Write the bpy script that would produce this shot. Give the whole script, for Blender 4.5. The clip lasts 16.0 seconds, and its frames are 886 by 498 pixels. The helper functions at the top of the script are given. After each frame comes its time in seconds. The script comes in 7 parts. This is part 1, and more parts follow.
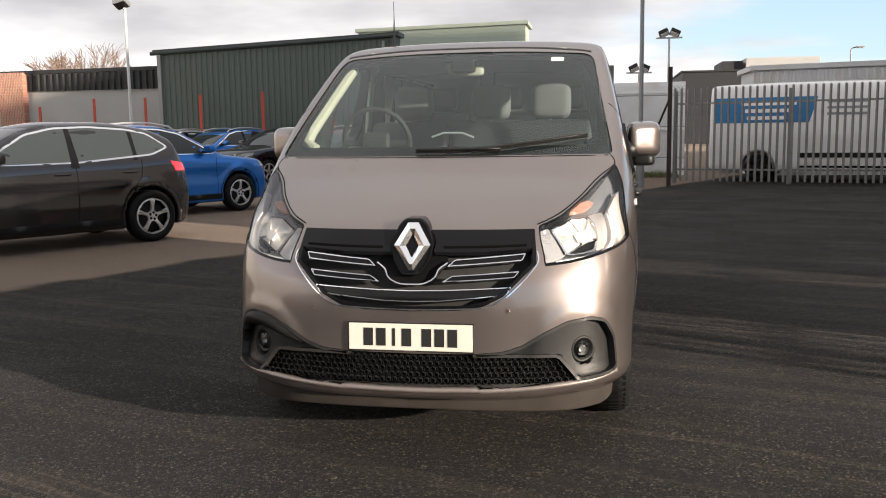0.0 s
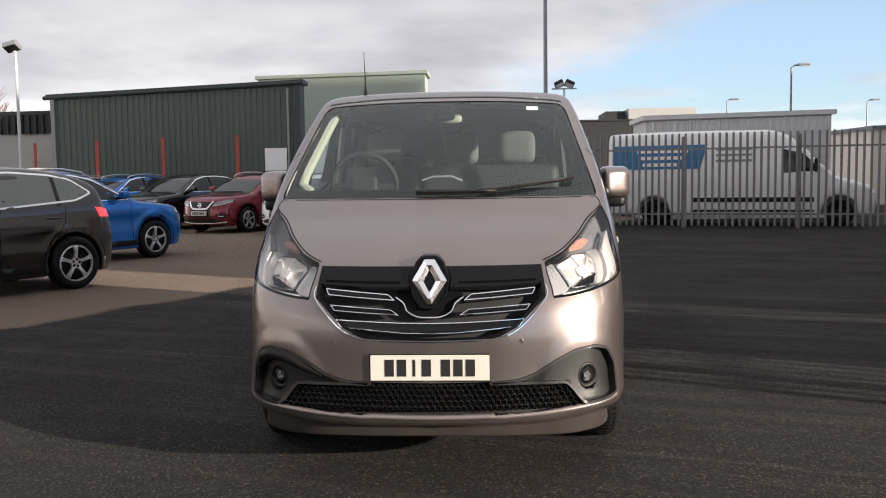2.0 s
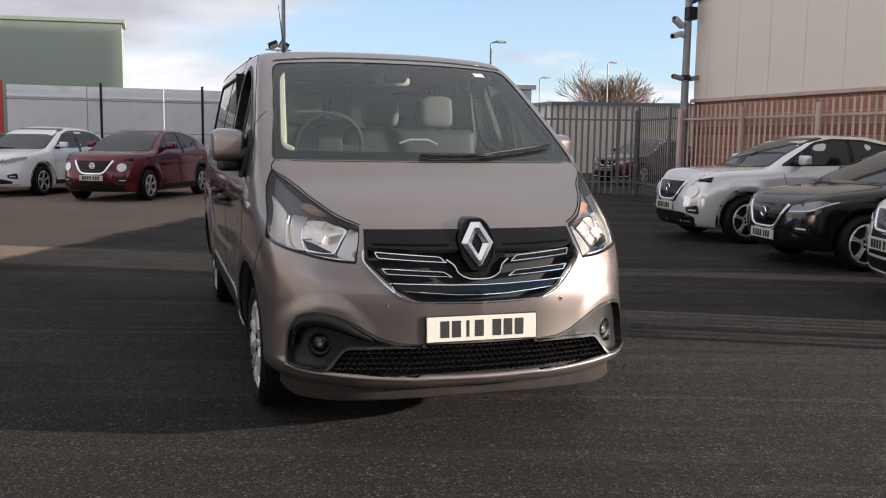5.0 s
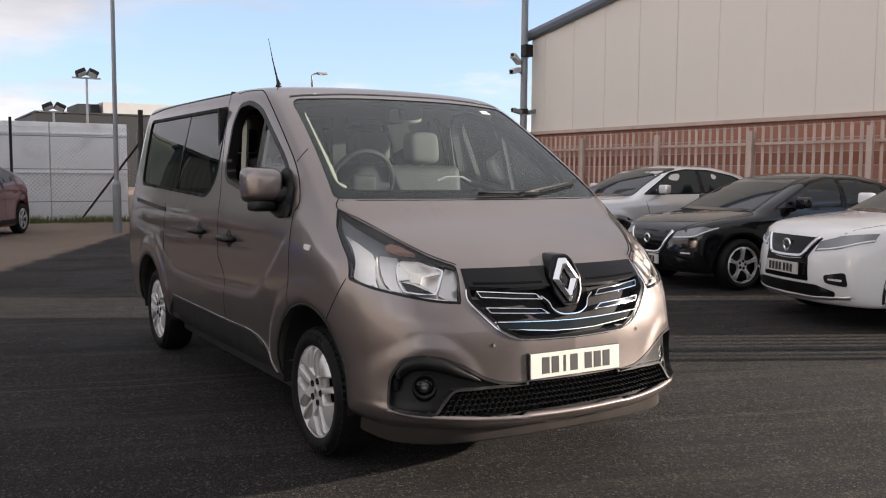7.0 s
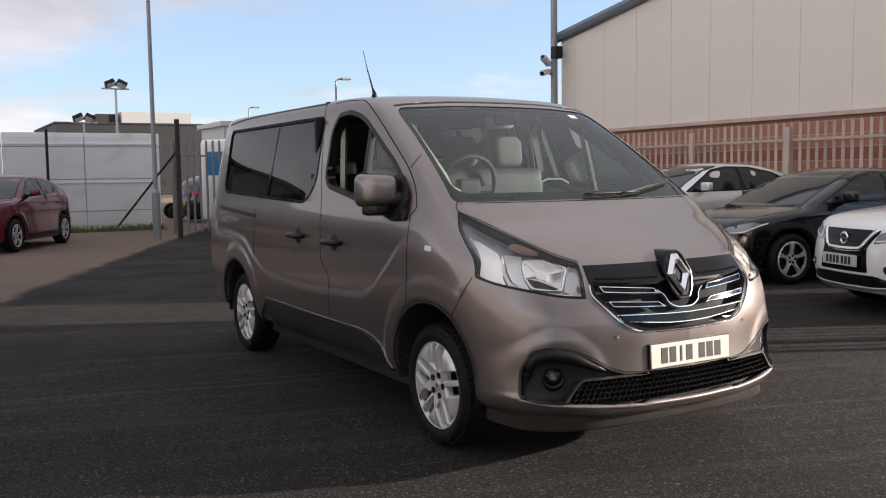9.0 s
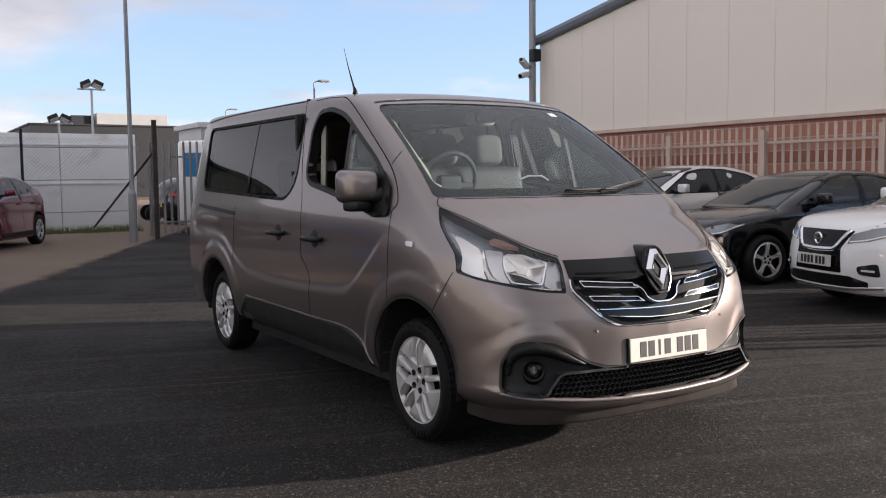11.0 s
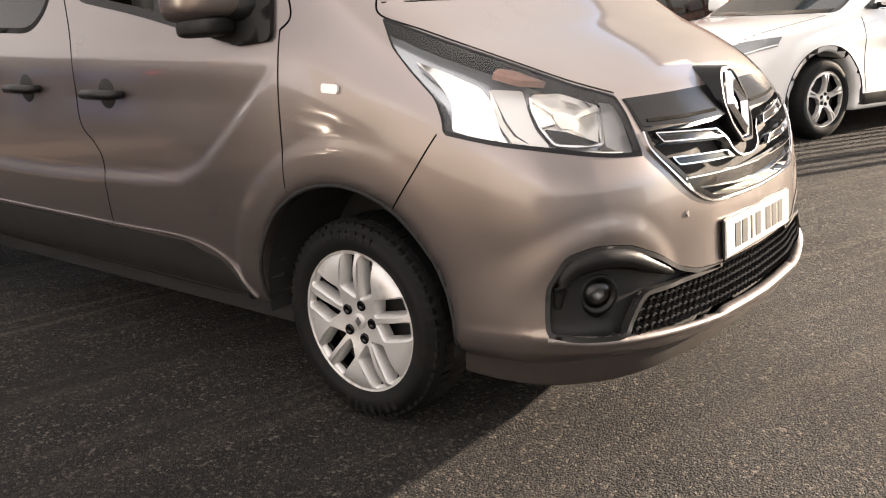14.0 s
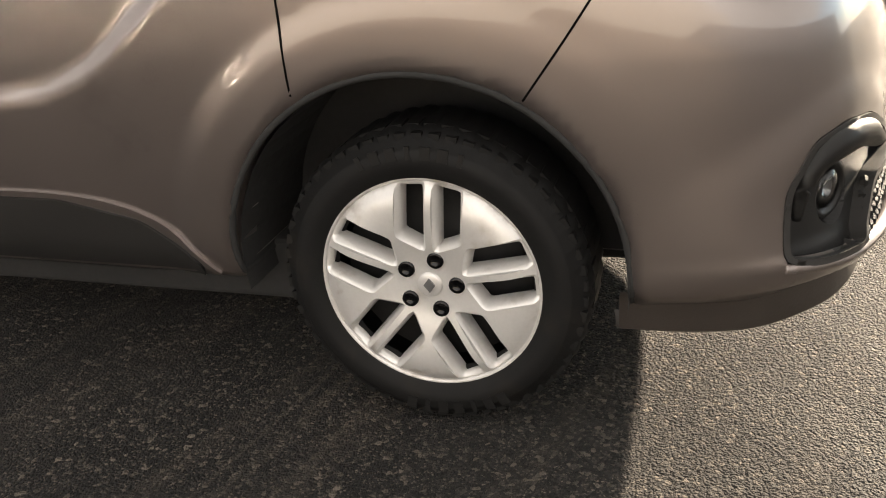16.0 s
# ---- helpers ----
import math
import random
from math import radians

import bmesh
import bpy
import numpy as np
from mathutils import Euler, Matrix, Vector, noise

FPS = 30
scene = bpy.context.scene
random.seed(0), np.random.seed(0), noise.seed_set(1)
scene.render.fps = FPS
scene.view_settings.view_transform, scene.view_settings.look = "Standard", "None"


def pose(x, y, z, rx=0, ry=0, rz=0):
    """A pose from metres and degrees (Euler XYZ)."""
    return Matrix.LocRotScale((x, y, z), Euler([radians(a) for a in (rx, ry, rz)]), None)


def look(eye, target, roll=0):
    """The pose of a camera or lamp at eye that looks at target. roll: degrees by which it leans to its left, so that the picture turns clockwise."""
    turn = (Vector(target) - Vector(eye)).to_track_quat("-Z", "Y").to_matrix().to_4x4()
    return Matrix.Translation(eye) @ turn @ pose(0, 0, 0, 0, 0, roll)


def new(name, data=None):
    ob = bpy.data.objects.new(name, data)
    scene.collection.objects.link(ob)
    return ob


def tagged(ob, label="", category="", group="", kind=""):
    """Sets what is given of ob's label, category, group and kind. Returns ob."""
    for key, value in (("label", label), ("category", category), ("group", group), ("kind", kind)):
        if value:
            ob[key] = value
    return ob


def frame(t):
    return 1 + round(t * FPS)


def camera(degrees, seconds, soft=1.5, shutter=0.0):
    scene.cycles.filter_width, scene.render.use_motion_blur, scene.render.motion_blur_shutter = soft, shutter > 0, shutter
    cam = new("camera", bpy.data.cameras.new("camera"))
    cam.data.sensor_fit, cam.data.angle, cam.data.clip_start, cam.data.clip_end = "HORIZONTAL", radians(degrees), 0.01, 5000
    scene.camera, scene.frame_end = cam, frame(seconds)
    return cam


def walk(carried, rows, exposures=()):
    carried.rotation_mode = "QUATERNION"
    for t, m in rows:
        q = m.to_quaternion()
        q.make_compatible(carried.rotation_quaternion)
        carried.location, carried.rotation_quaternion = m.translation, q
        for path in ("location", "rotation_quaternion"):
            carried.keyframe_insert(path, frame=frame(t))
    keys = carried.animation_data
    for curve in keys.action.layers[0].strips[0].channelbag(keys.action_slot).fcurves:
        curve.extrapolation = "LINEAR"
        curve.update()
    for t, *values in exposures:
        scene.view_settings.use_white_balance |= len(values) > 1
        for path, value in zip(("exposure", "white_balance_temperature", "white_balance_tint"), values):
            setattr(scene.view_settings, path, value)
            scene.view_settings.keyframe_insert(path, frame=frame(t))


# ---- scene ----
cam = camera(52.8, 16.0, soft=1.1)
PATH = [
    (0, (0.781, -3.469, 1.381), (0.428, -1.518, 1.121), -0.8),
    (0.5, (0.723, -3.658, 1.373), (0.399, -1.696, 1.156), -0.8),
    (1, (0.644, -3.773, 1.366), (0.377, -1.801, 1.165), -0.7),
    (1.5, (0.48, -3.78, 1.402), (0.293, -1.797, 1.216), -0.9),
    (2, (0.274, -3.776, 1.37), (0.166, -1.785, 1.21), -0.8),
    (2.5, (-0.003, -3.783, 1.379), (0.012, -1.79, 1.211), -1.0),
    (3, (-0.28, -3.745, 1.379), (-0.173, -1.755, 1.22), -0.6),
    (3.5, (-0.549, -3.748, 1.383), (-0.302, -1.77, 1.221), -0.2),
    (4, (-0.843, -3.741, 1.369), (-0.425, -1.796, 1.16), 0.3),
    (4.2, (-0.947, -3.733, 1.362), (-0.487, -1.8, 1.139), 0.4),
    (6.3, (-2.175, -3.292, 1.397), (-1.289, -1.51, 1.197), 1.1),
    (6.5, (-2.302, -3.232, 1.4), (-1.369, -1.472, 1.215), 0.9),
    (7, (-2.613, -3.063, 1.392), (-1.575, -1.361, 1.224), 0.4),
    (7.5, (-2.842, -2.896, 1.371), (-1.776, -1.214, 1.189), 0.1),
    (8, (-3.06, -2.878, 1.384), (-2.034, -1.171, 1.201), -0.6),
    (8.2, (-3.147, -2.926, 1.407), (-2.142, -1.205, 1.228), -0.9),
    (10.5, (-3.199, -3.029, 1.375), (-2.148, -1.333, 1.233), -0.6),
    (11, (-3.208, -3.013, 1.362), (-2.151, -1.322, 1.206), -0.6),
    (11.5, (-3.2, -2.923, 1.336), (-2.132, -1.244, 1.136), -0.0),
    (12, (-3.075, -2.617, 1.28), (-1.994, -0.957, 1.004), -0.5),
    (12.5, (-2.992, -2.26, 1.262), (-1.838, -0.664, 0.911), -2.0),
    (13, (-2.911, -1.842, 1.266), (-1.616, -0.373, 0.86), -3.1),
    (13.5, (-2.755, -1.391, 1.259), (-1.367, -0.032, 0.785), -3.2),
    (14, (-2.712, -0.937, 1.231), (-1.234, 0.307, 0.716), -3.0),
    (14.5, (-2.653, -0.495, 1.198), (-1.086, 0.607, 0.623), -3.4),
    (15, (-2.57, -0.094, 1.187), (-0.934, 0.855, 0.537), -4.2),
    (15.5, (-2.47, 0.183, 1.188), (-0.794, 0.952, 0.414), -5.8),
    (16, (-2.374, 0.406, 1.12), (-0.655, 0.995, 0.284), -5.0),
]
EXPOSURES = [(0.0, 1.35, 6200, 10), (0.5, 1.15, 6150, 10), (1.0, 1.10, 6100, 10), (1.5, 1.18, 6050, 10), (2.0, 1.20, 5990, 11), (2.5, 1.14, 5950, 11), (3.0, 1.2, 5920, 11), (4.2, 1.15, 5850, 11), (7.0, 1.3, 5980, 13), (8.0, 1.25, 5980, 13), (11.0, 1.2, 5800, 14), (12.0, 1.5, 6000, 13), (12.5, 2.12, 6350, 12), (13.0, 2.22, 6550, 12), (14.0, 2.35, 6650, 12), (15.0, 1.9, 6600, 10), (15.5, 2.45, 6650, 9), (16.0, 2.55, 6750, 8)]
walk(cam, [(t, look(eye, target, roll)) for t, eye, target, roll in PATH], EXPOSURES)

# ---- world, sun ----
from mathutils.bvhtree import BVHTree
from mathutils.geometry import delaunay_2d_cdt

SUN = Vector((3.2, -1.62, 0.80)).normalized()
world = bpy.data.worlds.new("world")
scene.world = world
world.use_nodes = True
wn, wl = world.node_tree.nodes, world.node_tree.links
wn.clear()
w_out, w_bg = wn.new("ShaderNodeOutputWorld"), wn.new("ShaderNodeBackground")
w_sky = wn.new("ShaderNodeTexSky")
w_sky.sky_type, w_sky.sun_disc = "NISHITA", False
w_sky.sun_elevation = math.asin(SUN.z)
w_sky.sun_rotation = math.atan2(SUN.x, SUN.y)
w_sky.dust_density, w_sky.ozone_density = 0.4, 3.0
w_co = wn.new("ShaderNodeTexCoord")
# clouds lie on a flat layer: direction divided by its height
w_sep = wn.new("ShaderNodeSeparateXYZ")
wl.new(w_co.outputs["Generated"], w_sep.inputs[0])


def w_math(op, a, b=0.0, c=None):
    n = wn.new("ShaderNodeMath")
    n.operation = op
    for i, v in enumerate((a, b) if c is None else (a, b, c)):
        if isinstance(v, (int, float)):
            n.inputs[i].default_value = v
        else:
            wl.new(v, n.inputs[i])
    return n.outputs[0]


w_h = w_math("ADD", w_math("MAXIMUM", w_sep.outputs[2], 0.0), 0.16)
w_vec = wn.new("ShaderNodeCombineXYZ")
wl.new(w_math("DIVIDE", w_sep.outputs[0], w_h), w_vec.inputs[0])
wl.new(w_math("DIVIDE", w_sep.outputs[1], w_h), w_vec.inputs[1])


def w_noise(scale, detail, off, rough=0.55):
    m = wn.new("ShaderNodeMapping")
    m.inputs["Location"].default_value = off
    wl.new(w_vec.outputs[0], m.inputs[0])
    n = wn.new("ShaderNodeTexNoise")
    n.inputs["Scale"].default_value, n.inputs["Detail"].default_value, n.inputs["Roughness"].default_value = scale, detail, rough
    wl.new(m.outputs[0], n.inputs["Vector"])
    return n.outputs["Fac"]


def w_range(v, a, b, lo=0.0, hi=1.0):
    n = wn.new("ShaderNodeMapRange")
    n.interpolation_type = "SMOOTHSTEP"
    wl.new(v, n.inputs[0])
    for i, q in enumerate((a, b, lo, hi)):
        n.inputs[i + 1].default_value = q
    return n.outputs[0]


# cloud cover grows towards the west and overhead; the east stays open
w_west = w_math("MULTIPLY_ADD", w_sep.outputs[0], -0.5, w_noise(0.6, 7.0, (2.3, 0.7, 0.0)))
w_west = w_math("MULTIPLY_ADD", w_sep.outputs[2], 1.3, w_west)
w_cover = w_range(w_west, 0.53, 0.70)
w_low = w_range(w_math("MULTIPLY_ADD", w_sep.outputs[2], -2.2, w_noise(1.2, 7.0, (5.1, 3.3, 0.0))), 0.30, 0.52)
w_thick = w_range(w_noise(0.8, 5.0, (7.7, 1.9, 0.0), 0.50), 0.32, 0.68)
# cloud is brightened a little to the unseen south, as fill on the van's front
w_dark = w_range(w_math("MULTIPLY_ADD", w_sep.outputs[1], 0.07, w_math("MULTIPLY_ADD", w_thick, 0.14, w_sep.outputs[2])), 0.10, 0.38)
# overhead, out of view, cloud is kept bright to light the bonnet and windscreen
w_dark = w_math("MULTIPLY", w_dark, w_range(w_sep.outputs[2], 0.40, 0.85, 1.0, 0.38))
w_ccol = wn.new("ShaderNodeMix")
w_ccol.data_type = "RGBA"
wl.new(w_dark, w_ccol.inputs["Factor"])
w_ccol.inputs["A"].default_value = (6.9, 6.5, 6.15, 1)
w_ccol.inputs["B"].default_value = (2.9, 2.75, 2.75, 1)
w_haze = wn.new("ShaderNodeMix")
w_haze.data_type = "RGBA"
w_haze.inputs["Factor"].default_value = 0.22
wl.new(w_sky.outputs[0], w_haze.inputs["A"])
w_haze.inputs["B"].default_value = (8.6, 9.2, 10.2, 1)
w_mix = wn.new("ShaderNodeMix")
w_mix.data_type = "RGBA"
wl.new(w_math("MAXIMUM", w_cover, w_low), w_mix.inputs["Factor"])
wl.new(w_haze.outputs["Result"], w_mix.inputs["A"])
# clouds in the unseen west are brightened as fill for the van's shaded side
w_west_fill = wn.new("ShaderNodeVectorMath")
w_west_fill.operation = "SCALE"
wl.new(w_ccol.outputs["Result"], w_west_fill.inputs[0])
wl.new(w_range(w_sep.outputs[0], -0.50, -0.95, 1.0, 2.3), w_west_fill.inputs["Scale"])
wl.new(w_west_fill.outputs[0], w_mix.inputs["B"])
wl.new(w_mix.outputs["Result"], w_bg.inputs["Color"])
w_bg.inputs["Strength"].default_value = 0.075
wl.new(w_bg.outputs[0], w_out.inputs["Surface"])

sun = new("sun", bpy.data.lights.new("sun", "SUN"))
sun.data.energy, sun.data.angle, sun.data.color = 4.6, radians(0.6), (1.0, 0.83, 0.65)
sun.matrix_world = look(SUN * 50, (0, 0, 0))


# ---- materials ----
def mat(name, color, rough=0.5, metal=0.0, vary=0.12, scale=6.0, fine=60.0, bump=0.0, coat=0.0, dirt=None, dirt_amount=0.0, dirt_scale=1.2, stretch=(1, 1, 1), random_vary=0.0, spec=0.5):
    """A surface with two scales of variation in colour and roughness."""
    m = bpy.data.materials.new(name)
    m.use_nodes = True
    n, l = m.node_tree.nodes, m.node_tree.links
    b = n["Principled BSDF"]
    co, mp = n.new("ShaderNodeTexCoord"), n.new("ShaderNodeMapping")
    l.new(co.outputs["Object"], mp.inputs[0])
    mp.inputs["Scale"].default_value = stretch

    def tex(s, d=4.0):
        t = n.new("ShaderNodeTexNoise")
        t.inputs["Scale"].default_value, t.inputs["Detail"].default_value = s, d
        l.new(mp.outputs[0], t.inputs["Vector"])
        return t.outputs["Fac"]

    def math_(op, a, q):
        k = n.new("ShaderNodeMath")
        k.operation = op
        l.new(a, k.inputs[0])
        if isinstance(q, (int, float)):
            k.inputs[1].default_value = q
        else:
            l.new(q, k.inputs[1])
        return k.outputs[0]

    big, small = tex(scale), tex(fine, 2.0)
    total = math_("ADD", math_("MULTIPLY", big, 0.6), math_("MULTIPLY", small, 0.4))
    if random_vary:
        info = n.new("ShaderNodeObjectInfo")
        total = math_("ADD", math_("MULTIPLY", math_("SUBTRACT", info.outputs["Random"], 0.5), random_vary), total)
    ramp = n.new("ShaderNodeMapRange")
    l.new(total, ramp.inputs[0])
    ramp.inputs[1].default_value, ramp.inputs[2].default_value = 0.25, 0.75
    ramp.inputs[3].default_value, ramp.inputs[4].default_value = 1 - vary, 1 + vary
    hue = n.new("ShaderNodeMix")
    hue.data_type, hue.blend_type = "RGBA", "MULTIPLY"
    hue.inputs["Factor"].default_value = 1.0
    hue.inputs["A"].default_value = (*color, 1)
    l.new(ramp.outputs[0], hue.inputs["B"])
    out = hue.outputs["Result"]
    if dirt:
        mask = n.new("ShaderNodeMapRange")
        mask.interpolation_type = "SMOOTHSTEP"
        l.new(tex(dirt_scale, 6.0), mask.inputs[0])
        mask.inputs[1].default_value, mask.inputs[2].default_value = 0.62 - dirt_amount * 0.4, 0.75
        mix = n.new("ShaderNodeMix")
        mix.data_type = "RGBA"
        l.new(mask.outputs[0], mix.inputs["Factor"])
        l.new(out, mix.inputs["A"])
        mix.inputs["B"].default_value = (*dirt, 1)
        out = mix.outputs["Result"]
    l.new(out, b.inputs["Base Color"])
    rr = n.new("ShaderNodeMapRange")
    l.new(total, rr.inputs[0])
    rr.inputs[1].default_value, rr.inputs[2].default_value = 0.3, 0.7
    rr.inputs[3].default_value, rr.inputs[4].default_value = max(0.0, rough * 0.85), min(1.0, rough * 1.15)
    l.new(rr.outputs[0], b.inputs["Roughness"])
    b.inputs["Metallic"].default_value = metal
    b.inputs["Specular IOR Level"].default_value = spec
    b.inputs["Coat Weight"].default_value, b.inputs["Coat Roughness"].default_value = coat, 0.04
    if bump:
        bp = n.new("ShaderNodeBump")
        bp.inputs["Strength"].default_value, bp.inputs["Distance"].default_value = 0.6, bump
        l.new(small, bp.inputs["Height"])
        l.new(bp.outputs[0], b.inputs["Normal"])
    return m


def glass(name, tint, rough=0.0, dust_sheen=0.0):
    """Thin tinted glass: clear with a mirror-like gloss that follows Fresnel."""
    m = bpy.data.materials.new(name)
    m.use_nodes = True
    n, l = m.node_tree.nodes, m.node_tree.links
    n.clear()
    o, mx = n.new("ShaderNodeOutputMaterial"), n.new("ShaderNodeMixShader")
    tr, gl, fr = n.new("ShaderNodeBsdfTransparent"), n.new("ShaderNodeBsdfGlossy"), n.new("ShaderNodeFresnel")
    tr.inputs[0].default_value = (*tint, 1)
    gl.inputs["Roughness"].default_value = rough
    fr.inputs["IOR"].default_value = 1.5
    l.new(fr.outputs[0], mx.inputs[0])
    l.new(tr.outputs[0], mx.inputs[1])
    l.new(gl.outputs[0], mx.inputs[2])
    last = mx.outputs[0]
    if dust_sheen:
        # a thin uneven film: dirt, with sky reflection painted in as its blue-green colour
        df, m2, no, rg = n.new("ShaderNodeBsdfDiffuse"), n.new("ShaderNodeMixShader"), n.new("ShaderNodeTexNoise"), n.new("ShaderNodeMapRange")
        co = n.new("ShaderNodeTexCoord")
        l.new(co.outputs["Object"], no.inputs["Vector"])
        no.inputs["Scale"].default_value, no.inputs["Detail"].default_value = 3.0, 6.0
        l.new(no.outputs["Fac"], rg.inputs[0])
        rg.inputs[1].default_value, rg.inputs[2].default_value, rg.inputs[3].default_value, rg.inputs[4].default_value = 0.3, 0.7, dust_sheen * 0.6, dust_sheen * 1.4
        df.inputs[0].default_value = (0.45, 0.62, 0.64, 1)
        l.new(rg.outputs[0], m2.inputs[0])
        l.new(last, m2.inputs[1])
        l.new(df.outputs[0], m2.inputs[2])
        last = m2.outputs[0]
    l.new(last, o.inputs[0])
    return m


M = {}
M["van_paint"] = mat("van_paint", (0.205, 0.176, 0.164), 0.31, 0.82, 0.06, 3.0, 900.0, 0.0, 0.9)
M["ledge_paint"] = mat("ledge_paint", (0.20, 0.175, 0.165), 0.45, 0.5, 0.06, 3.0, 900.0)
M["gloss_black"] = mat("gloss_black", (0.003, 0.003, 0.0033), 0.10, 0.0, 0.1, spec=0.28)
M["shield_black"] = mat("shield_black", (0.004, 0.004, 0.0045), 0.65, 0.0, 0.1, spec=0.06)
M["satin_black"] = mat("satin_black", (0.003, 0.003, 0.0035), 0.20, 0.0, 0.1, spec=0.22)
M["black_plastic"] = mat("black_plastic", (0.007, 0.007, 0.007), 0.42, 0.0, 0.2, 8.0, 700.0, 0.0006, spec=0.28)
M["bezel"] = mat("bezel", (0.020, 0.0195, 0.019), 0.40, 0.0, 0.2, 8.0, 700.0, 0.0004, spec=0.35)
M["grey_plastic"] = mat("grey_plastic", (0.016, 0.0155, 0.015), 0.5, 0.0, 0.15, 8.0, 700.0, 0.0005, spec=0.35)
M["dam_plastic"] = mat("dam_plastic", (0.040, 0.034, 0.030), 0.5, 0.0, 0.25, 9.0, 200.0, 0.0006, spec=0.35)
M["rubber"] = mat("rubber", (0.005, 0.005, 0.005), 0.7, 0.0, 0.2, 12.0, 300.0, 0.0004, dirt=(0.010, 0.009, 0.008), dirt_amount=0.2, dirt_scale=9.0, spec=0.2)
M["seam"] = mat("seam", (0.002, 0.002, 0.002), 0.9, vary=0.05, spec=0.05)
M["chrome"] = mat("chrome", (0.82, 0.82, 0.83), 0.08, 1.0, 0.03)
M["satin_silver"] = mat("satin_silver", (0.62, 0.61, 0.60), 0.32, 0.75, 0.05, 10.0, 200.0)
M["lamp_silver"] = mat("lamp_silver", (0.84, 0.82, 0.79), 0.34, 0.75, 0.08, 30.0, 200.0)
M["lamp_back"] = mat("lamp_back", (0.42, 0.44, 0.47), 0.18, 0.7, 0.06)
M["lamp_glass"] = glass("lamp_glass", (0.93, 0.93, 0.93))
M["clear_glass"] = glass("clear_glass", (0.68, 0.80, 0.80), dust_sheen=0.016)
M["tint_glass"] = glass("tint_glass", (0.12, 0.125, 0.13))
M["plate_white"] = mat("plate_white", (0.54, 0.52, 0.46), 0.4, vary=0.04)
M["plate_yellow"] = mat("plate_yellow", (0.75, 0.55, 0.08), 0.4, vary=0.04)
M["black_ink"] = mat("black_ink", (0.01, 0.01, 0.01), 0.5, vary=0.05)
M["amber"] = mat("amber", (0.62, 0.36, 0.28), 0.2, 0.35, vary=0.2, scale=40.0)
M["red_lens"] = mat("red_lens", (0.45, 0.015, 0.02), 0.15, vary=0.1, coat=0.6)
M["lamp_white"] = mat("lamp_white", (0.72, 0.72, 0.70), 0.25, 0.2, 0.06)
M["headlining"] = mat("headlining", (0.42, 0.40, 0.35), 0.85, vary=0.08, bump=0.0005)
M["dash"] = mat("dash", (0.012, 0.013, 0.013), 0.7, vary=0.15, bump=0.0005)
M["seat_cloth"] = mat("seat_cloth", (0.10, 0.10, 0.095), 0.9, vary=0.12, fine=250.0, bump=0.001)
M["cream_trim"] = mat("cream_trim", (0.34, 0.34, 0.27), 0.6, vary=0.06)
M["paper"] = mat("paper", (0.8, 0.8, 0.78), 0.7, vary=0.03)
M["lamp_smoke"] = mat("lamp_smoke", (0.17, 0.175, 0.18), 0.12, 0.3, 0.06, coat=1.0)
M["alloy"] = mat("alloy", (0.54, 0.53, 0.515), 0.38, 0.45, 0.08, 10.0, 150.0, dirt=(0.36, 0.33, 0.30), dirt_amount=0.15, dirt_scale=14.0)
M["cap_grey"] = mat("cap_grey", (0.16, 0.16, 0.16), 0.35, 0.6, 0.1)
M["steel_grey"] = mat("steel_grey", (0.185, 0.182, 0.18), 0.55, 0.3, 0.2, 3.0, 90.0, 0.0005, dirt=(0.12, 0.09, 0.07), dirt_amount=0.2, dirt_scale=5.0, random_vary=0.35)
M["galv"] = mat("galv", (0.23, 0.235, 0.24), 0.5, 0.4, 0.12, 4.0, 40.0)
M["white_metal"] = mat("white_metal", (0.52, 0.52, 0.515), 0.5, 0.0, 0.08, 1.0, 20.0, dirt=(0.5, 0.47, 0.42), dirt_amount=0.2)
M["brown_pale"] = mat("brown_pale", (0.44, 0.345, 0.285), 0.7, 0.0, 0.22, 3.0, 70.0, 0.001, random_vary=0.45)
M["red_steel_dull"] = mat("red_steel_dull", (0.022, 0.014, 0.012), 0.7, 0.0, 0.25, dirt=(0.05, 0.025, 0.018), dirt_amount=0.3, dirt_scale=4.0)
M["red_steel"] = mat("red_steel", (0.42, 0.055, 0.03), 0.55, 0.0, 0.15)
M["green_clad"] = mat("green_clad", (0.080, 0.098, 0.084), 0.55, 0.1, 0.14, 0.6, 12.0, stretch=(1, 1, 0.2))
M["green_dark"] = mat("green_dark", (0.03, 0.04, 0.037), 0.5, 0.0, 0.12)
M["green_pale"] = mat("green_pale", (0.31, 0.355, 0.295), 0.6, 0.0, 0.03, 0.6, 9.0, stretch=(1, 1, 0.2))
M["beige_clad"] = mat("beige_clad", (0.66, 0.60, 0.52), 0.6, 0.0, 0.02, 0.5, 9.0, stretch=(1, 1, 0.4), dirt=(0.58, 0.52, 0.45), dirt_amount=0.15, dirt_scale=0.5)
M["white_panel"] = mat("white_panel", (0.78, 0.78, 0.77), 0.5, 0.0, 0.05, 0.8, 12.0, dirt=(0.6, 0.58, 0.54), dirt_amount=0.2)
M["wall_grey"] = mat("wall_grey", (0.36, 0.36, 0.35), 0.7, 0.0, 0.12, 0.7, 12.0)
M["dark_clad"] = mat("dark_clad", (0.014, 0.015, 0.017), 0.6, 0.0, 0.15)
M["capping"] = mat("capping", (0.16, 0.18, 0.21), 0.5, 0.2, 0.1)
M["sign_blue"] = mat("sign_blue", (0.02, 0.16, 0.36), 0.4, vary=0.06)
M["bark"] = mat("bark", (0.16, 0.10, 0.07), 0.9, vary=0.25, scale=2.0)
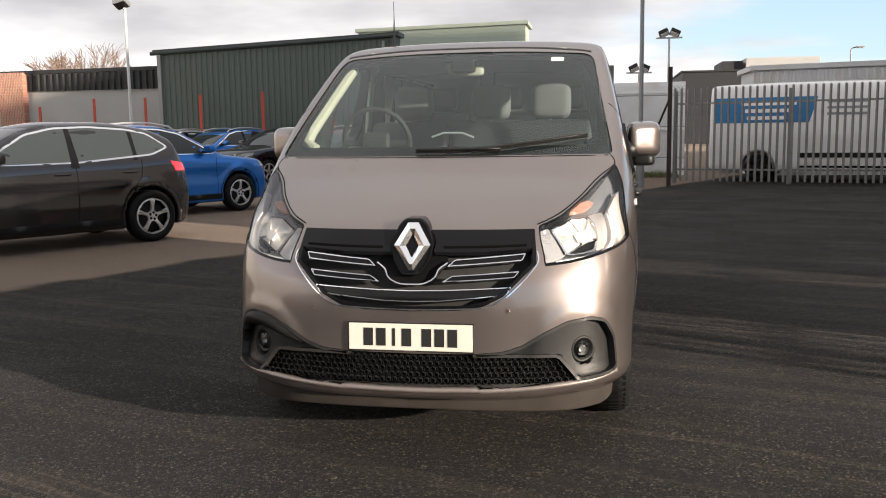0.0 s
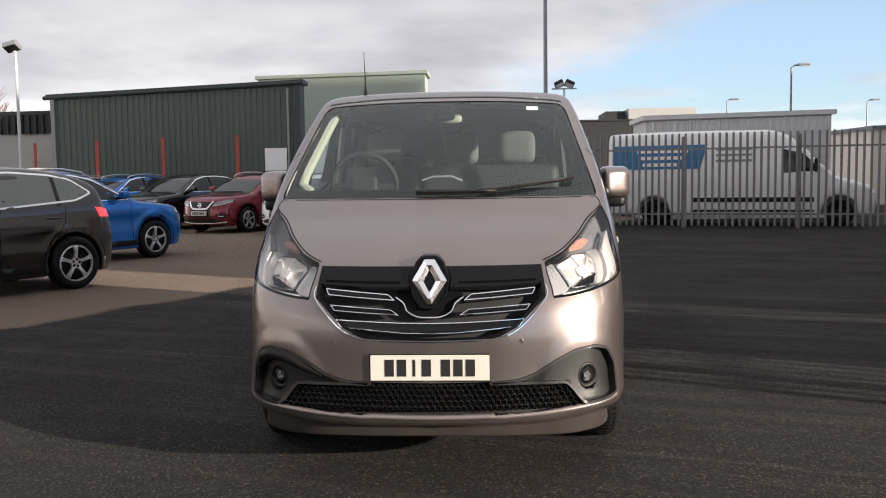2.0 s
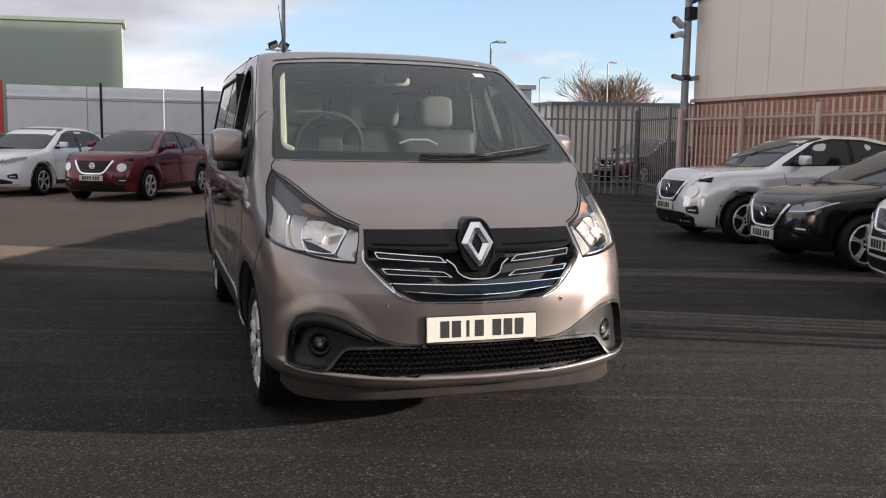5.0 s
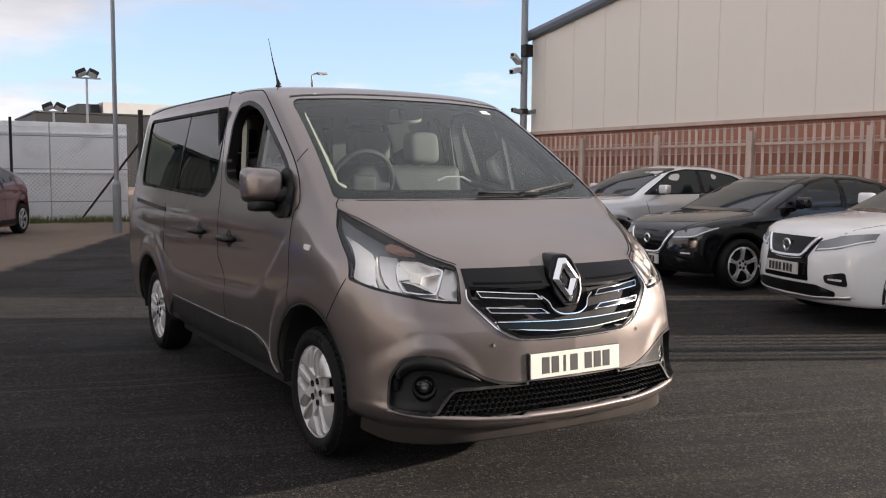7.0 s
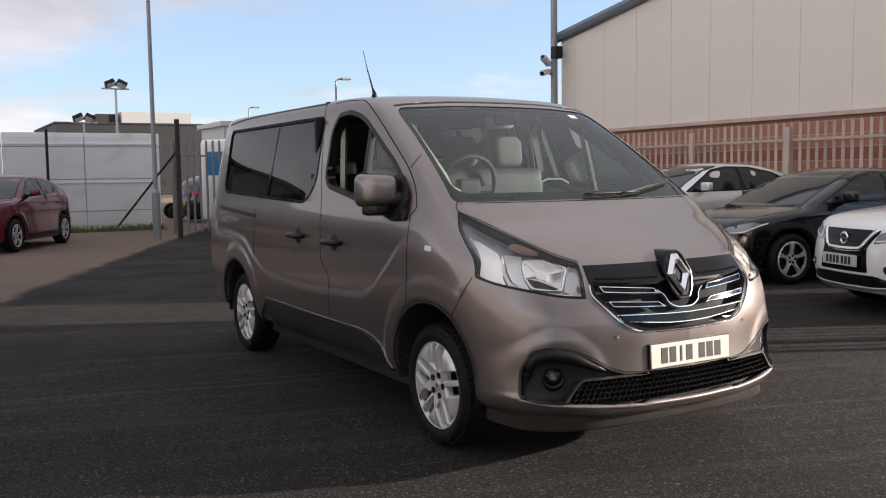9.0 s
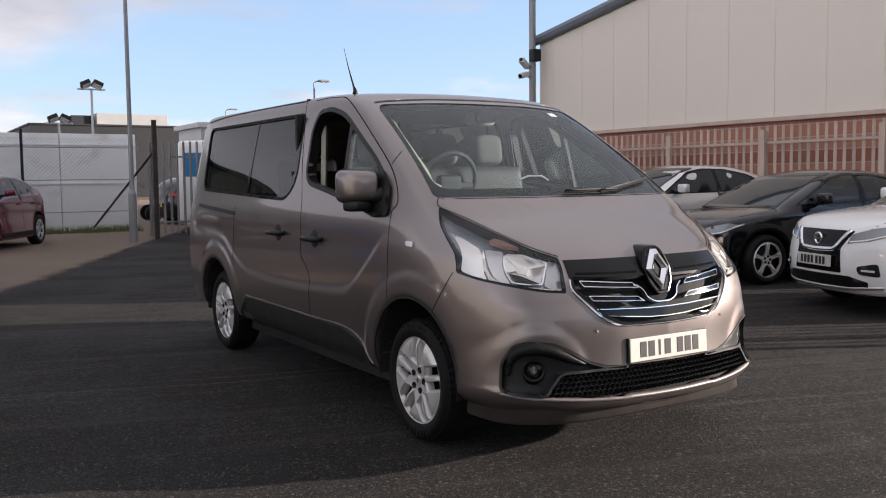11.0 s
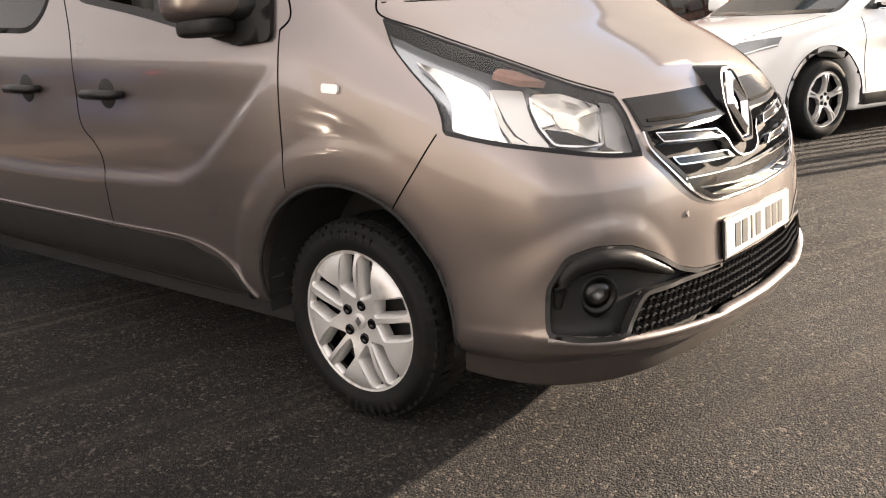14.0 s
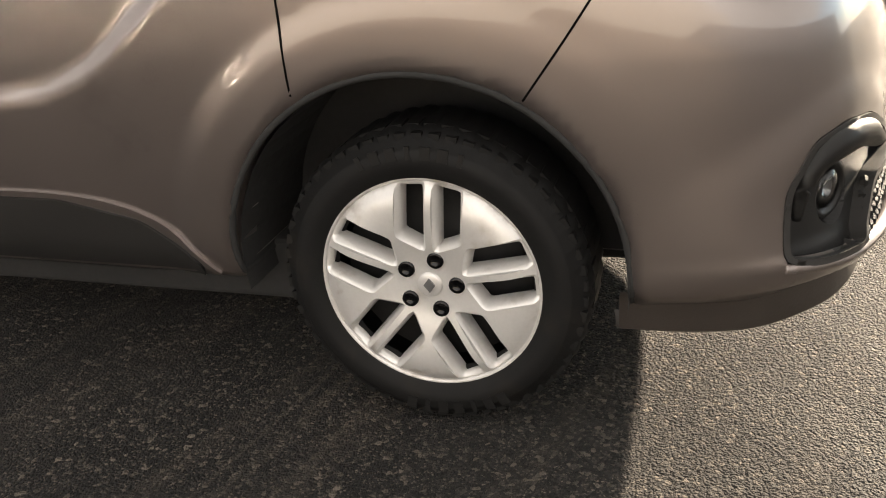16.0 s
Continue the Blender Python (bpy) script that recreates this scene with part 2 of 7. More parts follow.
M["twig"] = mat("twig", (0.17, 0.115, 0.085), 0.9, vary=0.3, scale=1.0)
M["grass"] = mat("grass", (0.10, 0.115, 0.03), 0.8, vary=0.3, scale=3.0, random_vary=0.3)
M["dark_inside"] = mat("dark_inside", (0.012, 0.012, 0.012), 0.9, vary=0.1)
for key, c, mt in (("car_black", (0.005, 0.005, 0.006), 0.0), ("car_blue", (0.015, 0.13, 0.42), 0.3), ("car_maroon", (0.16, 0.012, 0.02), 0.25), ("car_white", (0.74, 0.73, 0.71), 0.0), ("car_red", (0.10, 0.006, 0.012), 0.25), ("car_silver", (0.66, 0.65, 0.64), 0.35), ("car_grey", (0.10, 0.10, 0.105), 0.4)):
    M[key] = mat(key, c, 0.12, mt, 0.05, 2.0, 600.0, 0.0, 0.5, spec=0.4)


def node_mat(name):
    m = bpy.data.materials.new(name)
    m.use_nodes = True
    return m, m.node_tree.nodes, m.node_tree.links, m.node_tree.nodes["Principled BSDF"]


def make_tarmac():
    """Black new tarmac with coarse stone, pale streaks and dusty tyre prints; older brown tarmac beyond a joint to the
    north-west.
    """
    m, n, l, b = node_mat("tarmac")
    geo = n.new("ShaderNodeNewGeometry")

    def tex(scale, detail=3.0, stretch=None, turn=0.0):
        t = n.new("ShaderNodeTexNoise")
        t.inputs["Scale"].default_value, t.inputs["Detail"].default_value = scale, detail
        mp = n.new("ShaderNodeMapping")
        if stretch:
            mp.inputs["Scale"].default_value = stretch
        mp.inputs["Rotation"].default_value = (0, 0, turn)
        l.new(geo.outputs["Position"], mp.inputs[0])
        l.new(mp.outputs[0], t.inputs["Vector"])
        return t.outputs["Fac"]

    def rng(v, a, bb, lo=0.0, hi=1.0):
        k = n.new("ShaderNodeMapRange")
        k.interpolation_type = "SMOOTHSTEP"
        l.new(v, k.inputs[0])
        for i, q in enumerate((a, bb, lo, hi)):
            k.inputs[i + 1].default_value = q
        return k.outputs[0]

    def mix(f, a, c):
        k = n.new("ShaderNodeMix")
        k.data_type = "RGBA"
        l.new(f, k.inputs["Factor"])
        for key, v in (("A", a), ("B", c)):
            if isinstance(v, tuple):
                k.inputs[key].default_value = (*v, 1)
            else:
                l.new(v, k.inputs[key])
        return k.outputs["Result"]

    def mth(op, a, c=0.0, d=0.0):
        k = n.new("ShaderNodeMath")
        k.operation = op
        for i, v in enumerate((a, c, d)):
            if isinstance(v, (int, float)):
                k.inputs[i].default_value = v
            else:
                l.new(v, k.inputs[i])
        return k.outputs[0]

    vor = n.new("ShaderNodeTexVoronoi")
    vor.inputs["Scale"].default_value = 230.0
    l.new(geo.outputs["Position"], vor.inputs["Vector"])
    vor2 = n.new("ShaderNodeTexVoronoi")
    vor2.inputs["Scale"].default_value = 95.0
    l.new(geo.outputs["Position"], vor2.inputs["Vector"])
    stone = mth("MAXIMUM", rng(vor.outputs["Color"], 0.62, 1.0), mth("MULTIPLY", rng(vor2.outputs["Color"], 0.74, 0.95), 0.8))
    patch = tex(0.9, 5.0)
    sep = n.new("ShaderNodeSeparateXYZ")
    l.new(geo.outputs["Position"], sep.inputs[0])
    along = mth("ADD", mth("MULTIPLY", sep.outputs[0], 0.955 * 0.16), mth("MULTIPLY", sep.outputs[1], -0.295 * 0.16))
    across = mth("ADD", mth("MULTIPLY", sep.outputs[0], 0.295 * 4.5), mth("MULTIPLY", sep.outputs[1], 0.955 * 4.5))
    sv = n.new("ShaderNodeCombineXYZ")
    l.new(along, sv.inputs[0])
    l.new(across, sv.inputs[1])
    st = n.new("ShaderNodeTexNoise")
    st.inputs["Scale"].default_value, st.inputs["Detail"].default_value, st.inputs["Roughness"].default_value = 1.0, 5.0, 0.65
    l.new(sv.outputs[0], st.inputs["Vector"])
    streak = st.outputs["Fac"]
    # tyre prints: bands of fine parallel lines of pale dust
    bend = mth("MULTIPLY", tex(0.22, 2.0), 1.2)
    cross = mth("ADD", mth("ADD", mth("MULTIPLY", sep.outputs[0], 0.295), mth("MULTIPLY", sep.outputs[1], 0.955)), bend)

    def lines(freq, along_freq, detail, rough):
        cv = n.new("ShaderNodeCombineXYZ")
        l.new(mth("MULTIPLY", along, along_freq / 0.16), cv.inputs[0])
        l.new(mth("MULTIPLY", cross, freq), cv.inputs[1])
        t = n.new("ShaderNodeTexNoise")
        t.inputs["Scale"].default_value, t.inputs["Detail"].default_value, t.inputs["Roughness"].default_value = 1.0, detail, rough
        l.new(cv.outputs[0], t.inputs["Vector"])
        return t.outputs["Fac"]

    print_lines = mth("MULTIPLY", rng(lines(26.0, 0.22, 2.0, 0.5), 0.50, 0.64), rng(lines(1.25, 0.10, 2.0, 0.4), 0.51, 0.62))
    new_c = mix(stone, (0.0095, 0.0091, 0.0092), (0.108, 0.095, 0.081))
    new_c = mix(rng(lines(3.2, 0.3, 4.0, 0.6), 0.50, 0.66, 0.0, 0.70), new_c, (0.011, 0.0105, 0.0105))
    new_c = mix(rng(patch, 0.45, 0.75, 0.0, 0.30), new_c, (0.034, 0.031, 0.028))
    new_c = mix(rng(streak, 0.48, 0.66, 0.0, 0.40), new_c, (0.062, 0.052, 0.043))
    new_c = mix(rng(tex(5.0, 6.0), 0.40, 0.70, 0.0, 0.45), new_c, (0.018, 0.017, 0.0165))
    new_c = mix(mth("MULTIPLY", print_lines, rng(tex(30.0, 3.0), 0.30, 0.65, 0.12, 0.50)), new_c, (0.110, 0.094, 0.078))
    grit = n.new("ShaderNodeMix")
    grit.data_type, grit.blend_type = "RGBA", "MULTIPLY"
    grit.inputs["Factor"].default_value = 1.0
    l.new(new_c, grit.inputs["A"])
    l.new(mix(rng(vor2.outputs["Color"], 0.15, 0.85), (0.80, 0.80, 0.80), (1.80, 1.75, 1.68)), grit.inputs["B"])
    new_c = grit.outputs["Result"]
    old_c = mix(stone, (0.25, 0.190, 0.145), (0.42, 0.325, 0.245))
    old_c = mix(rng(tex(0.35, 6.0), 0.42, 0.65, 0.0, 0.6), old_c, (0.30, 0.235, 0.185))
    edge = mth("ADD", mth("MULTIPLY", sep.outputs[0], -0.910), mth("MULTIPLY", sep.outputs[1], 0.414))
    edge = mth("ADD", edge, mth("MULTIPLY", tex(1.3, 4.0), 0.5))
    f = rng(edge, 5.85, 6.10)
    l.new(mix(f, new_c, old_c), b.inputs["Base Color"])
    l.new(mix(f, mix(rng(patch, 0.35, 0.7), (0.72,) * 3, (0.9,) * 3), (0.9, 0.9, 0.9)), b.inputs["Roughness"])
    bp = n.new("ShaderNodeBump")
    bp.inputs["Strength"].default_value, bp.inputs["Distance"].default_value = 1.0, 0.019
    b.inputs["Specular IOR Level"].default_value = 0.22
    l.new(mth("ADD", mth("MULTIPLY", vor.outputs["Distance"], -0.6), mth("MULTIPLY_ADD", vor2.outputs["Distance"], -0.8, mth("MULTIPLY", tex(150.0, 2.0), 1.6))), bp.inputs["Height"])
    l.new(bp.outputs[0], b.inputs["Normal"])
    return m


def make_brick():
    m, n, l, b = node_mat("brickwork")
    co, mp, br = n.new("ShaderNodeTexCoord"), n.new("ShaderNodeMapping"), n.new("ShaderNodeTexBrick")
    mp.inputs["Rotation"].default_value = (radians(90), 0, radians(90))
    l.new(co.outputs["Object"], mp.inputs[0])
    l.new(mp.outputs[0], br.inputs["Vector"])
    br.inputs["Scale"].default_value = 1.0
    br.inputs["Brick Width"].default_value, br.inputs["Row Height"].default_value, br.inputs["Mortar Size"].default_value = 0.225, 0.075, 0.010
    br.inputs["Color1"].default_value = (0.28, 0.115, 0.075, 1)
    br.inputs["Color2"].default_value = (0.40, 0.185, 0.125, 1)
    br.inputs["Mortar"].default_value = (0.36, 0.31, 0.26, 1)
    l.new(br.outputs["Color"], b.inputs["Base Color"])
    b.inputs["Roughness"].default_value = 0.85
    bp = n.new("ShaderNodeBump")
    bp.inputs["Distance"].default_value = 0.006
    l.new(br.outputs["Fac"], bp.inputs["Height"])
    bp.invert = True
    l.new(bp.outputs[0], b.inputs["Normal"])
    return m


M["tarmac"], M["brick"] = make_tarmac(), make_brick()


# ---- mesh tools ----
def mesh_of(verts, faces, smooth=True):
    me = bpy.data.meshes.new("m")
    me.from_pydata([tuple(v) for v in verts], [], [tuple(f) for f in faces])
    if smooth:
        me.polygons.foreach_set("use_smooth", [True] * len(me.polygons))
    me.update()
    return me


def join_bm(pieces):
    """One mesh from (verts, faces) pieces."""
    vs, fs = [], []
    for v, f in pieces:
        o = len(vs)
        vs += [tuple(p) for p in v]
        fs += [tuple(i + o for i in q) for q in f]
    return vs, fs


def part(name, data, material, parent=None, label="", smooth=False, at=None):
    """One mesh object, from a mesh or (verts, faces), under a thing or a part."""
    me = data if isinstance(data, bpy.types.Mesh) else mesh_of(data[0], data[1], smooth)
    me.name = name
    ob = new(name, me)
    if not me.materials:
        me.materials.append(material)
    if me.materials[0] != material:
        ob.material_slots[0].link, ob.material_slots[0].material = "OBJECT", material
    if parent is not None:
        ob.parent = parent
    if at is not None:
        ob.matrix_basis = at
    if label:
        ob["label"] = label
    return ob


def thing(name, label, category, group="", at=None, kind=""):
    ob = new(name)
    ob.empty_display_size = 0.2
    if at is not None:
        ob.matrix_basis = at
    return tagged(ob, label, category, group, kind)


def box(cx, cy, cz, sx, sy, sz, bevel=0.0, m=None):
    """A box, with chamfered edges where bevel is given."""
    hx, hy, hz = sx / 2, sy / 2, sz / 2
    if not bevel:
        v = [Vector((cx + a * hx, cy + b * hy, cz + c * hz)) for c in (-1, 1) for b in (-1, 1) for a in (-1, 1)]
        f = [(0, 2, 3, 1), (4, 5, 7, 6), (0, 1, 5, 4), (2, 6, 7, 3), (0, 4, 6, 2), (1, 3, 7, 5)]
    else:
        bm = bmesh.new()
        bmesh.ops.create_cube(bm, size=1.0)
        for q in bm.verts:
            q.co = Vector((q.co.x * sx + cx, q.co.y * sy + cy, q.co.z * sz + cz))
        bmesh.ops.bevel(bm, geom=bm.edges[:], offset=min(bevel, sx * 0.45, sy * 0.45, sz * 0.45), segments=3, profile=0.6, affect="EDGES")
        v = [q.co.copy() for q in bm.verts]
        bm.verts.index_update()
        f = [tuple(q.index for q in fc.verts) for fc in bm.faces]
        bm.free()
    if m is not None:
        v = [m @ p for p in v]
    return v, f


def tube(points, radius, sides=10, caps=True, radii=None):
    """A round bar along points."""
    pts = [Vector(p) for p in points]
    vs, fs = [], []
    up = Vector((0, 0, 1))
    for i, p in enumerate(pts):
        d = (pts[min(i + 1, len(pts) - 1)] - pts[max(i - 1, 0)]).normalized()
        a = d.cross(up if abs(d.z) < 0.95 else Vector((1, 0, 0))).normalized()
        b = d.cross(a)
        r = radii[i] if radii else radius
        for k in range(sides):
            t = 2 * math.pi * k / sides
            vs.append(p + r * (math.cos(t) * a + math.sin(t) * b))
    for i in range(len(pts) - 1):
        for k in range(sides):
            k2 = (k + 1) % sides
            fs.append((i * sides + k, i * sides + k2, (i + 1) * sides + k2, (i + 1) * sides + k))
    if caps:
        fs.append(tuple(range(sides - 1, -1, -1)))
        fs.append(tuple((len(pts) - 1) * sides + k for k in range(sides)))
    return vs, fs


def lathe(profile, sides=48, axis="x"):
    """A turned shape: profile of (along, radius) about the x axis."""
    vs, fs = [], []
    for a, r in profile:
        for k in range(sides):
            t = 2 * math.pi * k / sides
            vs.append((a, r * math.cos(t), r * math.sin(t)))
    for i in range(len(profile) - 1):
        for k in range(sides):
            k2 = (k + 1) % sides
            fs.append((i * sides + k, (i + 1) * sides + k, (i + 1) * sides + k2, i * sides + k2))
    return vs, fs


def prism(outline, lo, hi, axis="z"):
    """A straight prism on a convex or simple outline of (a, b)."""
    n = len(outline)
    place = {"z": lambda a, b, h: (a, b, h), "y": lambda a, b, h: (a, h, b), "x": lambda a, b, h: (h, a, b)}[axis]
    v = [place(a, b, lo) for a, b in outline] + [place(a, b, hi) for a, b in outline]
    f = [tuple(range(n - 1, -1, -1)), tuple(range(n, 2 * n))] + [(i, (i + 1) % n, n + (i + 1) % n, n + i) for i in range(n)]
    return v, f


def curve(*pts):
    """A smooth function through (x, y) points, straight outside them."""
    X, Y = np.array([p[0] for p in pts], float), np.array([p[1] for p in pts], float)
    d = np.diff(Y) / np.diff(X)
    s = np.concatenate(([d[0]], np.where(d[:-1] * d[1:] > 0, 2 * d[:-1] * d[1:] / np.where(np.abs(d[:-1] + d[1:]) > 1e-9, d[:-1] + d[1:], 1), 0), [d[-1]]))

    def fn(x):
        x = np.asarray(x, float)
        i = np.clip(np.searchsorted(X, x) - 1, 0, len(X) - 2)
        h = X[i + 1] - X[i]
        t = np.clip((x - X[i]) / h, 0, 1)
        y = (2 * t**3 - 3 * t**2 + 1) * Y[i] + (t**3 - 2 * t**2 + t) * h * s[i] + (3 * t**2 - 2 * t**3) * Y[i + 1] + (t**3 - t**2) * h * s[i + 1]
        return y + np.where(x < X[0], (x - X[0]) * s[0], 0) + np.where(x > X[-1], (x - X[-1]) * s[-1], 0)

    return fn


def smax(a, b, k):
    return 0.5 * (a + b + np.sqrt((a - b) ** 2 + k * k))


def smin(a, b, k):
    return 0.5 * (a + b - np.sqrt((a - b) ** 2 + k * k))


def step(v):
    t = np.clip(v, 0, 1)
    return t * t * (3 - 2 * t)


def surface(field, lo, hi, h):
    """The closed surface where field is nought, as quads: a vertex a cell, drawn on to the surface."""
    ax = [np.arange(a, b + h, h) for a, b in zip(lo, hi)]
    g = np.meshgrid(*ax, indexing="ij")
    V = field(*g)
    S = V < 0
    nx, ny, nz = V.shape
    corners = [(i, j, k) for i in (0, 1) for j in (0, 1) for k in (0, 1)]
    cut = lambda A, c: A[c[0] : nx - 1 + c[0], c[1] : ny - 1 + c[1], c[2] : nz - 1 + c[2]]
    count = sum(cut(S, c).astype(np.int8) for c in corners)
    active = (count > 0) & (count < 8)
    idx = -np.ones(active.shape, np.int64)
    cells = np.argwhere(active)
    idx[active] = np.arange(len(cells))
    acc, num = np.zeros((len(cells), 3)), np.zeros(len(cells))
    base = np.array([ax[0][0], ax[1][0], ax[2][0]])
    val = {c: V[cells[:, 0] + c[0], cells[:, 1] + c[1], cells[:, 2] + c[2]] for c in corners}
    for c in corners:
        for d in range(3):
            if c[d] == 0:
                e = tuple(1 if i == d else c[i] for i in range(3))
                a, b = val[c], val[e]
                hit = (a < 0) != (b < 0)
                t = np.where(hit, a / np.where(hit, a - b, 1), 0)
                p = np.array(c, float)[None, :] + t[:, None] * np.eye(3)[d][None, :]
                acc += np.where(hit[:, None], p, 0)
                num += hit
    P = base + (cells + acc / num[:, None]) * h
    P0 = P.copy()
    e = 0.002
    for _ in range(4):
        f0 = field(P[:, 0], P[:, 1], P[:, 2])
        G = np.stack([(field(P[:, 0] + (e if d == 0 else 0), P[:, 1] + (e if d == 1 else 0), P[:, 2] + (e if d == 2 else 0)) - f0) / e for d in range(3)], 1)
        P = P - G * (f0 / np.maximum((G * G).sum(1), 0.05))[:, None]
        P = np.clip(P, P0 - 0.75 * h, P0 + 0.75 * h)
    faces = []
    for d in range(3):
        u, v = (d + 1) % 3, (d + 2) % 3
        sl0, sl1 = [slice(None)] * 3, [slice(None)] * 3
        sl0[d], sl1[d] = slice(0, -1), slice(1, None)
        A, B = S[tuple(sl0)], S[tuple(sl1)]
        for flip, mask in ((False, A & ~B), (True, ~A & B)):
            q = np.argwhere(mask)
            q = q[(q[:, u] > 0) & (q[:, v] > 0) & (q[:, u] < V.shape[u] - 1) & (q[:, v] < V.shape[v] - 1)]
            quad = []
            for du, dv in ((-1, -1), (0, -1), (0, 0), (-1, 0)):
                c = q.copy()
                c[:, u] += du
                c[:, v] += dv
                quad.append(idx[c[:, 0], c[:, 1], c[:, 2]])
            quad = np.stack(quad[::-1] if flip else quad, 1)
            faces.append(quad)
    F = np.concatenate(faces)
    return P, F[(F >= 0).all(1)]


def array_mesh(P, F):
    me = bpy.data.meshes.new("m")
    used = np.unique(F)
    re = -np.ones(len(P), np.int64)
    re[used] = np.arange(len(used))
    me.from_pydata(P[used].tolist(), [], re[F].tolist())
    me.polygons.foreach_set("use_smooth", [True] * len(me.polygons))
    me.update()
    return me


def inside(poly, x, y):
    """Which of the points lie in the polygon."""
    x, y = np.asarray(x, float), np.asarray(y, float)
    r = np.zeros(x.shape, bool)
    for (x1, y1), (x2, y2) in zip(poly, poly[1:] + poly[:1]):
        if y1 != y2:
            r ^= ((y1 > y) != (y2 > y)) & (x < (x2 - x1) * (y - y1) / (y2 - y1) + x1)
    return r


def rounded(pts, r, n=5):
    """A closed outline with rounded corners; r: one radius, or one a corner."""
    out = []
    for i, p in enumerate(pts):
        p, a, b = Vector(p), Vector(pts[i - 1]), Vector(pts[(i + 1) % len(pts)])
        rr = r[i] if isinstance(r, (list, tuple)) else r
        if rr <= 0:
            out.append(tuple(p))
            continue
        q = min(rr, (a - p).length * 0.48, (b - p).length * 0.48)
        s, e = p + (a - p).normalized() * q, p + (b - p).normalized() * q
        for k in range(n + 1):
            t = k / n
            out.append(tuple((1 - t) ** 2 * s + 2 * t * (1 - t) * p + t * t * e))
    return out


def inset(poly, w):
    """The outline moved inwards by w."""
    area = sum(a[0] * b[1] - b[0] * a[1] for a, b in zip(poly, poly[1:] + poly[:1]))
    sgn = 1 if area > 0 else -1
    out = []
    for i, p in enumerate(poly):
        p, a, b = Vector(p), Vector(poly[i - 1]), Vector(poly[(i + 1) % len(poly)])
        d1, d2 = (p - a).normalized(), (b - p).normalized()
        n1, n2 = Vector((-d1.y, d1.x)) * sgn, Vector((-d2.y, d2.x)) * sgn
        m = n1 + n2
        m = m / max(0.5, m.dot(n1))
        out.append(tuple(p + m * w))
    return out


def resample(poly, cell, closed=True):
    out = []
    n = len(poly)
    for i in range(n if closed else n - 1):
        a, b = Vector(poly[i]), Vector(poly[(i + 1) % n])
        k = max(1, int(math.ceil((b - a).length / cell)))
        out += [tuple(a.lerp(b, j / k)) for j in range(k)]
    if not closed:
        out.append(tuple(poly[-1]))
    return out


def fill(outer, holes=(), cell=0.03):
    """Triangles that fill an outline with holes: points (2D) and faces."""
    pts, edges, loops = [], [], []
    for loop in (outer, *holes):
        q = resample(loop, cell)
        o = len(pts)
        pts += [Vector(p) for p in q]
        edges += [(o + i, o + (i + 1) % len(q)) for i in range(len(q))]
        loops.append(q)
    xs, ys = [p[0] for p in outer], [p[1] for p in outer]
    gx, gy = np.meshgrid(np.arange(min(xs) + cell / 2, max(xs), cell), np.arange(min(ys) + cell / 2, max(ys), cell))
    gx, gy = gx.ravel(), gy.ravel()
    ok = inside(list(inset(outer, cell * 0.35)), gx, gy)
    for h in holes:
        ok &= ~inside(list(inset(h, -cell * 0.35)), gx, gy)
    pts += [Vector((a, b)) for a, b in zip(gx[ok], gy[ok])]
    v, _, f, *_ = delaunay_2d_cdt(pts, edges, [], 0, 1e-6)
    c = np.array([[(v[t[0]][k] + v[t[1]][k] + v[t[2]][k]) / 3 for k in (0, 1)] for t in f])
    ok = inside(list(outer), c[:, 0], c[:, 1])
    for h in holes:
        ok &= ~inside(list(h), c[:, 0], c[:, 1])
    return v, [t for t, k in zip(f, ok) if k]


def rim_edges(faces):
    seen = {}
    for f in faces:
        for a, b in zip(f, f[1:] + f[:1]):
            seen[(a, b)] = 1
    return [(a, b) for a, b in seen if (b, a) not in seen]


def slab(v3, faces, back):
    """Closes a sheet into a slab: back gives each vertex's rear place. The walls have vertices of their own, so that edges stay crisp."""
    n = len(v3)
    faces = [tuple(f) for f in faces]
    vs = list(v3) + list(back)
    fs = faces + [tuple(i + n for i in reversed(f)) for f in faces]
    rim = rim_edges(faces)
    at, put = {}, []
    for i in sorted({i for e in rim for i in e}):
        at[i] = 2 * n + len(put)
        put += [v3[i], back[i]]
    vs += put
    fs += [(at[b], at[a], at[a] + 1, at[b] + 1) for a, b in rim]
    return vs, fs


FRONT = (Vector((1, 0, 0)), Vector((0, 0, 1)), Vector((0, 1, 0)))   # seen from the front
RIGHT = (Vector((0, 1, 0)), Vector((0, 0, 1)), Vector((1, 0, 0)))   # seen from the -x side
LEFT = (Vector((0, 1, 0)), Vector((0, 0, 1)), Vector((-1, 0, 0)))   # seen from the +x side
REAR = (Vector((1, 0, 0)), Vector((0, 0, 1)), Vector((0, -1, 0)))
TOP = (Vector((1, 0, 0)), Vector((0, 1, 0)), Vector((0, 0, -1)))


def oblique(angle):
    """A view turned by an angle about z from the front towards the -x side."""
    a = radians(angle)
    return (Vector((math.cos(a), -math.sin(a), 0)), Vector((0, 0, 1)), Vector((math.sin(a), math.cos(a), 0)))


def drop(tree, view, u, v):
    """The place and normal where a ray of that view meets the body."""
    U, W, D = view
    o = U * u + W * v - D * 6
    p, n, i, d = tree.ray_cast(o, D, 12)
    if p is None:
        p, n, i, d = tree.find_nearest(U * u + W * v + D * 0.3)
    return p, (n if n.dot(D) < 0 else -n)


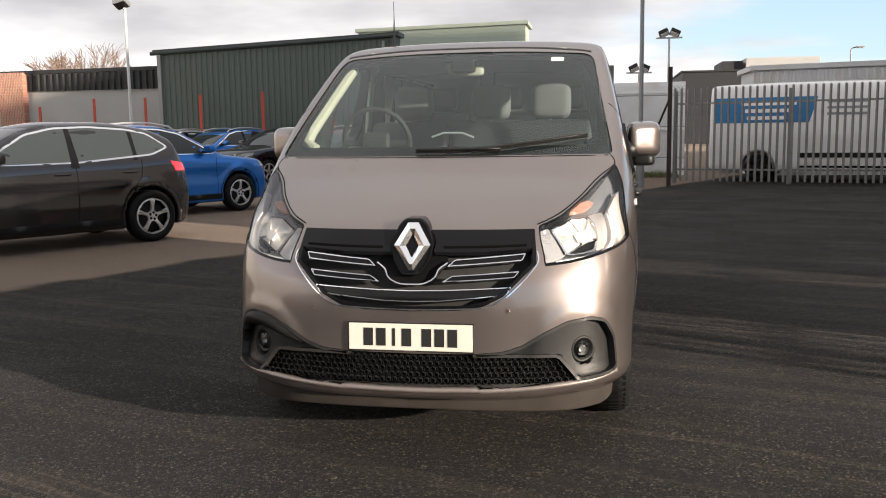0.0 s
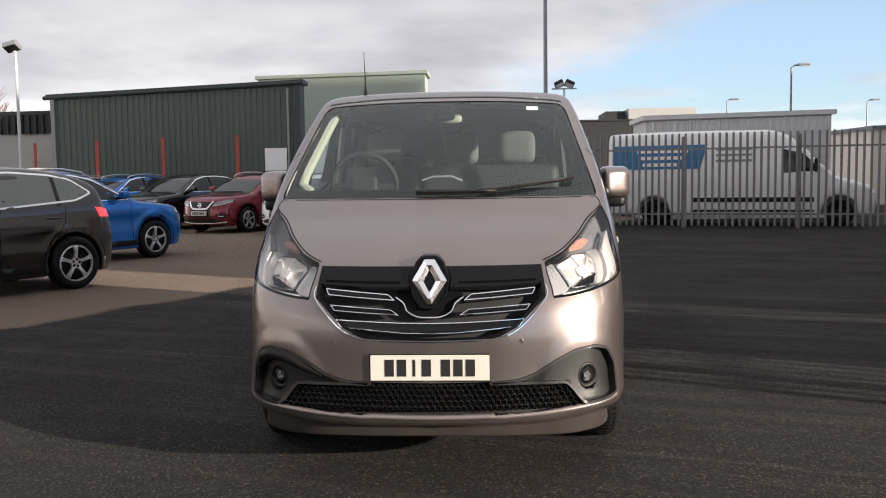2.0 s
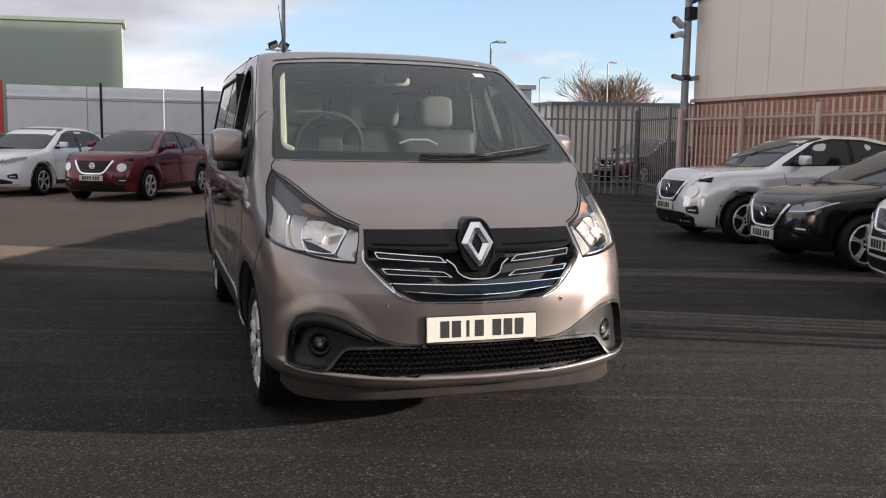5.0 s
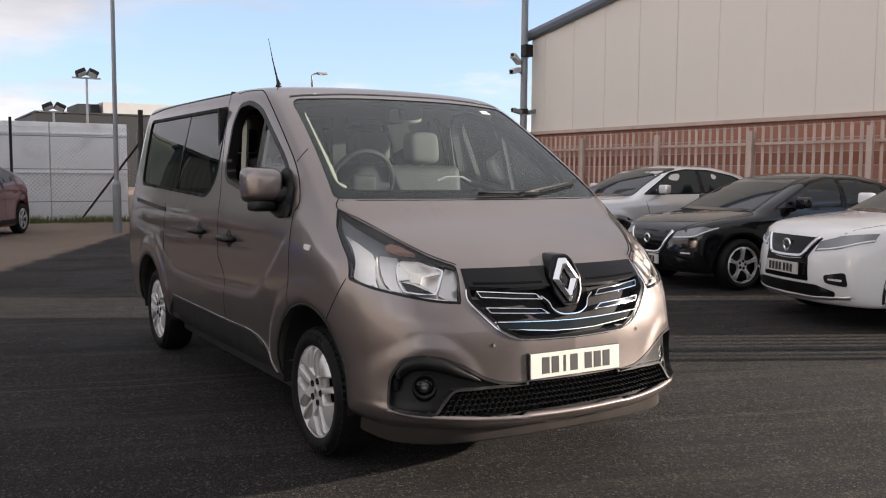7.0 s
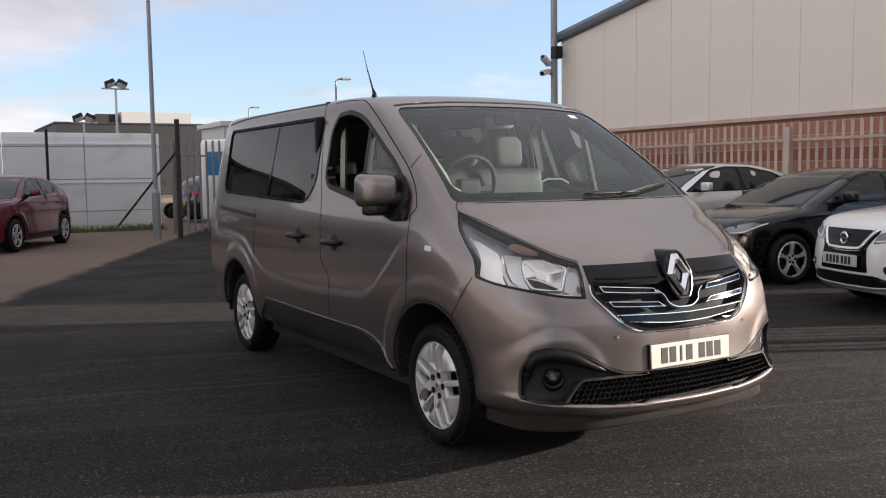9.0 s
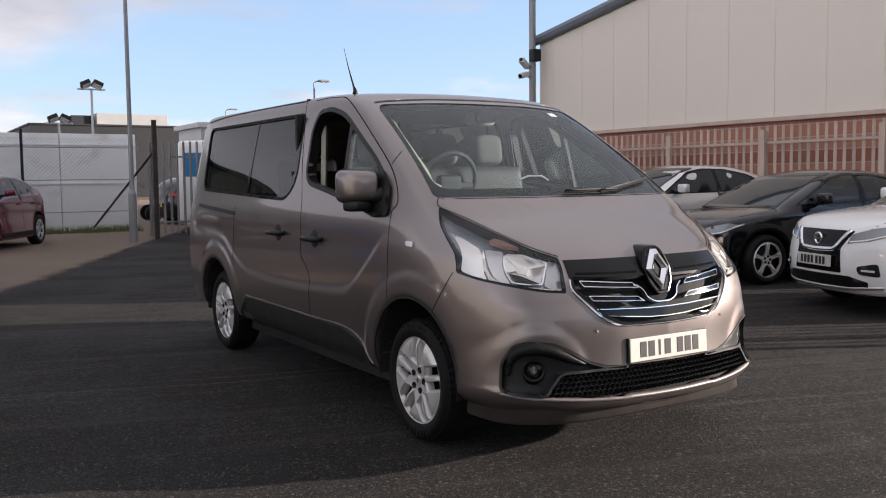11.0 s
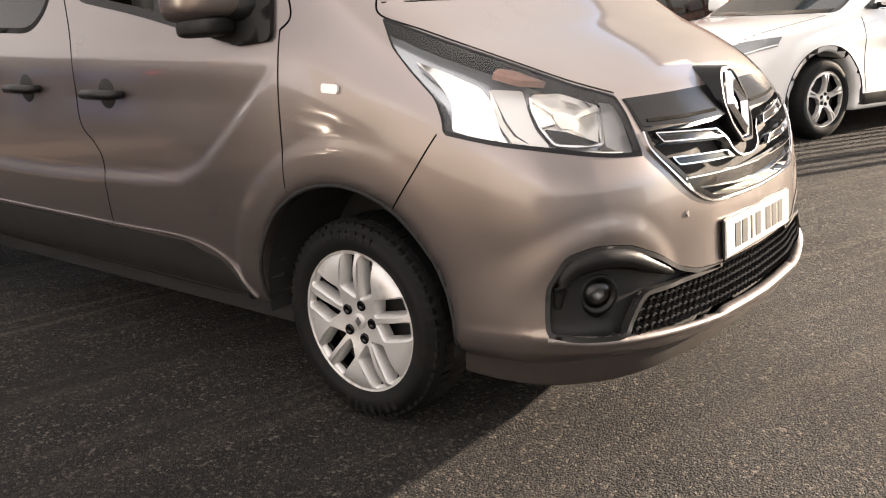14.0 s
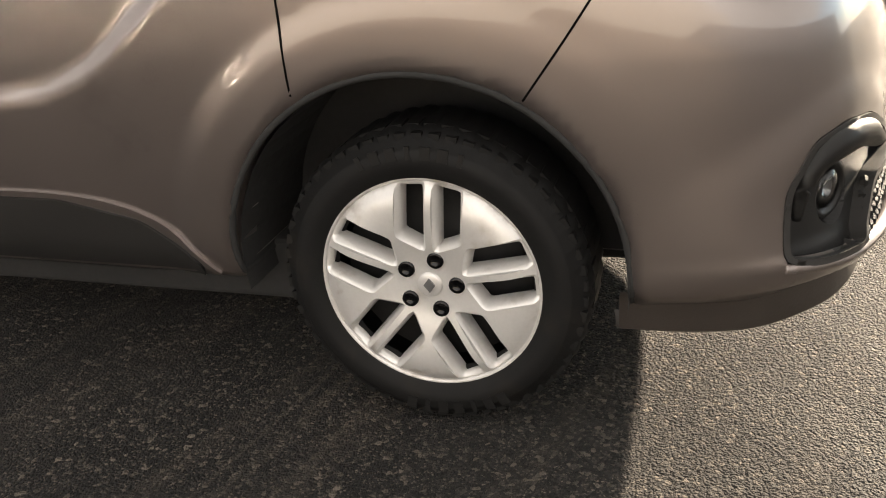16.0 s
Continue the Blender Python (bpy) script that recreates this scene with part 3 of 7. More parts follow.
def skin(tree, view, outer, holes=(), lift=0.003, thick=0.012, cell=0.03, flat_normal=False):
    """A thin panel that follows the body: an outline seen in a view, laid on the surface."""
    v2, f = fill(list(outer), [list(h) for h in holes], cell)
    top, low = [], []
    for q in v2:
        p, n = drop(tree, view, q[0], q[1])
        if flat_normal:
            n = -view[2]
        top.append(p + n * lift)
        low.append(p + n * (lift - thick))
    a, b, c = (Vector(top[i]) for i in f[0])
    if (b - a).cross(c - a).dot(view[2]) > 0:
        f = [tuple(reversed(t)) for t in f]
    if not thick:
        return top, [tuple(t) for t in f]
    return slab(top, [tuple(t) for t in f], low)


def smooth_line(pts, n=8):
    """A Catmull-Rom line through points."""
    P = [Vector(p) for p in pts]
    out = []
    for i in range(len(P) - 1):
        a, b, c, d = P[max(i - 1, 0)], P[i], P[i + 1], P[min(i + 2, len(P) - 1)]
        for k in range(n):
            t = k / n
            out.append(0.5 * ((2 * b) + (c - a) * t + (2 * a - 5 * b + 4 * c - d) * t * t + (3 * b - a - 3 * c + d) * t**3))
    return out + [P[-1]]


def ribbon(tree, view, pts, width=0.006, lift=0.0012, thick=0.004, n=6, closed=False):
    """A narrow strip laid on the body along a line seen in a view."""
    line = smooth_line(pts, n) if n else [Vector(p) for p in pts]
    vs, fs = [], []
    place = [drop(tree, view, q[0], q[1]) for q in line]
    for i, (p, nn) in enumerate(place):
        d = (place[min(i + 1, len(place) - 1)][0] - place[max(i - 1, 0)][0]).normalized()
        s = d.cross(nn).normalized() * width / 2
        vs += [p + s + nn * lift, p - s + nn * lift, p - s + nn * (lift - thick), p + s + nn * (lift - thick)]
    for i in range(len(place) - 1):
        o = 4 * i
        for k in range(4):
            fs.append((o + k, o + (k + 1) % 4, o + 4 + (k + 1) % 4, o + 4 + k))
    fs += [(3, 2, 1, 0), tuple(len(vs) - 4 + k for k in range(4))]
    return vs, fs


def mirror_x(piece):
    v, f = piece
    return [(-p[0], p[1], p[2]) for p in v], [tuple(reversed(q)) for q in f]


# ---- ground and buildings ----
def build_ground():
    bm = bmesh.new()
    edge = [-900, -250, -80, -30, -14, -6, 0, 6, 14, 30, 80, 250, 900]
    grid = [[bm.verts.new((x, y, 0)) for y in edge] for x in edge]
    for i in range(len(edge) - 1):
        for j in range(len(edge) - 1):
            bm.faces.new((grid[i][j], grid[i + 1][j], grid[i + 1][j + 1], grid[i][j + 1]))
    me = bpy.data.meshes.new("ground")
    bm.to_mesh(me)
    bm.free()
    me.materials.append(M["tarmac"])
    tagged(new("ground", me), "black tarmac yard with older brown tarmac beyond", "ground", kind="structure")


build_ground()


def sheet_wall(x0, x1, y, z0, z1a, z1b, pitch=0.2, depth=0.022, axis="x"):
    """Trapezoidal metal cladding from x0 to x1 in the plane y; its top runs from z1a to z1b."""
    n = max(1, int(round(abs(x1 - x0) / pitch)))
    vs, fs = [], []
    xs = []
    for i in range(n):
        a = x0 + (x1 - x0) * i / n
        w = (x1 - x0) / n
        xs += [(a, 0), (a + w * 0.5, 0), (a + w * 0.6, depth), (a + w * 0.9, depth)]
    xs.append((x1, 0))
    for a, d in xs:
        t = (a - x0) / (x1 - x0)
        top = z1a + (z1b - z1a) * t
        if axis == "x":
            vs += [(a, y - d, z0), (a, y - d, top)]
        else:
            vs += [(y - d, a, z0), (y - d, a, top)]
    for i in range(len(xs) - 1):
        fs.append((2 * i, 2 * i + 2, 2 * i + 3, 2 * i + 1))
    return vs, fs


def building(name, label, x0, x1, y0, y1, h0, h1, wall, roof=None, inset_top=0.0):
    """A plain closed block with a sloping roof from h0 (at x0) to h1 (at x1)."""
    t = thing(name, label, "building")
    v = [(x0, y0, 0), (x1, y0, 0), (x1, y1, 0), (x0, y1, 0), (x0, y0, h0), (x1, y0, h1), (x1, y1, h1), (x0, y1, h0)]
    part("wall", (v, [(0, 1, 5, 4), (1, 2, 6, 5), (2, 3, 7, 6), (3, 0, 4, 7)]), wall, t)
    o = 0.12
    r = [(x0 - o, y0 - o, h0), (x1 + o, y0 - o, h1), (x1 + o, y1 + o, h1), (x0 - o, y1 + o, h0)]
    r += [(a, b, c + 0.14) for a, b, c in r]
    part("roof", (r, [(3, 2, 1, 0), (4, 5, 6, 7), (0, 1, 5, 4), (1, 2, 6, 5), (2, 3, 7, 6), (3, 0, 4, 7)]), roof or wall, t)
    return t


# dark green shed
shed = building("metal_shed", "dark green corrugated metal shed with a shallow roof", -14.6, -6.05, 26.05, 26.7, 4.2, 4.55, M["green_dark"], M["green_dark"])
part("cladding", sheet_wall(-14.55, -6.1, 26.03, 0, 4.2, 4.55, 0.2, 0.03), M["green_clad"], shed)
part("corner_trim", box(-6.12, 25.98, 2.25, 0.16, 0.12, 4.5, 0.01), M["green_dark"], shed)
part("corner_trim", box(-14.5, 25.98, 2.1, 0.14, 0.12, 4.2, 0.01), M["galv"], shed)
part("gutter", tube([(-14.8, 25.95, 4.22), (-5.95, 25.95, 4.58)], 0.07, 8), M["green_dark"], shed)
part("downpipe", tube([(-6.45, 25.93, 0), (-6.45, 25.93, 4.4)], 0.045, 8), M["galv"], shed)
tagged(part("notice_board", box(-6.9, 25.95, 2.05, 0.75, 0.04, 0.75, 0.01), M["paper"]), "plain white square notice fixed to the shed wall", "sign")
# pale green building behind
pale = building("pale_building", "tall pale green metal-clad building behind the shed", -9.5, -2.45, 34, 36, 5.6, 5.72, M["green_pale"], M["green_pale"])
part("cladding", sheet_wall(-9.4, -2.5, 33.97, 0, 5.6, 5.72, 0.33, 0.001), M["green_pale"], pale)
# low block to the west
low = building("low_block", "low grey block with a dark ribbed upper band", -24.5, -15.6, 30, 38, 3.92, 4.0, M["wall_grey"], M["dark_clad"])
part("ribbed_band", sheet_wall(-22.4, -15.7, 29.95, 3.25, 3.9, 4.0, 0.28, 0.08), M["dark_clad"], low)
part("brick_pier", box(-23.0, 29.85, 2.0, 1.1, 0.3, 4.0, 0.01), M["brick"], low)
# beige warehouse on a brick base
wh = thing("warehouse", "beige metal-clad warehouse on a red brick base", "building")
Y0, Y1 = 1.7, 14.1


def eave(y):
    return 4.62 + 0.16 * (14.1 - y)


part("brick_base", box(10.45, (Y0 + Y1) / 2, 1.17, 0.30, Y1 - Y0, 2.34), M["brick"], wh)
v = [(10.28, Y1, 2.34), (10.28, Y0, 2.34), (10.28, Y0, eave(Y0)), (10.28, Y1, eave(Y1)), (24, Y1, 2.34), (24, Y0, 2.34), (24, Y0, eave(Y0)), (24, Y1, eave(Y1))]
part("upper_wall", (v, [(0, 1, 2, 3), (4, 7, 6, 5), (1, 5, 6, 2), (0, 3, 7, 4), (2, 6, 7, 3), (0, 4, 5, 1)]), M["beige_clad"], wh)
for i in range(13):
    y = Y1 - 0.5 - i * 1.03
    part("panel_joint", box(10.277, y, (2.36 + eave(y)) / 2, 0.012, 0.008, eave(y) - 2.36), M["beige_clad"], wh)
part("drip_flashing", box(10.26, (Y0 + Y1) / 2, 2.36, 0.09, Y1 - Y0 + 0.04, 0.07), M["brown_pale"], wh)
part("verge_capping", tube([(10.22, Y0 - 0.1, eave(Y0) + 0.03), (10.22, Y1 + 0.12, eave(Y1) + 0.01)], 0.12, 8), M["capping"], wh)
part("end_wall", box(17.2, Y1 - 0.06, 1.17, 13.2, 0.2, 2.34), M["brick"], wh)
part("end_wall", box(17.2, Y0 + 0.12, 1.17, 13.2, 0.2, 2.34), M["brick"], wh)
# far blocks to the north
far1 = building("ribbed_store", "low white ribbed steel store behind the palisade fence", 5.0, 10.5, 23.8, 26.2, 3.0, 3.1, M["white_metal"], M["white_metal"])
part("cladding", sheet_wall(5.05, 10.45, 23.74, 0.0, 2.95, 3.05, 0.22, 0.05), M["white_metal"], far1)
far2 = building("dark_unit", "far black flat-roofed unit", 7.6, 24.0, 80, 95, 6.35, 6.35, M["dark_clad"])
part("upper_storey", box(12.0, 84, 6.8, 1.8, 6, 1.0, 0.02), M["dark_clad"], far2)
part("roof_plant", box(16.2, 82, 6.95, 6.2, 3.0, 1.1, 0.03), M["wall_grey"], far2)
building("pale_gable_unit", "far cream unit beyond the corner of the yard", 16.0, 30.0, 34, 46, 3.1, 3.3, M["beige_clad"], M["capping"])
building("grey_long_unit", "far low grey unit behind the trees", -60.0, -26.0, 55, 66, 4.0, 4.0, M["wall_grey"], M["dark_clad"])
# unseen block, added so that the van's side has something to mirror
building("west_unit", "plain grey block added unseen in the west for reflections", -44.0, -27.0, -30, 24, 6.0, 6.0, M["wall_grey"], M["capping"])
# unseen block, added only to keep the sun off the green shed
building("office_block", "tall plain grey block added unseen far south-east as shade", 58.0, 68.0, -14.0, -1.5, 23.0, 23.0, M["wall_grey"], M["capping"])
# two unseen blocks, added to put the palisade fence and white van in shade
building("east_unit", "tall plain grey block added unseen behind the warehouse as shade", 26.0, 36.0, 0.0, 15.0, 11.0, 11.0, M["wall_grey"], M["capping"])
building("east_unit", "plain grey block added unseen behind the warehouse as shade", 26.0, 36.0, 15.4, 30.0, 8.5, 8.5, M["wall_grey"], M["capping"])
# unseen block added behind the camera, kept low so front reflections stay bright
building("south_unit", "plain low grey block added unseen behind the camera", -27.0, 8.0, -32, -20, 3.2, 3.2, M["wall_grey"], M["capping"])


# ---- fences ----
def pale_mesh(h, w=0.060, d=0.02):
    """A palisade pale: folded strip with a three-pointed head."""
    o = [(-w / 2, 0), (-w / 2, h - 0.05), (-w * 0.30, h - 0.02), (-w * 0.17, h - 0.05), (0, h), (w * 0.17, h - 0.05), (w * 0.30, h - 0.02), (w / 2, h - 0.05), (w / 2, 0)]
    fold = lambda a: -d * (1 - abs(a) / (w / 2))
    n = len(o)
    v = [(a, fold(a), b) for a, b in o] + [(a, fold(a) + 0.006, b) for a, b in o]
    f = [(0, 1, 2, 3, 4), (0, 4, 8), (4, 5, 6, 7, 8)]
    f += [tuple(i + n for i in reversed(q)) for q in f]
    f += [(i, n + i, n + (i + 1) % n, (i + 1) % n) for i in range(n)]
    return mesh_of(v, f, False)


def palisade(name, label, a, b, h, material, rail_mat, spacing=0.165, post_every=2.75, rails=(0.35, 2.0), flip=1):
    a, b = Vector((*a, 0)), Vector((*b, 0))
    L = (b - a).length
    ang = math.degrees(math.atan2(b.y - a.y, b.x - a.x))
    t = thing(name, label, "fence", at=pose(a.x, a.y, 0, 0, 0, ang))
    me = pale_mesh(h - 0.06)
    n = int(L / spacing)
    for i in range(n + 1):
        part("pale", me, material, t, at=pose(i * spacing, -0.03 * flip, 0.06, 0, 0, random.uniform(-1.5, 1.5)))
    for z in rails:
        part("rail", box(L / 2, 0.02 * flip, z, L, 0.045, 0.045, 0.004), rail_mat, t)
    k = int(math.ceil(L / post_every))
    for i in range(k + 1):
        part("post", box(min(i * post_every, L), 0.08 * flip, (h - 0.1) / 2, 0.1, 0.06, h - 0.1, 0.006), rail_mat, t)
    return t


palisade("palisade_fence", "grey galvanised steel palisade fence with pointed pales", (2.55, 20.15), (10.95, 17.6), 2.42, M["steel_grey"], M["steel_grey"])
palisade("palisade_fence", "grey weathered steel palisade fence beside the camera pole", (10.95, 17.6), (10.05, 13.9), 2.35, M["steel_grey"], M["steel_grey"], flip=-1)
palisade("slatted_fence", "brown slatted fence in front of the brick wall", (9.85, 13.8), (9.72, -2.0), 2.25, M["brown_pale"], M["brown_pale"], spacing=0.165, post_every=2.2, rails=(0.4, 1.93), flip=-1)


def chain_fence():
    t = thing("chain_link_fence", "white-wired chain-link fence on dark posts before white panels", "fence")
    x0, x1, y, h = -5.3, 3.1, 23.65, 2.62
    for x in (-5.3, -2.75, 0.02):
        part("post", box(x, y, 1.42, 0.07, 0.07, 2.84, 0.006), M["black_plastic"] if x > -3 else M["red_steel"], t)
    for z in (0.55, 1.45, 2.35):
        part("line_wire", tube([(x0, y - 0.02, z), (x1, y - 0.02, z)], 0.012, 5), M["galv"], t)
    pieces = []
    step_, w = 0.11, 0.004
    k = int((x1 - x0 + h) / step_)
    for i in range(k):
        for s in (1, -1):
            c = x0 - h + i * step_ if s == 1 else x0 + i * step_
            if s == 1:
                pa, pb = (c, 0.08), (c + h - 0.1, h)
            else:
                pa, pb = (c, h), (c + h - 0.1, 0.08)
            ax_, az, bx, bz = *pa, *pb
            if bx < x0 or ax_ > x1:
                continue
            if ax_ < x0:
                az += (bz - az) * (x0 - ax_) / (bx - ax_)
                ax_ = x0
            if bx > x1:
                bz = az + (bz - az) * (x1 - ax_) / (bx - ax_)
                bx = x1
            pieces.append(([(ax_, y - 0.03, az - w), (bx, y - 0.03, bz - w), (bx, y - 0.03, bz + w), (ax_, y - 0.03, az + w), (ax_, y - 0.024, az), (bx, y - 0.024, bz)], [(0, 1, 2, 3), (0, 4, 5, 1), (3, 2, 5, 4)]))
    tagged(part("wire_mesh", join_bm(pieces), M["galv"], t), kind="stuff")
    part("end_post", box(2.32, 18.75, 1.42, 0.10, 0.10, 2.84, 0.008), M["red_steel_dull"], t)
    part("brace", tube([(1.75, 23.4, 0.1), (2.32, 18.8, 2.1)], 0.03, 6), M["red_steel_dull"], t)


chain_fence()
panels = thing("panel_wall", "white panelled wall behind the chain-link fence", "wall", kind="structure")
for i in range(4):
    part("panel", box(-4.2 + i * 2.1, 24.2, 1.38, 2.07, 0.18, 2.76, 0.01), M["white_panel"], panels)
    part("panel_rib", box(-4.2 + i * 2.1, 24.1, 2.45, 2.07, 0.05, 0.06, 0.01), M["white_panel"], panels)
    part("panel_rib", box(-4.2 + i * 2.1, 24.1, 1.35, 2.07, 0.05, 0.05, 0.01), M["white_panel"], panels)
for x, y, h in ((-12.85, 25.6, 2.75), (-10.6, 25.6, 2.82), (-8.1, 25.6, 2.85), (-5.65, 25.6, 2.88), (-17.0, 29.5, 2.88), (-19.2, 29.5, 2.88), (-21.6, 29.5, 2.6)):
    tagged(part("steel_post", prism([(-0.05, -0.05), (0.05, -0.05), (0.05, -0.02), (0.015, -0.02), (0.015, 0.05), (-0.015, 0.05), (-0.015, -0.02), (-0.05, -0.02)], 0, h), M["red_steel"], at=pose(x, y, 0)), "red-painted steel fence post standing behind the parked cars", "post", "red posts along the shed")


# ---- lamps ----
def lamp_post(name, label, x, y, h, kind, r=0.055, material=None, turn=0.0):
    mt = material or M["galv"]
    t = thing(name, label, "lamp post", at=pose(x, y, 0, 0, 0, turn))
    part("base_sleeve", tube([(0, 0, 0), (0, 0, 1.1), (0, 0, 1.2)], 0, 12, radii=[r * 1.7, r * 1.7, r]), mt, t)
    part("pole", tube([(0, 0, 1.15), (0, 0, h)], 0, 12, radii=[r, r * 0.75]), mt, t)
    if kind == "flood":
        part("cross_arm", tube([(-0.45, 0, h), (0.45, 0, h)], 0.03, 8), mt, t)
        for s in (-0.19, 0.19):
            head = part("floodlight", box(0, 0, 0, 0.34, 0.30, 0.15, 0.03), M["black_plastic"], t, at=pose(s, -0.06, h + 0.16, -28, s * 130, 0))
            part("lens", box(0, -0.01, -0.078, 0.28, 0.24, 0.012), M["lamp_white"], head)
    elif kind == "single":
        head = part("floodlight", box(0, 0, 0, 0.50, 0.40, 0.20, 0.04), M["galv"], t, at=pose(-0.05, -0.12, h + 0.10, -30, -14, 0))
        part("lens", box(0, -0.01, -0.104, 0.42, 0.32, 0.012), M["black_plastic"], head)
        part("bracket", box(0, -0.02, h - 0.02, 0.10, 0.10, 0.16, 0.02), mt, t)
    elif kind == "street":
        part("outreach_arm", tube([(0, 0, h), (0.10, 0, h + 0.08), (0.28, 0, h + 0.10)], 0.03, 8), mt, t)
        head = part("lantern", box(0.42, 0, h + 0.11, 0.42, 0.2, 0.08, 0.03), mt, t)
        part("lens", box(0.44, 0, h + 0.062, 0.30, 0.14, 0.02), M["lamp_white"], head)
    else:
        part("bracket", box(0.12, -0.05, h - 0.3, 0.25, 0.06, 0.06, 0.01), mt, t)
        head = part("floodlight", box(0.30, -0.10, h - 0.26, 0.30, 0.24, 0.36, 0.05), M["galv"], t)
        part("lens", box(0.30, -0.225, h - 0.26, 0.22, 0.015, 0.28), M["lamp_white"], head)
    return t


lamp_post("lamp_post", "tall grey steel post with one side floodlight", 1.62, 18.1, 6.35, "side", 0.055)
lamp_post("lamp_post", "white post with a pair of black floodlights", 3.0, 29.5, 4.55, "flood", 0.05, M["white_metal"])
lamp_post("lamp_post", "low white post with a pair of floodlights", 2.0, 30.0, 3.4, "flood", 0.05, M["white_metal"])
lamp_post("lamp_post", "slim grey street lamp beyond the fence", 10.9, 28.7, 5.05, "street", 0.045)
lamp_post("lamp_post", "slim grey street lamp far off", 24.6, 45.0, 6.1, "street", 0.05)
lamp_post("lamp_post", "slim grey street lamp far off", 20.2, 45.0, 5.05, "street", 0.045)
lamp_post("lamp_post", "slim grey street lamp far off", 12.9, 45.0, 5.2, "street", 0.045)
lamp_post("lamp_post", "white post with a large floodlight beside the shed", -16.2, 26.9, 6.0, "single", 0.06, M["white_metal"])


def cctv_pole():
    t = thing("camera_pole", "tall grey steel pole carrying several white security cameras", "camera pole", at=pose(9.98, 14.0, 0))
    part("base_sleeve", tube([(0, 0, 0), (0, 0, 1.0)], 0.11, 14), M["galv"], t)
    part("pole", tube([(0, 0, 1.0), (0, 0, 7.5)], 0, 14, radii=[0.085, 0.075]), M["galv"], t)
    part("control_box", box(0, -0.1, 4.25, 0.22, 0.2, 0.28, 0.02), M["black_plastic"], t)
    for x, z, r in ((-0.28, 4.05, 20), (-0.30, 3.78, -12)):
        a = part("camera_housing", box(0, 0, 0, 0.40, 0.13, 0.12, 0.025), M["white_metal"], t, at=pose(x, -0.05, z, 0, r, 30))
        part("lens", lathe([(-0.215, 0.0), (-0.215, 0.045), (-0.19, 0.045)], 14), M["gloss_black"], a)
        part("bracket", tube([(-0.05, 0, z - 0.05), (x * 0.6, -0.03, z - 0.02)], 0.02, 6), M["galv"], t)
    part("ring_collar", tube([(0, 0, 2.80), (0, 0, 2.92)], 0.11, 14), M["black_plastic"], t)
    for s in (-1, 1):
        a = part("camera_housing", box(0, 0, 0, 0.26, 0.11, 0.10, 0.02), M["galv"], t, at=pose(0.22 * s, -0.03, 2.86, 0, 12, 0 if s < 0 else 180))
        part("lens", lathe([(-0.145, 0.0), (-0.145, 0.04), (-0.12, 0.04)], 12), M["gloss_black"], a)


cctv_pole()


# ---- bare trees and weeds ----
def bare_tree(x, y, h, seed, spread=0.5):
    rng = random.Random(seed)
    t = thing("bare_tree", "leafless brown winter tree beyond the yard", "tree", at=pose(x, y, 0))
    wood, twigs = [], []

    def grow(p, d, L, r, level):
        q = p + d * L
        mid = p.lerp(q, 0.5) + Vector((rng.uniform(-1, 1), rng.uniform(-1, 1), 0)) * L * 0.06
        (wood if level < 3 else twigs).append(tube([p, mid, q], 0, 5 if level < 3 else 3, False, [max(r, 0.020), max(r * 0.8, 0.016), max(r * 0.6, 0.013)]))
        r = max(r, 0.026 if level < 4 else 0.016)
        if level >= 6:
            return
        for _ in range(3 if level < 5 else 2):
            a = rng.uniform(0, 6.28)
            nd = (d + Vector((math.cos(a), math.sin(a), rng.uniform(-0.1, 0.4))) * spread * rng.uniform(0.7, 1.3)).normalized()
            grow(p.lerp(q, rng.uniform(0.6, 1.0)), nd, L * rng.uniform(0.70, 0.88), r * 0.55, level + 1)

    grow(Vector((0, 0, 0)), Vector((0, 0, 1)), h * 0.3, h * 0.022, 0)
    part("trunk", join_bm(wood), M["bark"], t, smooth=True)
    part("crown", join_bm(twigs), M["twig"], t)


for i, (x, y, h) in enumerate(((32.6, 60, 7.0), (33.8, 61.5, 6.6), (35.5, 64, 5.8), (34.2, 63, 6.9), (29.5, 63, 4.6), (-33, 52, 7.2), (-37, 54, 6.8), (-30, 56, 6.2), (40, 66, 5.6), (-44, 60, 7.4), (-41, 61, 6.6))):
    bare_tree(x, y, h, i + 3)


def weeds():
    rng = random.Random(5)
    pieces = []
    for _ in range(1500):
        x, y = rng.uniform(-0.6, 2.9), rng.gauss(23.1, 0.28)
        h, a = rng.uniform(0.05, 0.24), rng.uniform(0, 3.14)
        dx, dy = math.cos(a) * 0.012, math.sin(a) * 0.012
        lx, ly = rng.uniform(-0.08, 0.08), rng.uniform(-0.08, 0.08)
        pieces.append(([(x - dx, y - dy, 0), (x + dx, y + dy, 0), (x + lx, y + ly, h)], [(0, 1, 2)]))
    tagged(part("grass_strip", join_bm(pieces), M["grass"]), "rough strip of grass and weeds under the fence", "grass", kind="stuff")


weeds()


# ---- the van ----
VW = curve((0.18, 0.885), (0.31, 0.912), (0.45, 0.942), (0.6, 0.958), (0.8, 0.965), (1.0, 0.958), (1.12, 0.944), (1.25, 0.915), (1.5, 0.865), (1.85, 0.79), (2.0, 0.755))
VC = curve((0.0, 0.0), (0.26, 0.012), (0.5, 0.058), (0.7, 0.135), (0.8, 0.215), (0.87, 0.325), (0.92, 0.50), (0.945, 0.68), (0.965, 0.95), (1.0, 1.6))
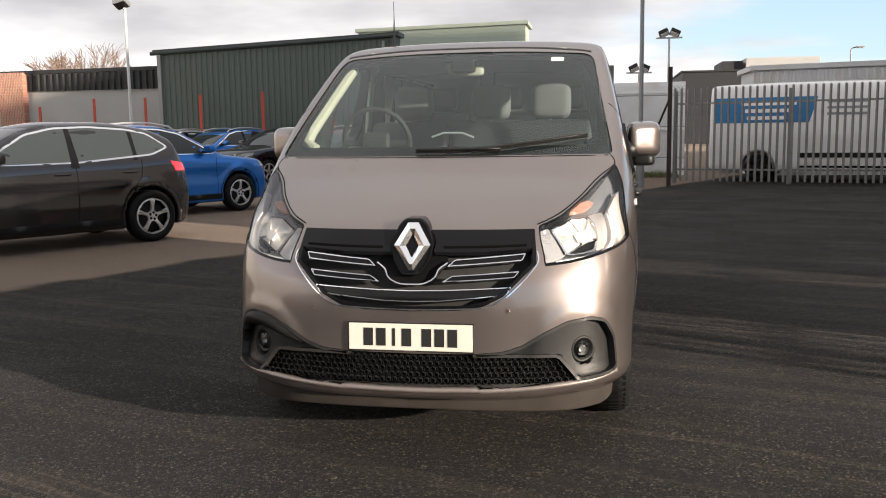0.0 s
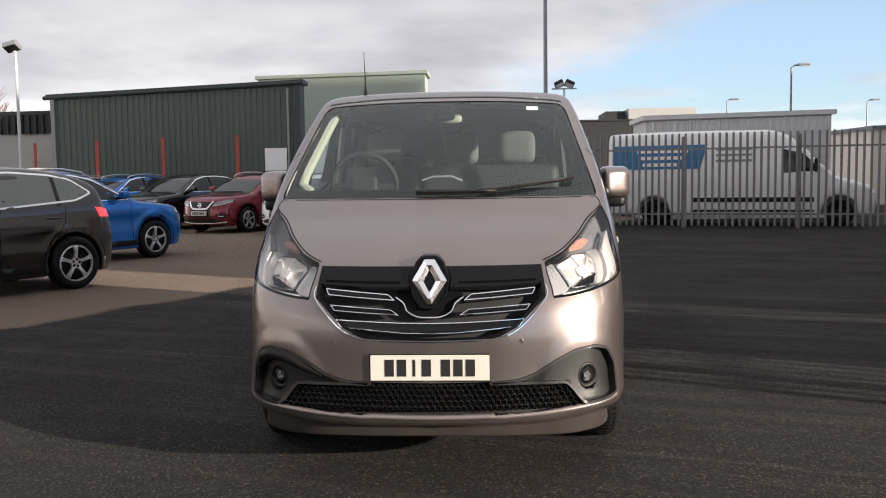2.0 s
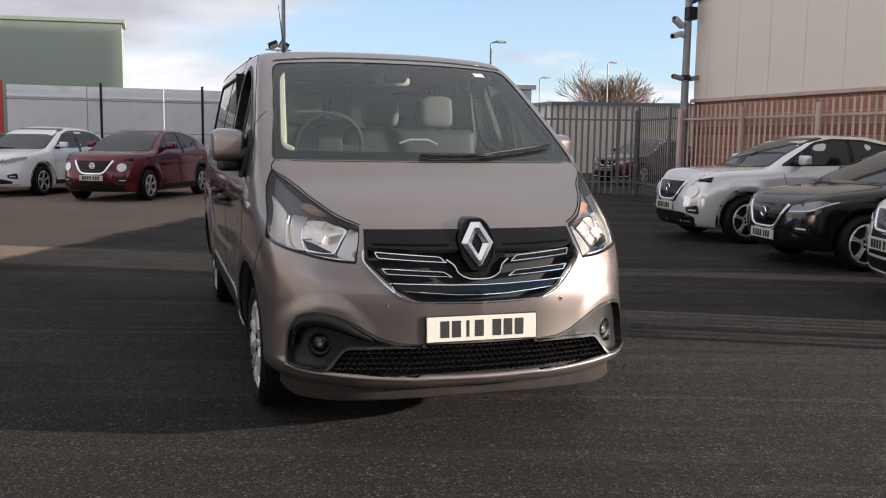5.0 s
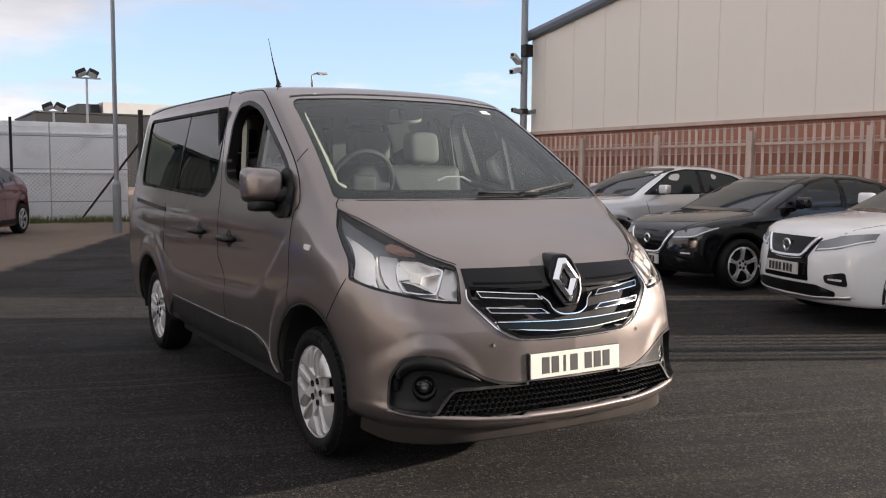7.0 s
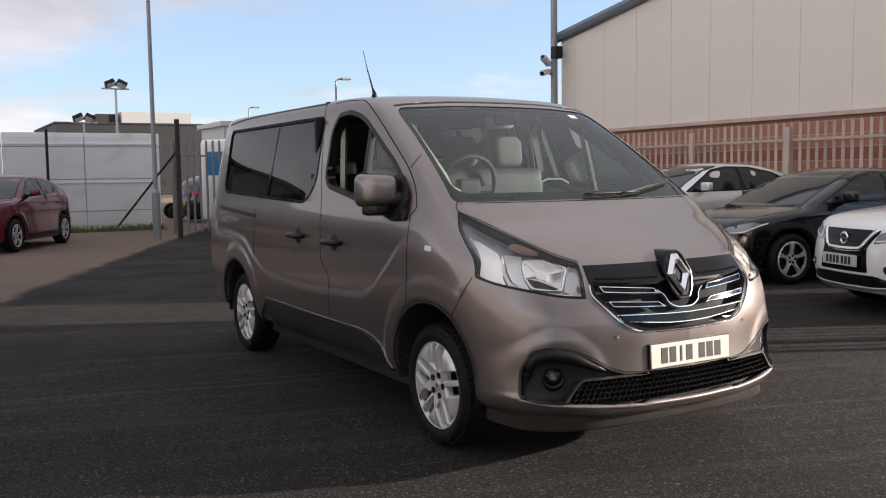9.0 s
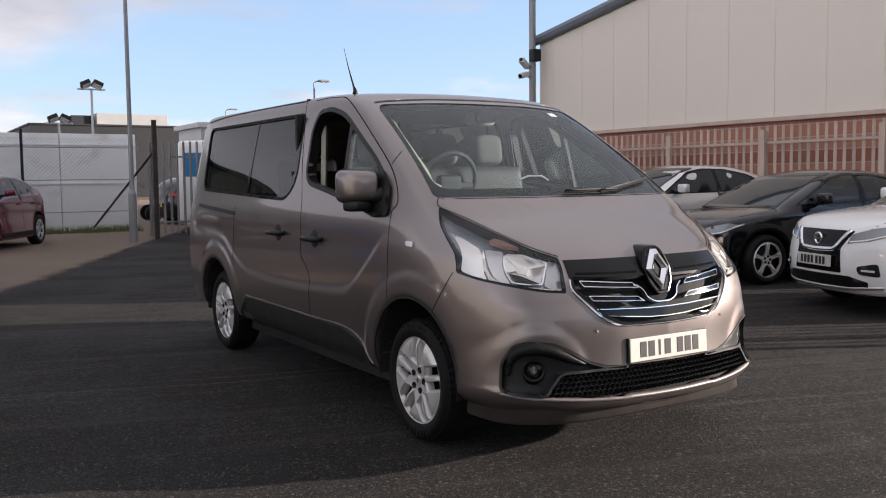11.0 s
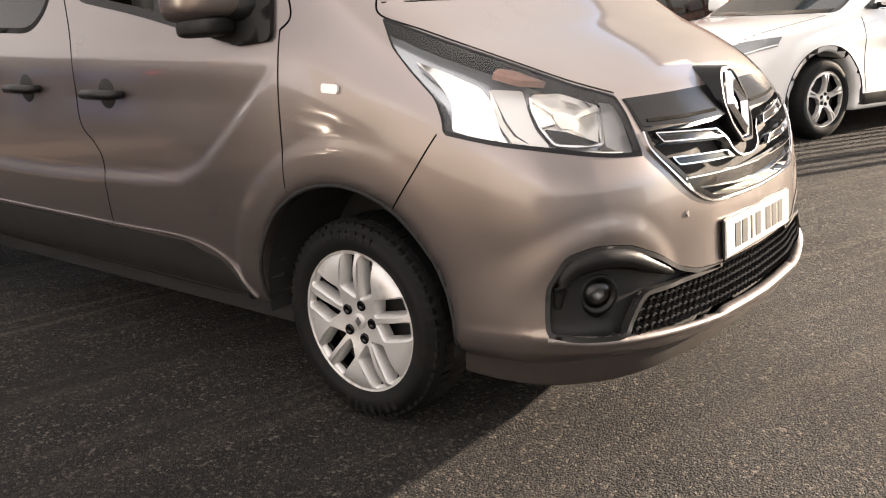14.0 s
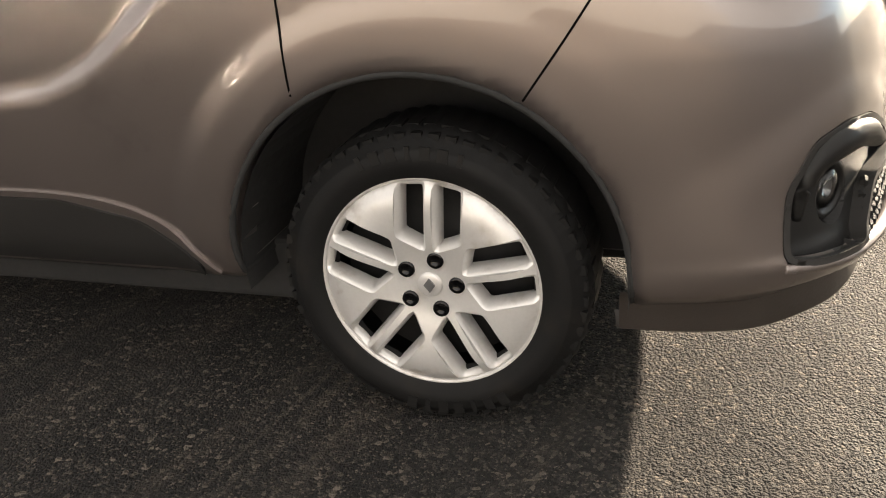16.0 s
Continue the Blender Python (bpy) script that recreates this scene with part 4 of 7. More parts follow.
VP = curve((0.14, 0.11), (0.19, 0.075), (0.24, 0.100), (0.275, 0.060), (0.300, 0.018), (0.335, 0.008), (0.37, 0.026), (0.45, 0.040), (0.55, 0.048), (0.65, 0.052), (0.75, 0.066), (0.85, 0.10), (0.92, 0.145), (0.99, 0.20), (1.06, 0.29))
V_LINE = curve((0.9, 1.6), (1.16, 1.09), (1.27, 0.99), (1.46, 0.83), (1.60, 0.735), (1.74, 0.69), (2.11, 0.67), (2.7, 0.655), (3.3, 0.67), (3.6, 0.76), (3.9, 0.90), (4.6, 0.95))
V_BOTTOM = curve((0.0, 0.252), (0.20, 0.256), (0.35, 0.268), (0.6, 0.268), (1.4, 0.30), (3.5, 0.31), (5.0, 0.33))
V_AXLES = (0.933, 4.031)


def van_field(x, y, z):
    ax = np.abs(x)
    w = VW(z)
    # waist groove over a shoulder line along the doors
    w = w - 0.013 * step((z - V_LINE(y)) / 0.06) * step((1.13 - z) / 0.16) * step((4.7 - y) / 0.4)
    for yc in V_AXLES:
        r = np.hypot(y - yc, z - 0.345)
        w = w + 0.016 * step((0.56 - r) / 0.07) * step((z - 0.2) / 0.2)
    # the bumper's lip runs round the corner and rises, with an undercut below it
    rise = 0.034 * step((ax - 0.45) / 0.38)
    fore = step((0.74 - y) / 0.34)
    w = w + fore * (0.010 * np.exp(-(((z - 0.326 - rise * 0.7) / 0.026) ** 2)) - 0.065 * step((0.308 + rise * 0.7 - z) / 0.055))
    side = ax - w
    c = VC(ax)
    slope = (VC(ax + 0.01) - VC(np.maximum(ax - 0.01, 0))) / 0.02
    front = (VP(z - rise * step((0.52 - z) / 0.10)) + c - y)
    front = front / np.sqrt(1 + slope**2)
    bonnet = (z - (1.015 + 0.455 * (y - 0.16) - 0.10 * (y - 0.16) ** 2 - 0.095 * ax**2)) / 1.08
    screen = (z - (1.272 + 0.685 * (y - 0.70 - 0.21 * ax**2) - 0.055 * (y - 0.70) ** 2)) / 1.2
    top = smin(bonnet, screen, 0.012)
    roof = z - (1.947 - 0.032 * ax**2 - np.where(y < 2.6, 0.048, -0.0035) * (y - 2.6) ** 2)
    top = smax(top, roof, 0.07)
    f = smax(side, front, 0.03)
    f = smax(f, top, 0.055)
    # raised surround over the fog lamps
    f = f - 0.007 * step((1.16 - np.hypot((ax - 0.69) / 0.21, (z - 0.42) / 0.245)) / 0.30) * step((0.70 - y) / 0.3) * step((z - 0.32) / 0.08)
    f = smax(f, y - (4.975 - 0.05 * ax**2 - 0.035 * np.maximum(z - 1.0, 0)), 0.10)
    f = smax(f, V_BOTTOM(y) - z, 0.03)
    for yc in V_AXLES:
        r = np.hypot((y - yc - 0.018) * 1.02, (z - 0.35))
        f = smax(f, np.minimum(0.402 - r, ax - 0.0 + 9) * 1.0 + np.where(ax < 0.6, -(0.6 - ax) * 8, 0), 0.012)
    return f


van = thing("van", "taupe metallic panel van with black grille and silver wheels", "van")
VAN_P, VAN_F = surface(van_field, (-1.06, -0.08, 0.10), (1.06, 5.06, 2.06), 0.02)
van_tree = BVHTree.FromPolygons(VAN_P.tolist(), VAN_F.tolist())


def true_normals(ob, field, keep=None):
    """Shading normals from the body's own form, so that reflections run smoothly."""
    me = ob.data
    P = np.empty(len(me.vertices) * 3)
    me.vertices.foreach_get("co", P)
    P = P.reshape(-1, 3)
    e = 0.004
    G = np.stack([field(*(P + np.eye(3)[d] * e).T) - field(*(P - np.eye(3)[d] * e).T) for d in range(3)], 1)
    G = G / np.maximum(np.linalg.norm(G, axis=1), 1e-9)[:, None]
    if keep is not None:
        N = np.empty(len(P) * 3)
        me.vertex_normals.foreach_get("vector", N)
        G = np.where(keep(P)[:, None], N.reshape(-1, 3), G)
    me.normals_split_custom_set_from_vertices(G.tolist())
    return ob


def seen(view, pts):
    """Points of the body as they lie in a view."""
    return [(Vector(p).dot(view[0]), Vector(p).dot(view[1])) for p in pts]


def cut_out(bm, view, poly):
    """Cuts an outline, seen in a view, clean through the near side of a body."""
    U, W, D = view
    us, ws = [p[0] for p in poly], [p[1] for p in poly]
    box_ = (min(us) - 0.05, max(us) + 0.05, min(ws) - 0.05, max(ws) + 0.05)
    pool = set()
    for f in bm.faces:
        if f.normal.dot(D) < -0.02:
            c = f.calc_center_median()
            if box_[0] < c.dot(U) < box_[1] and box_[2] < c.dot(W) < box_[3]:
                pool.add(f)
    for a, b in zip(poly, poly[1:] + poly[:1]):
        d = Vector(b) - Vector(a)
        if d.length < 1e-5:
            continue
        m = 0.035
        lo, hi = (min(a[0], b[0]) - m, min(a[1], b[1]) - m), (max(a[0], b[0]) + m, max(a[1], b[1]) + m)
        near = []
        for f in pool:
            c = f.calc_center_median()
            if lo[0] < c.dot(U) < hi[0] and lo[1] < c.dot(W) < hi[1]:
                near.append(f)
        if not near:
            continue
        no = (U * -d.y + W * d.x).normalized()
        geom = near + list({e for f in near for e in f.edges}) + list({q for f in near for q in f.verts})
        res = bmesh.ops.bisect_plane(bm, geom=geom, dist=1e-5, plane_co=U * a[0] + W * a[1], plane_no=no)
        pool.update(g for g in res["geom"] if isinstance(g, bmesh.types.BMFace))
        pool = {f for f in pool if f.is_valid}
    fs = list(pool)
    cs = [f.calc_center_median() for f in fs]
    ok = inside(list(poly), [c.dot(U) for c in cs], [c.dot(W) for c in cs])
    bmesh.ops.delete(bm, geom=[f for f, k in zip(fs, ok) if k], context="FACES")
    bm.normal_update()


flipx = lambda poly: [(-a, b) for a, b in poly]
OBL = oblique(38)
OBL_L = (Vector((math.cos(radians(38)), math.sin(radians(38)), 0)), Vector((0, 0, 1)), Vector((-math.sin(radians(38)), math.cos(radians(38)), 0)))

SCREEN = rounded([(-0.825, 1.268), (0.825, 1.268), (0.755, 1.60), (0.717, 1.806), (0.35, 1.823), (-0.35, 1.823), (-0.717, 1.806), (-0.755, 1.60)], [0.03, 0.03, 0.2, 0.06, 0.3, 0.3, 0.06, 0.2])
SCREEN_IN = rounded([(-0.775, 1.325), (0.775, 1.325), (0.722, 1.60), (0.682, 1.777), (0.3, 1.795), (-0.3, 1.795), (-0.682, 1.777), (-0.722, 1.60)], [0.07, 0.07, 0.2, 0.07, 0.3, 0.3, 0.07, 0.2])
SIDE_WIN = rounded([(4.60, 1.815), (2.54, 1.812), (2.50, 1.36), (2.65, 1.225), (4.52, 1.285)], [0.07, 0.07, 0.10, 0.10, 0.10])
DOOR_WIN = rounded([(2.38, 1.40), (2.40, 1.70), (2.33, 1.815), (2.15, 1.825), (1.93, 1.775), (1.40, 1.475), (1.215, 1.32), (1.19, 1.18), (1.36, 1.16), (1.95, 1.275), (2.30, 1.33)], [0.05, 0.05, 0.05, 0.06, 0.1, 0.1, 0.06, 0.05, 0.06, 0.1, 0.05])
LAMP3 = [(-0.838, 0.818, 1.222), (-0.775, 0.71, 1.172), (-0.67, 0.48, 1.078), (-0.596, 0.361, 1.022), (-0.520, 0.262, 0.984), (-0.520, 0.232, 0.935), (-0.545, 0.17, 0.832), (-0.63, 0.202, 0.838), (-0.797, 0.335, 0.872), (-0.854, 0.436, 0.890), (-0.897, 0.570, 0.914), (-0.893, 0.575, 0.955), (-0.886, 0.600, 1.005), (-0.878, 0.688, 1.075), (-0.868, 0.760, 1.140)]
LAMP = rounded(seen(OBL, LAMP3), 0.012, 2)
GRILLE_HALF = [(0.0, 0.652), (-0.20, 0.656), (-0.303, 0.673), (-0.382, 0.712), (-0.467, 0.795), (-0.512, 0.838), (-0.508, 0.90), (-0.498, 0.972), (-0.36, 0.972), (-0.113, 0.972)]
LOWER_HALF = [(0.0, 0.476), (-0.26, 0.478), (-0.385, 0.487), (-0.462, 0.512), (-0.545, 0.562), (-0.640, 0.606), (-0.735, 0.619), (-0.797, 0.598), (-0.832, 0.52), (-0.845, 0.375), (-0.79, 0.362), (-0.69, 0.352), (-0.585, 0.345), (-0.30, 0.334), (0.0, 0.330)]
LOWER = rounded(LOWER_HALF + [(-a, b) for a, b in reversed(LOWER_HALF[1:-1])], 0.02, 3)
GRILLE = GRILLE_HALF + [(0.113, 0.972)] + [(-a, b) for a, b in reversed(GRILLE_HALF[1:-1])]

bm = bmesh.new()
shell = array_mesh(VAN_P, VAN_F)
bm.from_mesh(shell)
bm.normal_update()
for view, poly in ((FRONT, SCREEN), (RIGHT, SIDE_WIN), (LEFT, SIDE_WIN), (RIGHT, DOOR_WIN), (LEFT, DOOR_WIN), (OBL, LAMP), (OBL_L, flipx(LAMP)), (FRONT, GRILLE), (FRONT, LOWER)):
    cut_out(bm, view, poly)
body_me = bpy.data.meshes.new("body")
bm.to_mesh(body_me)
body_me.polygons.foreach_set("use_smooth", [True] * len(body_me.polygons))
body = true_normals(part("body", body_me, M["van_paint"], van, "taupe metallic painted steel"), van_field, lambda P: np.minimum(*(np.hypot(P[:, 1] - y - 0.01, P[:, 2] - 0.35) for y in V_AXLES)) < 0.45)

# lining inside the cab and load space
bm.normal_update()
for q in bm.verts:
    q.co -= q.normal * 0.032
bmesh.ops.delete(bm, geom=[f for f in bm.faces if f.calc_center_median().z < 1.25 or f.calc_center_median().y < 1.15 or (abs(f.calc_center_median().x) < 0.76 and f.calc_center_median().y < 1.86)], context="FACES")
bmesh.ops.reverse_faces(bm, faces=bm.faces[:])
lin = bpy.data.meshes.new("lining")
bm.to_mesh(lin)
bm.free()
lin.polygons.foreach_set("use_smooth", [True] * len(lin.polygons))
part("lining", lin, M["headlining"], body, "pale grey headlining and pillar trim")


SLEEK = ("upper_band", "grille_rim", "slat", "lamp_surround", "border", "shield_pocket", "quarter_glass", "door_glass")


def on(tree, name, material, parent, view, outer, holes=(), label="", both=False, smooth=True, **kw):
    piece = skin(tree, view, outer, holes, **kw)
    made = [part(name, piece, material, parent, label, smooth)]
    if both:
        made.append(part(name, mirror_x(piece), material, parent, label, smooth))
    if name in SLEEK:
        for ob in made:
            true_normals(ob, van_field)
    return made


V = lambda name, material, parent, view, outer, holes=(), **kw: on(van_tree, name, material, parent, view, outer, holes, **kw)

# glass
glass_ob = V("windscreen", M["clear_glass"], van, FRONT, SCREEN, lift=-0.004, thick=0, cell=0.06, label="large clear windscreen with a black border")[0]
glass_ob.visible_shadow = False
true_normals(glass_ob, van_field)
V("border", M["gloss_black"], glass_ob, FRONT, SCREEN, [SCREEN_IN], lift=-0.018, thick=0.004, cell=0.025)
part("screen_seal", ribbon(van_tree, FRONT, [(-0.705, 1.820), (-0.62, 1.831), (-0.35, 1.847), (0.0, 1.850), (0.35, 1.847), (0.62, 1.831), (0.705, 1.820)], 0.022, 0.002, 0.012), M["black_plastic"], glass_ob)
V("sticker", M["paper"], glass_ob, FRONT, [(0.49, 1.768), (0.56, 1.768), (0.56, 1.792), (0.49, 1.792)], lift=-0.008, thick=0.001)
for view, s in ((RIGHT, 1), (LEFT, -1)):
    g = V("side_window", M["tint_glass"], van, view, SIDE_WIN, lift=-0.008, thick=0, cell=0.06, label="dark tinted side glass")[0]
    true_normals(g, van_field)
    V("window_seal", M["rubber"], g, view, SIDE_WIN, [inset(SIDE_WIN, 0.022)], lift=0.001, thick=0.05, cell=0.05)
    V("divider", M["gloss_black"], g, view, [(3.42, 1.27), (3.46, 1.27), (3.46, 1.80), (3.42, 1.80)], lift=-0.005, thick=0.02)
    V("door_window_frame", M["black_plastic"], van, view, DOOR_WIN, [inset(DOOR_WIN, 0.028)], lift=0.002, thick=0.06, cell=0.05)
    quarter = rounded([(1.78, 1.26), (1.82, 1.70), (1.40, 1.455), (1.245, 1.31), (1.25, 1.19)], 0.02)
    V("quarter_glass", M["clear_glass"], van, view, quarter, lift=-0.01, thick=0, cell=0.08)[0].visible_shadow = False
    V("quarter_bar", M["black_plastic"], van, view, [(1.77, 1.23), (1.815, 1.24), (1.855, 1.75), (1.81, 1.73)], lift=-0.004, thick=0.03)
    if s < 0:
        V("door_glass", M["clear_glass"], van, view, rounded([(1.83, 1.26), (2.35, 1.35), (2.36, 1.70), (2.30, 1.79), (2.15, 1.80), (1.86, 1.73)], 0.03), lift=-0.012, thick=0, cell=0.1)[0].visible_shadow = False

# panel gaps
for view in (RIGHT, LEFT):
    for line in ([(1.16, 1.20), (1.163, 1.06), (1.160, 0.88), (1.155, 0.70)], [(2.60, 1.90), (2.53, 1.72), (2.45, 1.44), (2.345, 1.15), (2.335, 0.90), (2.25, 0.815), (2.205, 0.74), (2.20, 0.50), (2.20, 0.34)], [(0.59, 0.915), (0.66, 0.81), (0.735, 0.705)], [(3.62, 1.17), (3.65, 0.85), (3.60, 0.72)]):
        part("panel_gap", ribbon(van_tree, view, line, 0.0042), M["seam"], van)
    part("panel_gap", ribbon(van_tree, view, [(1.16, 1.20), (1.12, 1.25), (1.20, 1.38), (1.40, 1.53), (1.92, 1.835), (2.20, 1.885), (2.45, 1.885)], 0.006), M["seam"], van)
    part("door_rail", ribbon(van_tree, view, [(2.52, 1.145), (3.6, 1.117), (4.55, 1.165)][1:], 0.03, 0.004, 0.02), M["black_plastic"], van)
    part("roof_gutter", ribbon(van_tree, view, [(2.62, 1.895), (3.4, 1.90), (4.2, 1.895), (4.7, 1.87)], 0.012, 0.003, 0.01), M["black_plastic"], van)
part("bonnet_gap", ribbon(van_tree, FRONT, [(-0.80, 1.262), (-0.0, 1.262), (0.80, 1.262)], 0.006, 0.001), M["seam"], van)
for s in (1, -1):
    v_ = OBL if s == 1 else OBL_L
    edge3 = [(-0.800, 0.872, 1.272), (-0.834, 0.822, 1.226), (-0.771, 0.712, 1.178), (-0.668, 0.482, 1.083), (-0.594, 0.363, 1.029), (-0.514, 0.27, 0.99)]
    part("bonnet_gap", ribbon(van_tree, v_, [(s * a, b) for a, b in seen(OBL, edge3)], 0.0055, 0.001), M["seam"], van)
    part("pillar_gap", ribbon(van_tree, v_, [(s * a, b) for a, b in seen(OBL, [(-0.862, 1.255, 1.447), (-0.80, 1.25, 1.515)])], 0.005, 0.001), M["seam"], van)
    # lower black sill moulding
    view = RIGHT if s == 1 else LEFT
    mould = rounded([(1.43, 0.345), (1.55, 0.448), (1.745, 0.492), (2.2, 0.494), (3.40, 0.50), (3.56, 0.36), (3.5, 0.318), (2.4, 0.312), (1.45, 0.308)], 0.03)
    V("sill_moulding", M["grey_plastic"], van, view, mould, lift=0.006, thick=0.02, cell=0.06, label="dark grey plastic sill moulding")
    part("moulding_lip", ribbon(van_tree, view, [(1.40, 0.33), (1.52, 0.452), (1.735, 0.502), (2.2, 0.503), (3.40, 0.51)], 0.010, 0.007, 0.012), M["van_paint"], van)

# headlamps
for s in (1, -1):
    view = OBL if s == 1 else OBL_L
    sg = lambda poly: [(s * a, b) for a, b in poly]
    P3 = lambda pts: sg(seen(OBL, pts))
    lamp = part("headlight", skin(van_tree, view, sg(LAMP), lift=-0.052, thick=0.004, cell=0.04), M["lamp_back"], van, "clear headlamp with silver reflector and pale indicator", True)
    V("rim", M["gloss_black"], lamp, view, sg(LAMP), [sg(inset(LAMP, 0.005))], lift=0.001, thick=0.06, cell=0.03)
    V("rear_reflector", M["lamp_silver"], lamp, view, rounded(P3([(-0.856, 0.695, 1.109), (-0.856, 0.636, 1.07), (-0.865, 0.589, 1.032), (-0.875, 0.556, 0.991), (-0.884, 0.552, 0.958), (-0.887, 0.553, 0.925), (-0.865, 0.466, 0.902), (-0.837, 0.401, 0.890), (-0.837, 0.426, 0.921), (-0.817, 0.463, 0.996), (-0.806, 0.506, 1.036), (-0.832, 0.609, 1.080)]), 0.008, 2), lift=-0.012, thick=0.03, cell=0.03)
    V("light_strip", M["paper"], lamp, view, rounded(P3([(-0.795, 0.488, 1.032), (-0.811, 0.456, 0.996), (-0.823, 0.426, 0.948), (-0.822, 0.395, 0.911), (-0.805, 0.356, 0.887), (-0.771, 0.309, 0.872), (-0.594, 0.194, 0.849), (-0.598, 0.191, 0.837), (-0.752, 0.282, 0.854), (-0.806, 0.345, 0.869), (-0.832, 0.395, 0.893), (-0.836, 0.43, 0.94), (-0.821, 0.463, 1.0)]), 0.004, 2), lift=-0.010, thick=0.03, cell=0.03)
    V("side_reflector", M["satin_silver"], lamp, view, rounded(P3([(-0.784, 0.491, 1.041), (-0.721, 0.426, 1.033), (-0.758, 0.389, 0.984), (-0.773, 0.353, 0.928), (-0.766, 0.313, 0.884), (-0.799, 0.35, 0.89), (-0.816, 0.395, 0.92), (-0.816, 0.429, 0.964), (-0.802, 0.464, 1.012)]), 0.008, 2), lift=-0.026, thick=0.02, cell=0.03)
    bowl_o = rounded(P3([(-0.726, 0.41, 1.02), (-0.645, 0.363, 1.017), (-0.565, 0.28, 0.974), (-0.635, 0.227, 0.874), (-0.701, 0.259, 0.875), (-0.759, 0.307, 0.883), (-0.768, 0.348, 0.928), (-0.759, 0.38, 0.976)]), 0.012, 3)
    bowl_c = tuple(sum(q[i] for q in bowl_o) / len(bowl_o) for i in (0, 1))
    shrink = lambda k: [(bowl_c[0] + (a - bowl_c[0]) * k, bowl_c[1] + (b - bowl_c[1]) * k) for a, b in bowl_o]
    V("bowl_edge", M["chrome"], lamp, view, bowl_o, [shrink(0.93)], lift=-0.014, thick=0.03, cell=0.03)
    # the reflector is stepped: facets fan out round the bulb
    for k in range(11):
        q0, q1 = shrink(0.95), shrink(0.30)
        n_ = len(bowl_o)
        i, j = int(n_ * k / 11), int(n_ * (k + 1) / 11) % n_
        V("facet", M["lamp_silver"], lamp, view, [q0[i], q0[j], q1[j], q1[i]], lift=-0.020 - 0.006 * (k % 3), thick=0.008, cell=0.05)
    V("bulb_shield", M["lamp_white"], lamp, view, rounded(shrink(0.30), 0.004, 2), lift=-0.016, thick=0.02, cell=0.05)
    V("lower_shield", M["gloss_black"], lamp, view, rounded(P3([(-0.755, 0.343, 0.925), (-0.713, 0.301, 0.915), (-0.65, 0.233, 0.880), (-0.671, 0.24, 0.876), (-0.745, 0.300, 0.888)]), 0.004, 2), lift=-0.012, thick=0.008, cell=0.05)
    V("inner_block", M["satin_silver"], lamp, view, rounded(P3([(-0.553, 0.290, 0.985), (-0.520, 0.262, 0.972), (-0.525, 0.232, 0.935), (-0.556, 0.18, 0.845), (-0.600, 0.205, 0.855), (-0.626, 0.225, 0.872)]), 0.006, 2), lift=-0.022, thick=0.03, cell=0.03)
    V("indicator", M["amber"], lamp, view, rounded(P3([(-0.747, 0.509, 1.074), (-0.712, 0.515, 1.086), (-0.655, 0.46, 1.070), (-0.600, 0.378, 1.034), (-0.642, 0.409, 1.044), (-0.708, 0.454, 1.053)]), 0.006, 2), lift=-0.016, thick=0.02, cell=0.03)
    part("lower_rim", ribbon(van_tree, view, P3([(-0.893, 0.562, 0.918), (-0.854, 0.436, 0.892), (-0.797, 0.335, 0.874), (-0.70, 0.25, 0.852), (-0.63, 0.202, 0.840), (-0.548, 0.172, 0.834)]), 0.012, 0.002, 0.02), M["gloss_black"], lamp)
    cover = V("lens", M["lamp_glass"], lamp, view, sg(inset(LAMP, 0.006)), lift=-0.001, thick=0, cell=0.05)[0]
    cover.visible_shadow = False
    true_normals(cover, van_field)

# grille
grille = V("grille", M["dark_inside"], van, FRONT, GRILLE, lift=-0.060, thick=0.005, cell=0.05, label="black grille with chrome-edged slats")[0]
V("grille_rim", M["satin_black"], grille, FRONT, GRILLE, [inset(GRILLE, 0.014)], lift=0.003, thick=0.06, cell=0.04)
SHIELD = rounded([(-0.034, 1.026), (-0.062, 1.000), (-0.092, 0.925), (-0.078, 0.852), (-0.040, 0.795), (0.040, 0.795), (0.078, 0.852), (0.092, 0.925), (0.062, 1.000), (0.034, 1.026)], 0.014, 3)
for s in (1, -1):
    half_band = [(s * a, b) for a, b in ((-0.500, 0.898), (-0.30, 0.886), (-0.090, 0.886), (-0.097, 0.925), (-0.078, 0.970), (-0.36, 0.970), (-0.494, 0.970))]
    V("upper_band", M["satin_black"], grille, FRONT, rounded(half_band, 0.004, 2), lift=0.004, thick=0.03, cell=0.04)
for s in (1, -1):
    part("band_groove", ribbon(van_tree, FRONT, [(s * -0.47, 0.910), (s * -0.30, 0.906), (s * -0.13, 0.904)], 0.010, 0.006, 0.008), M["seam"], grille)
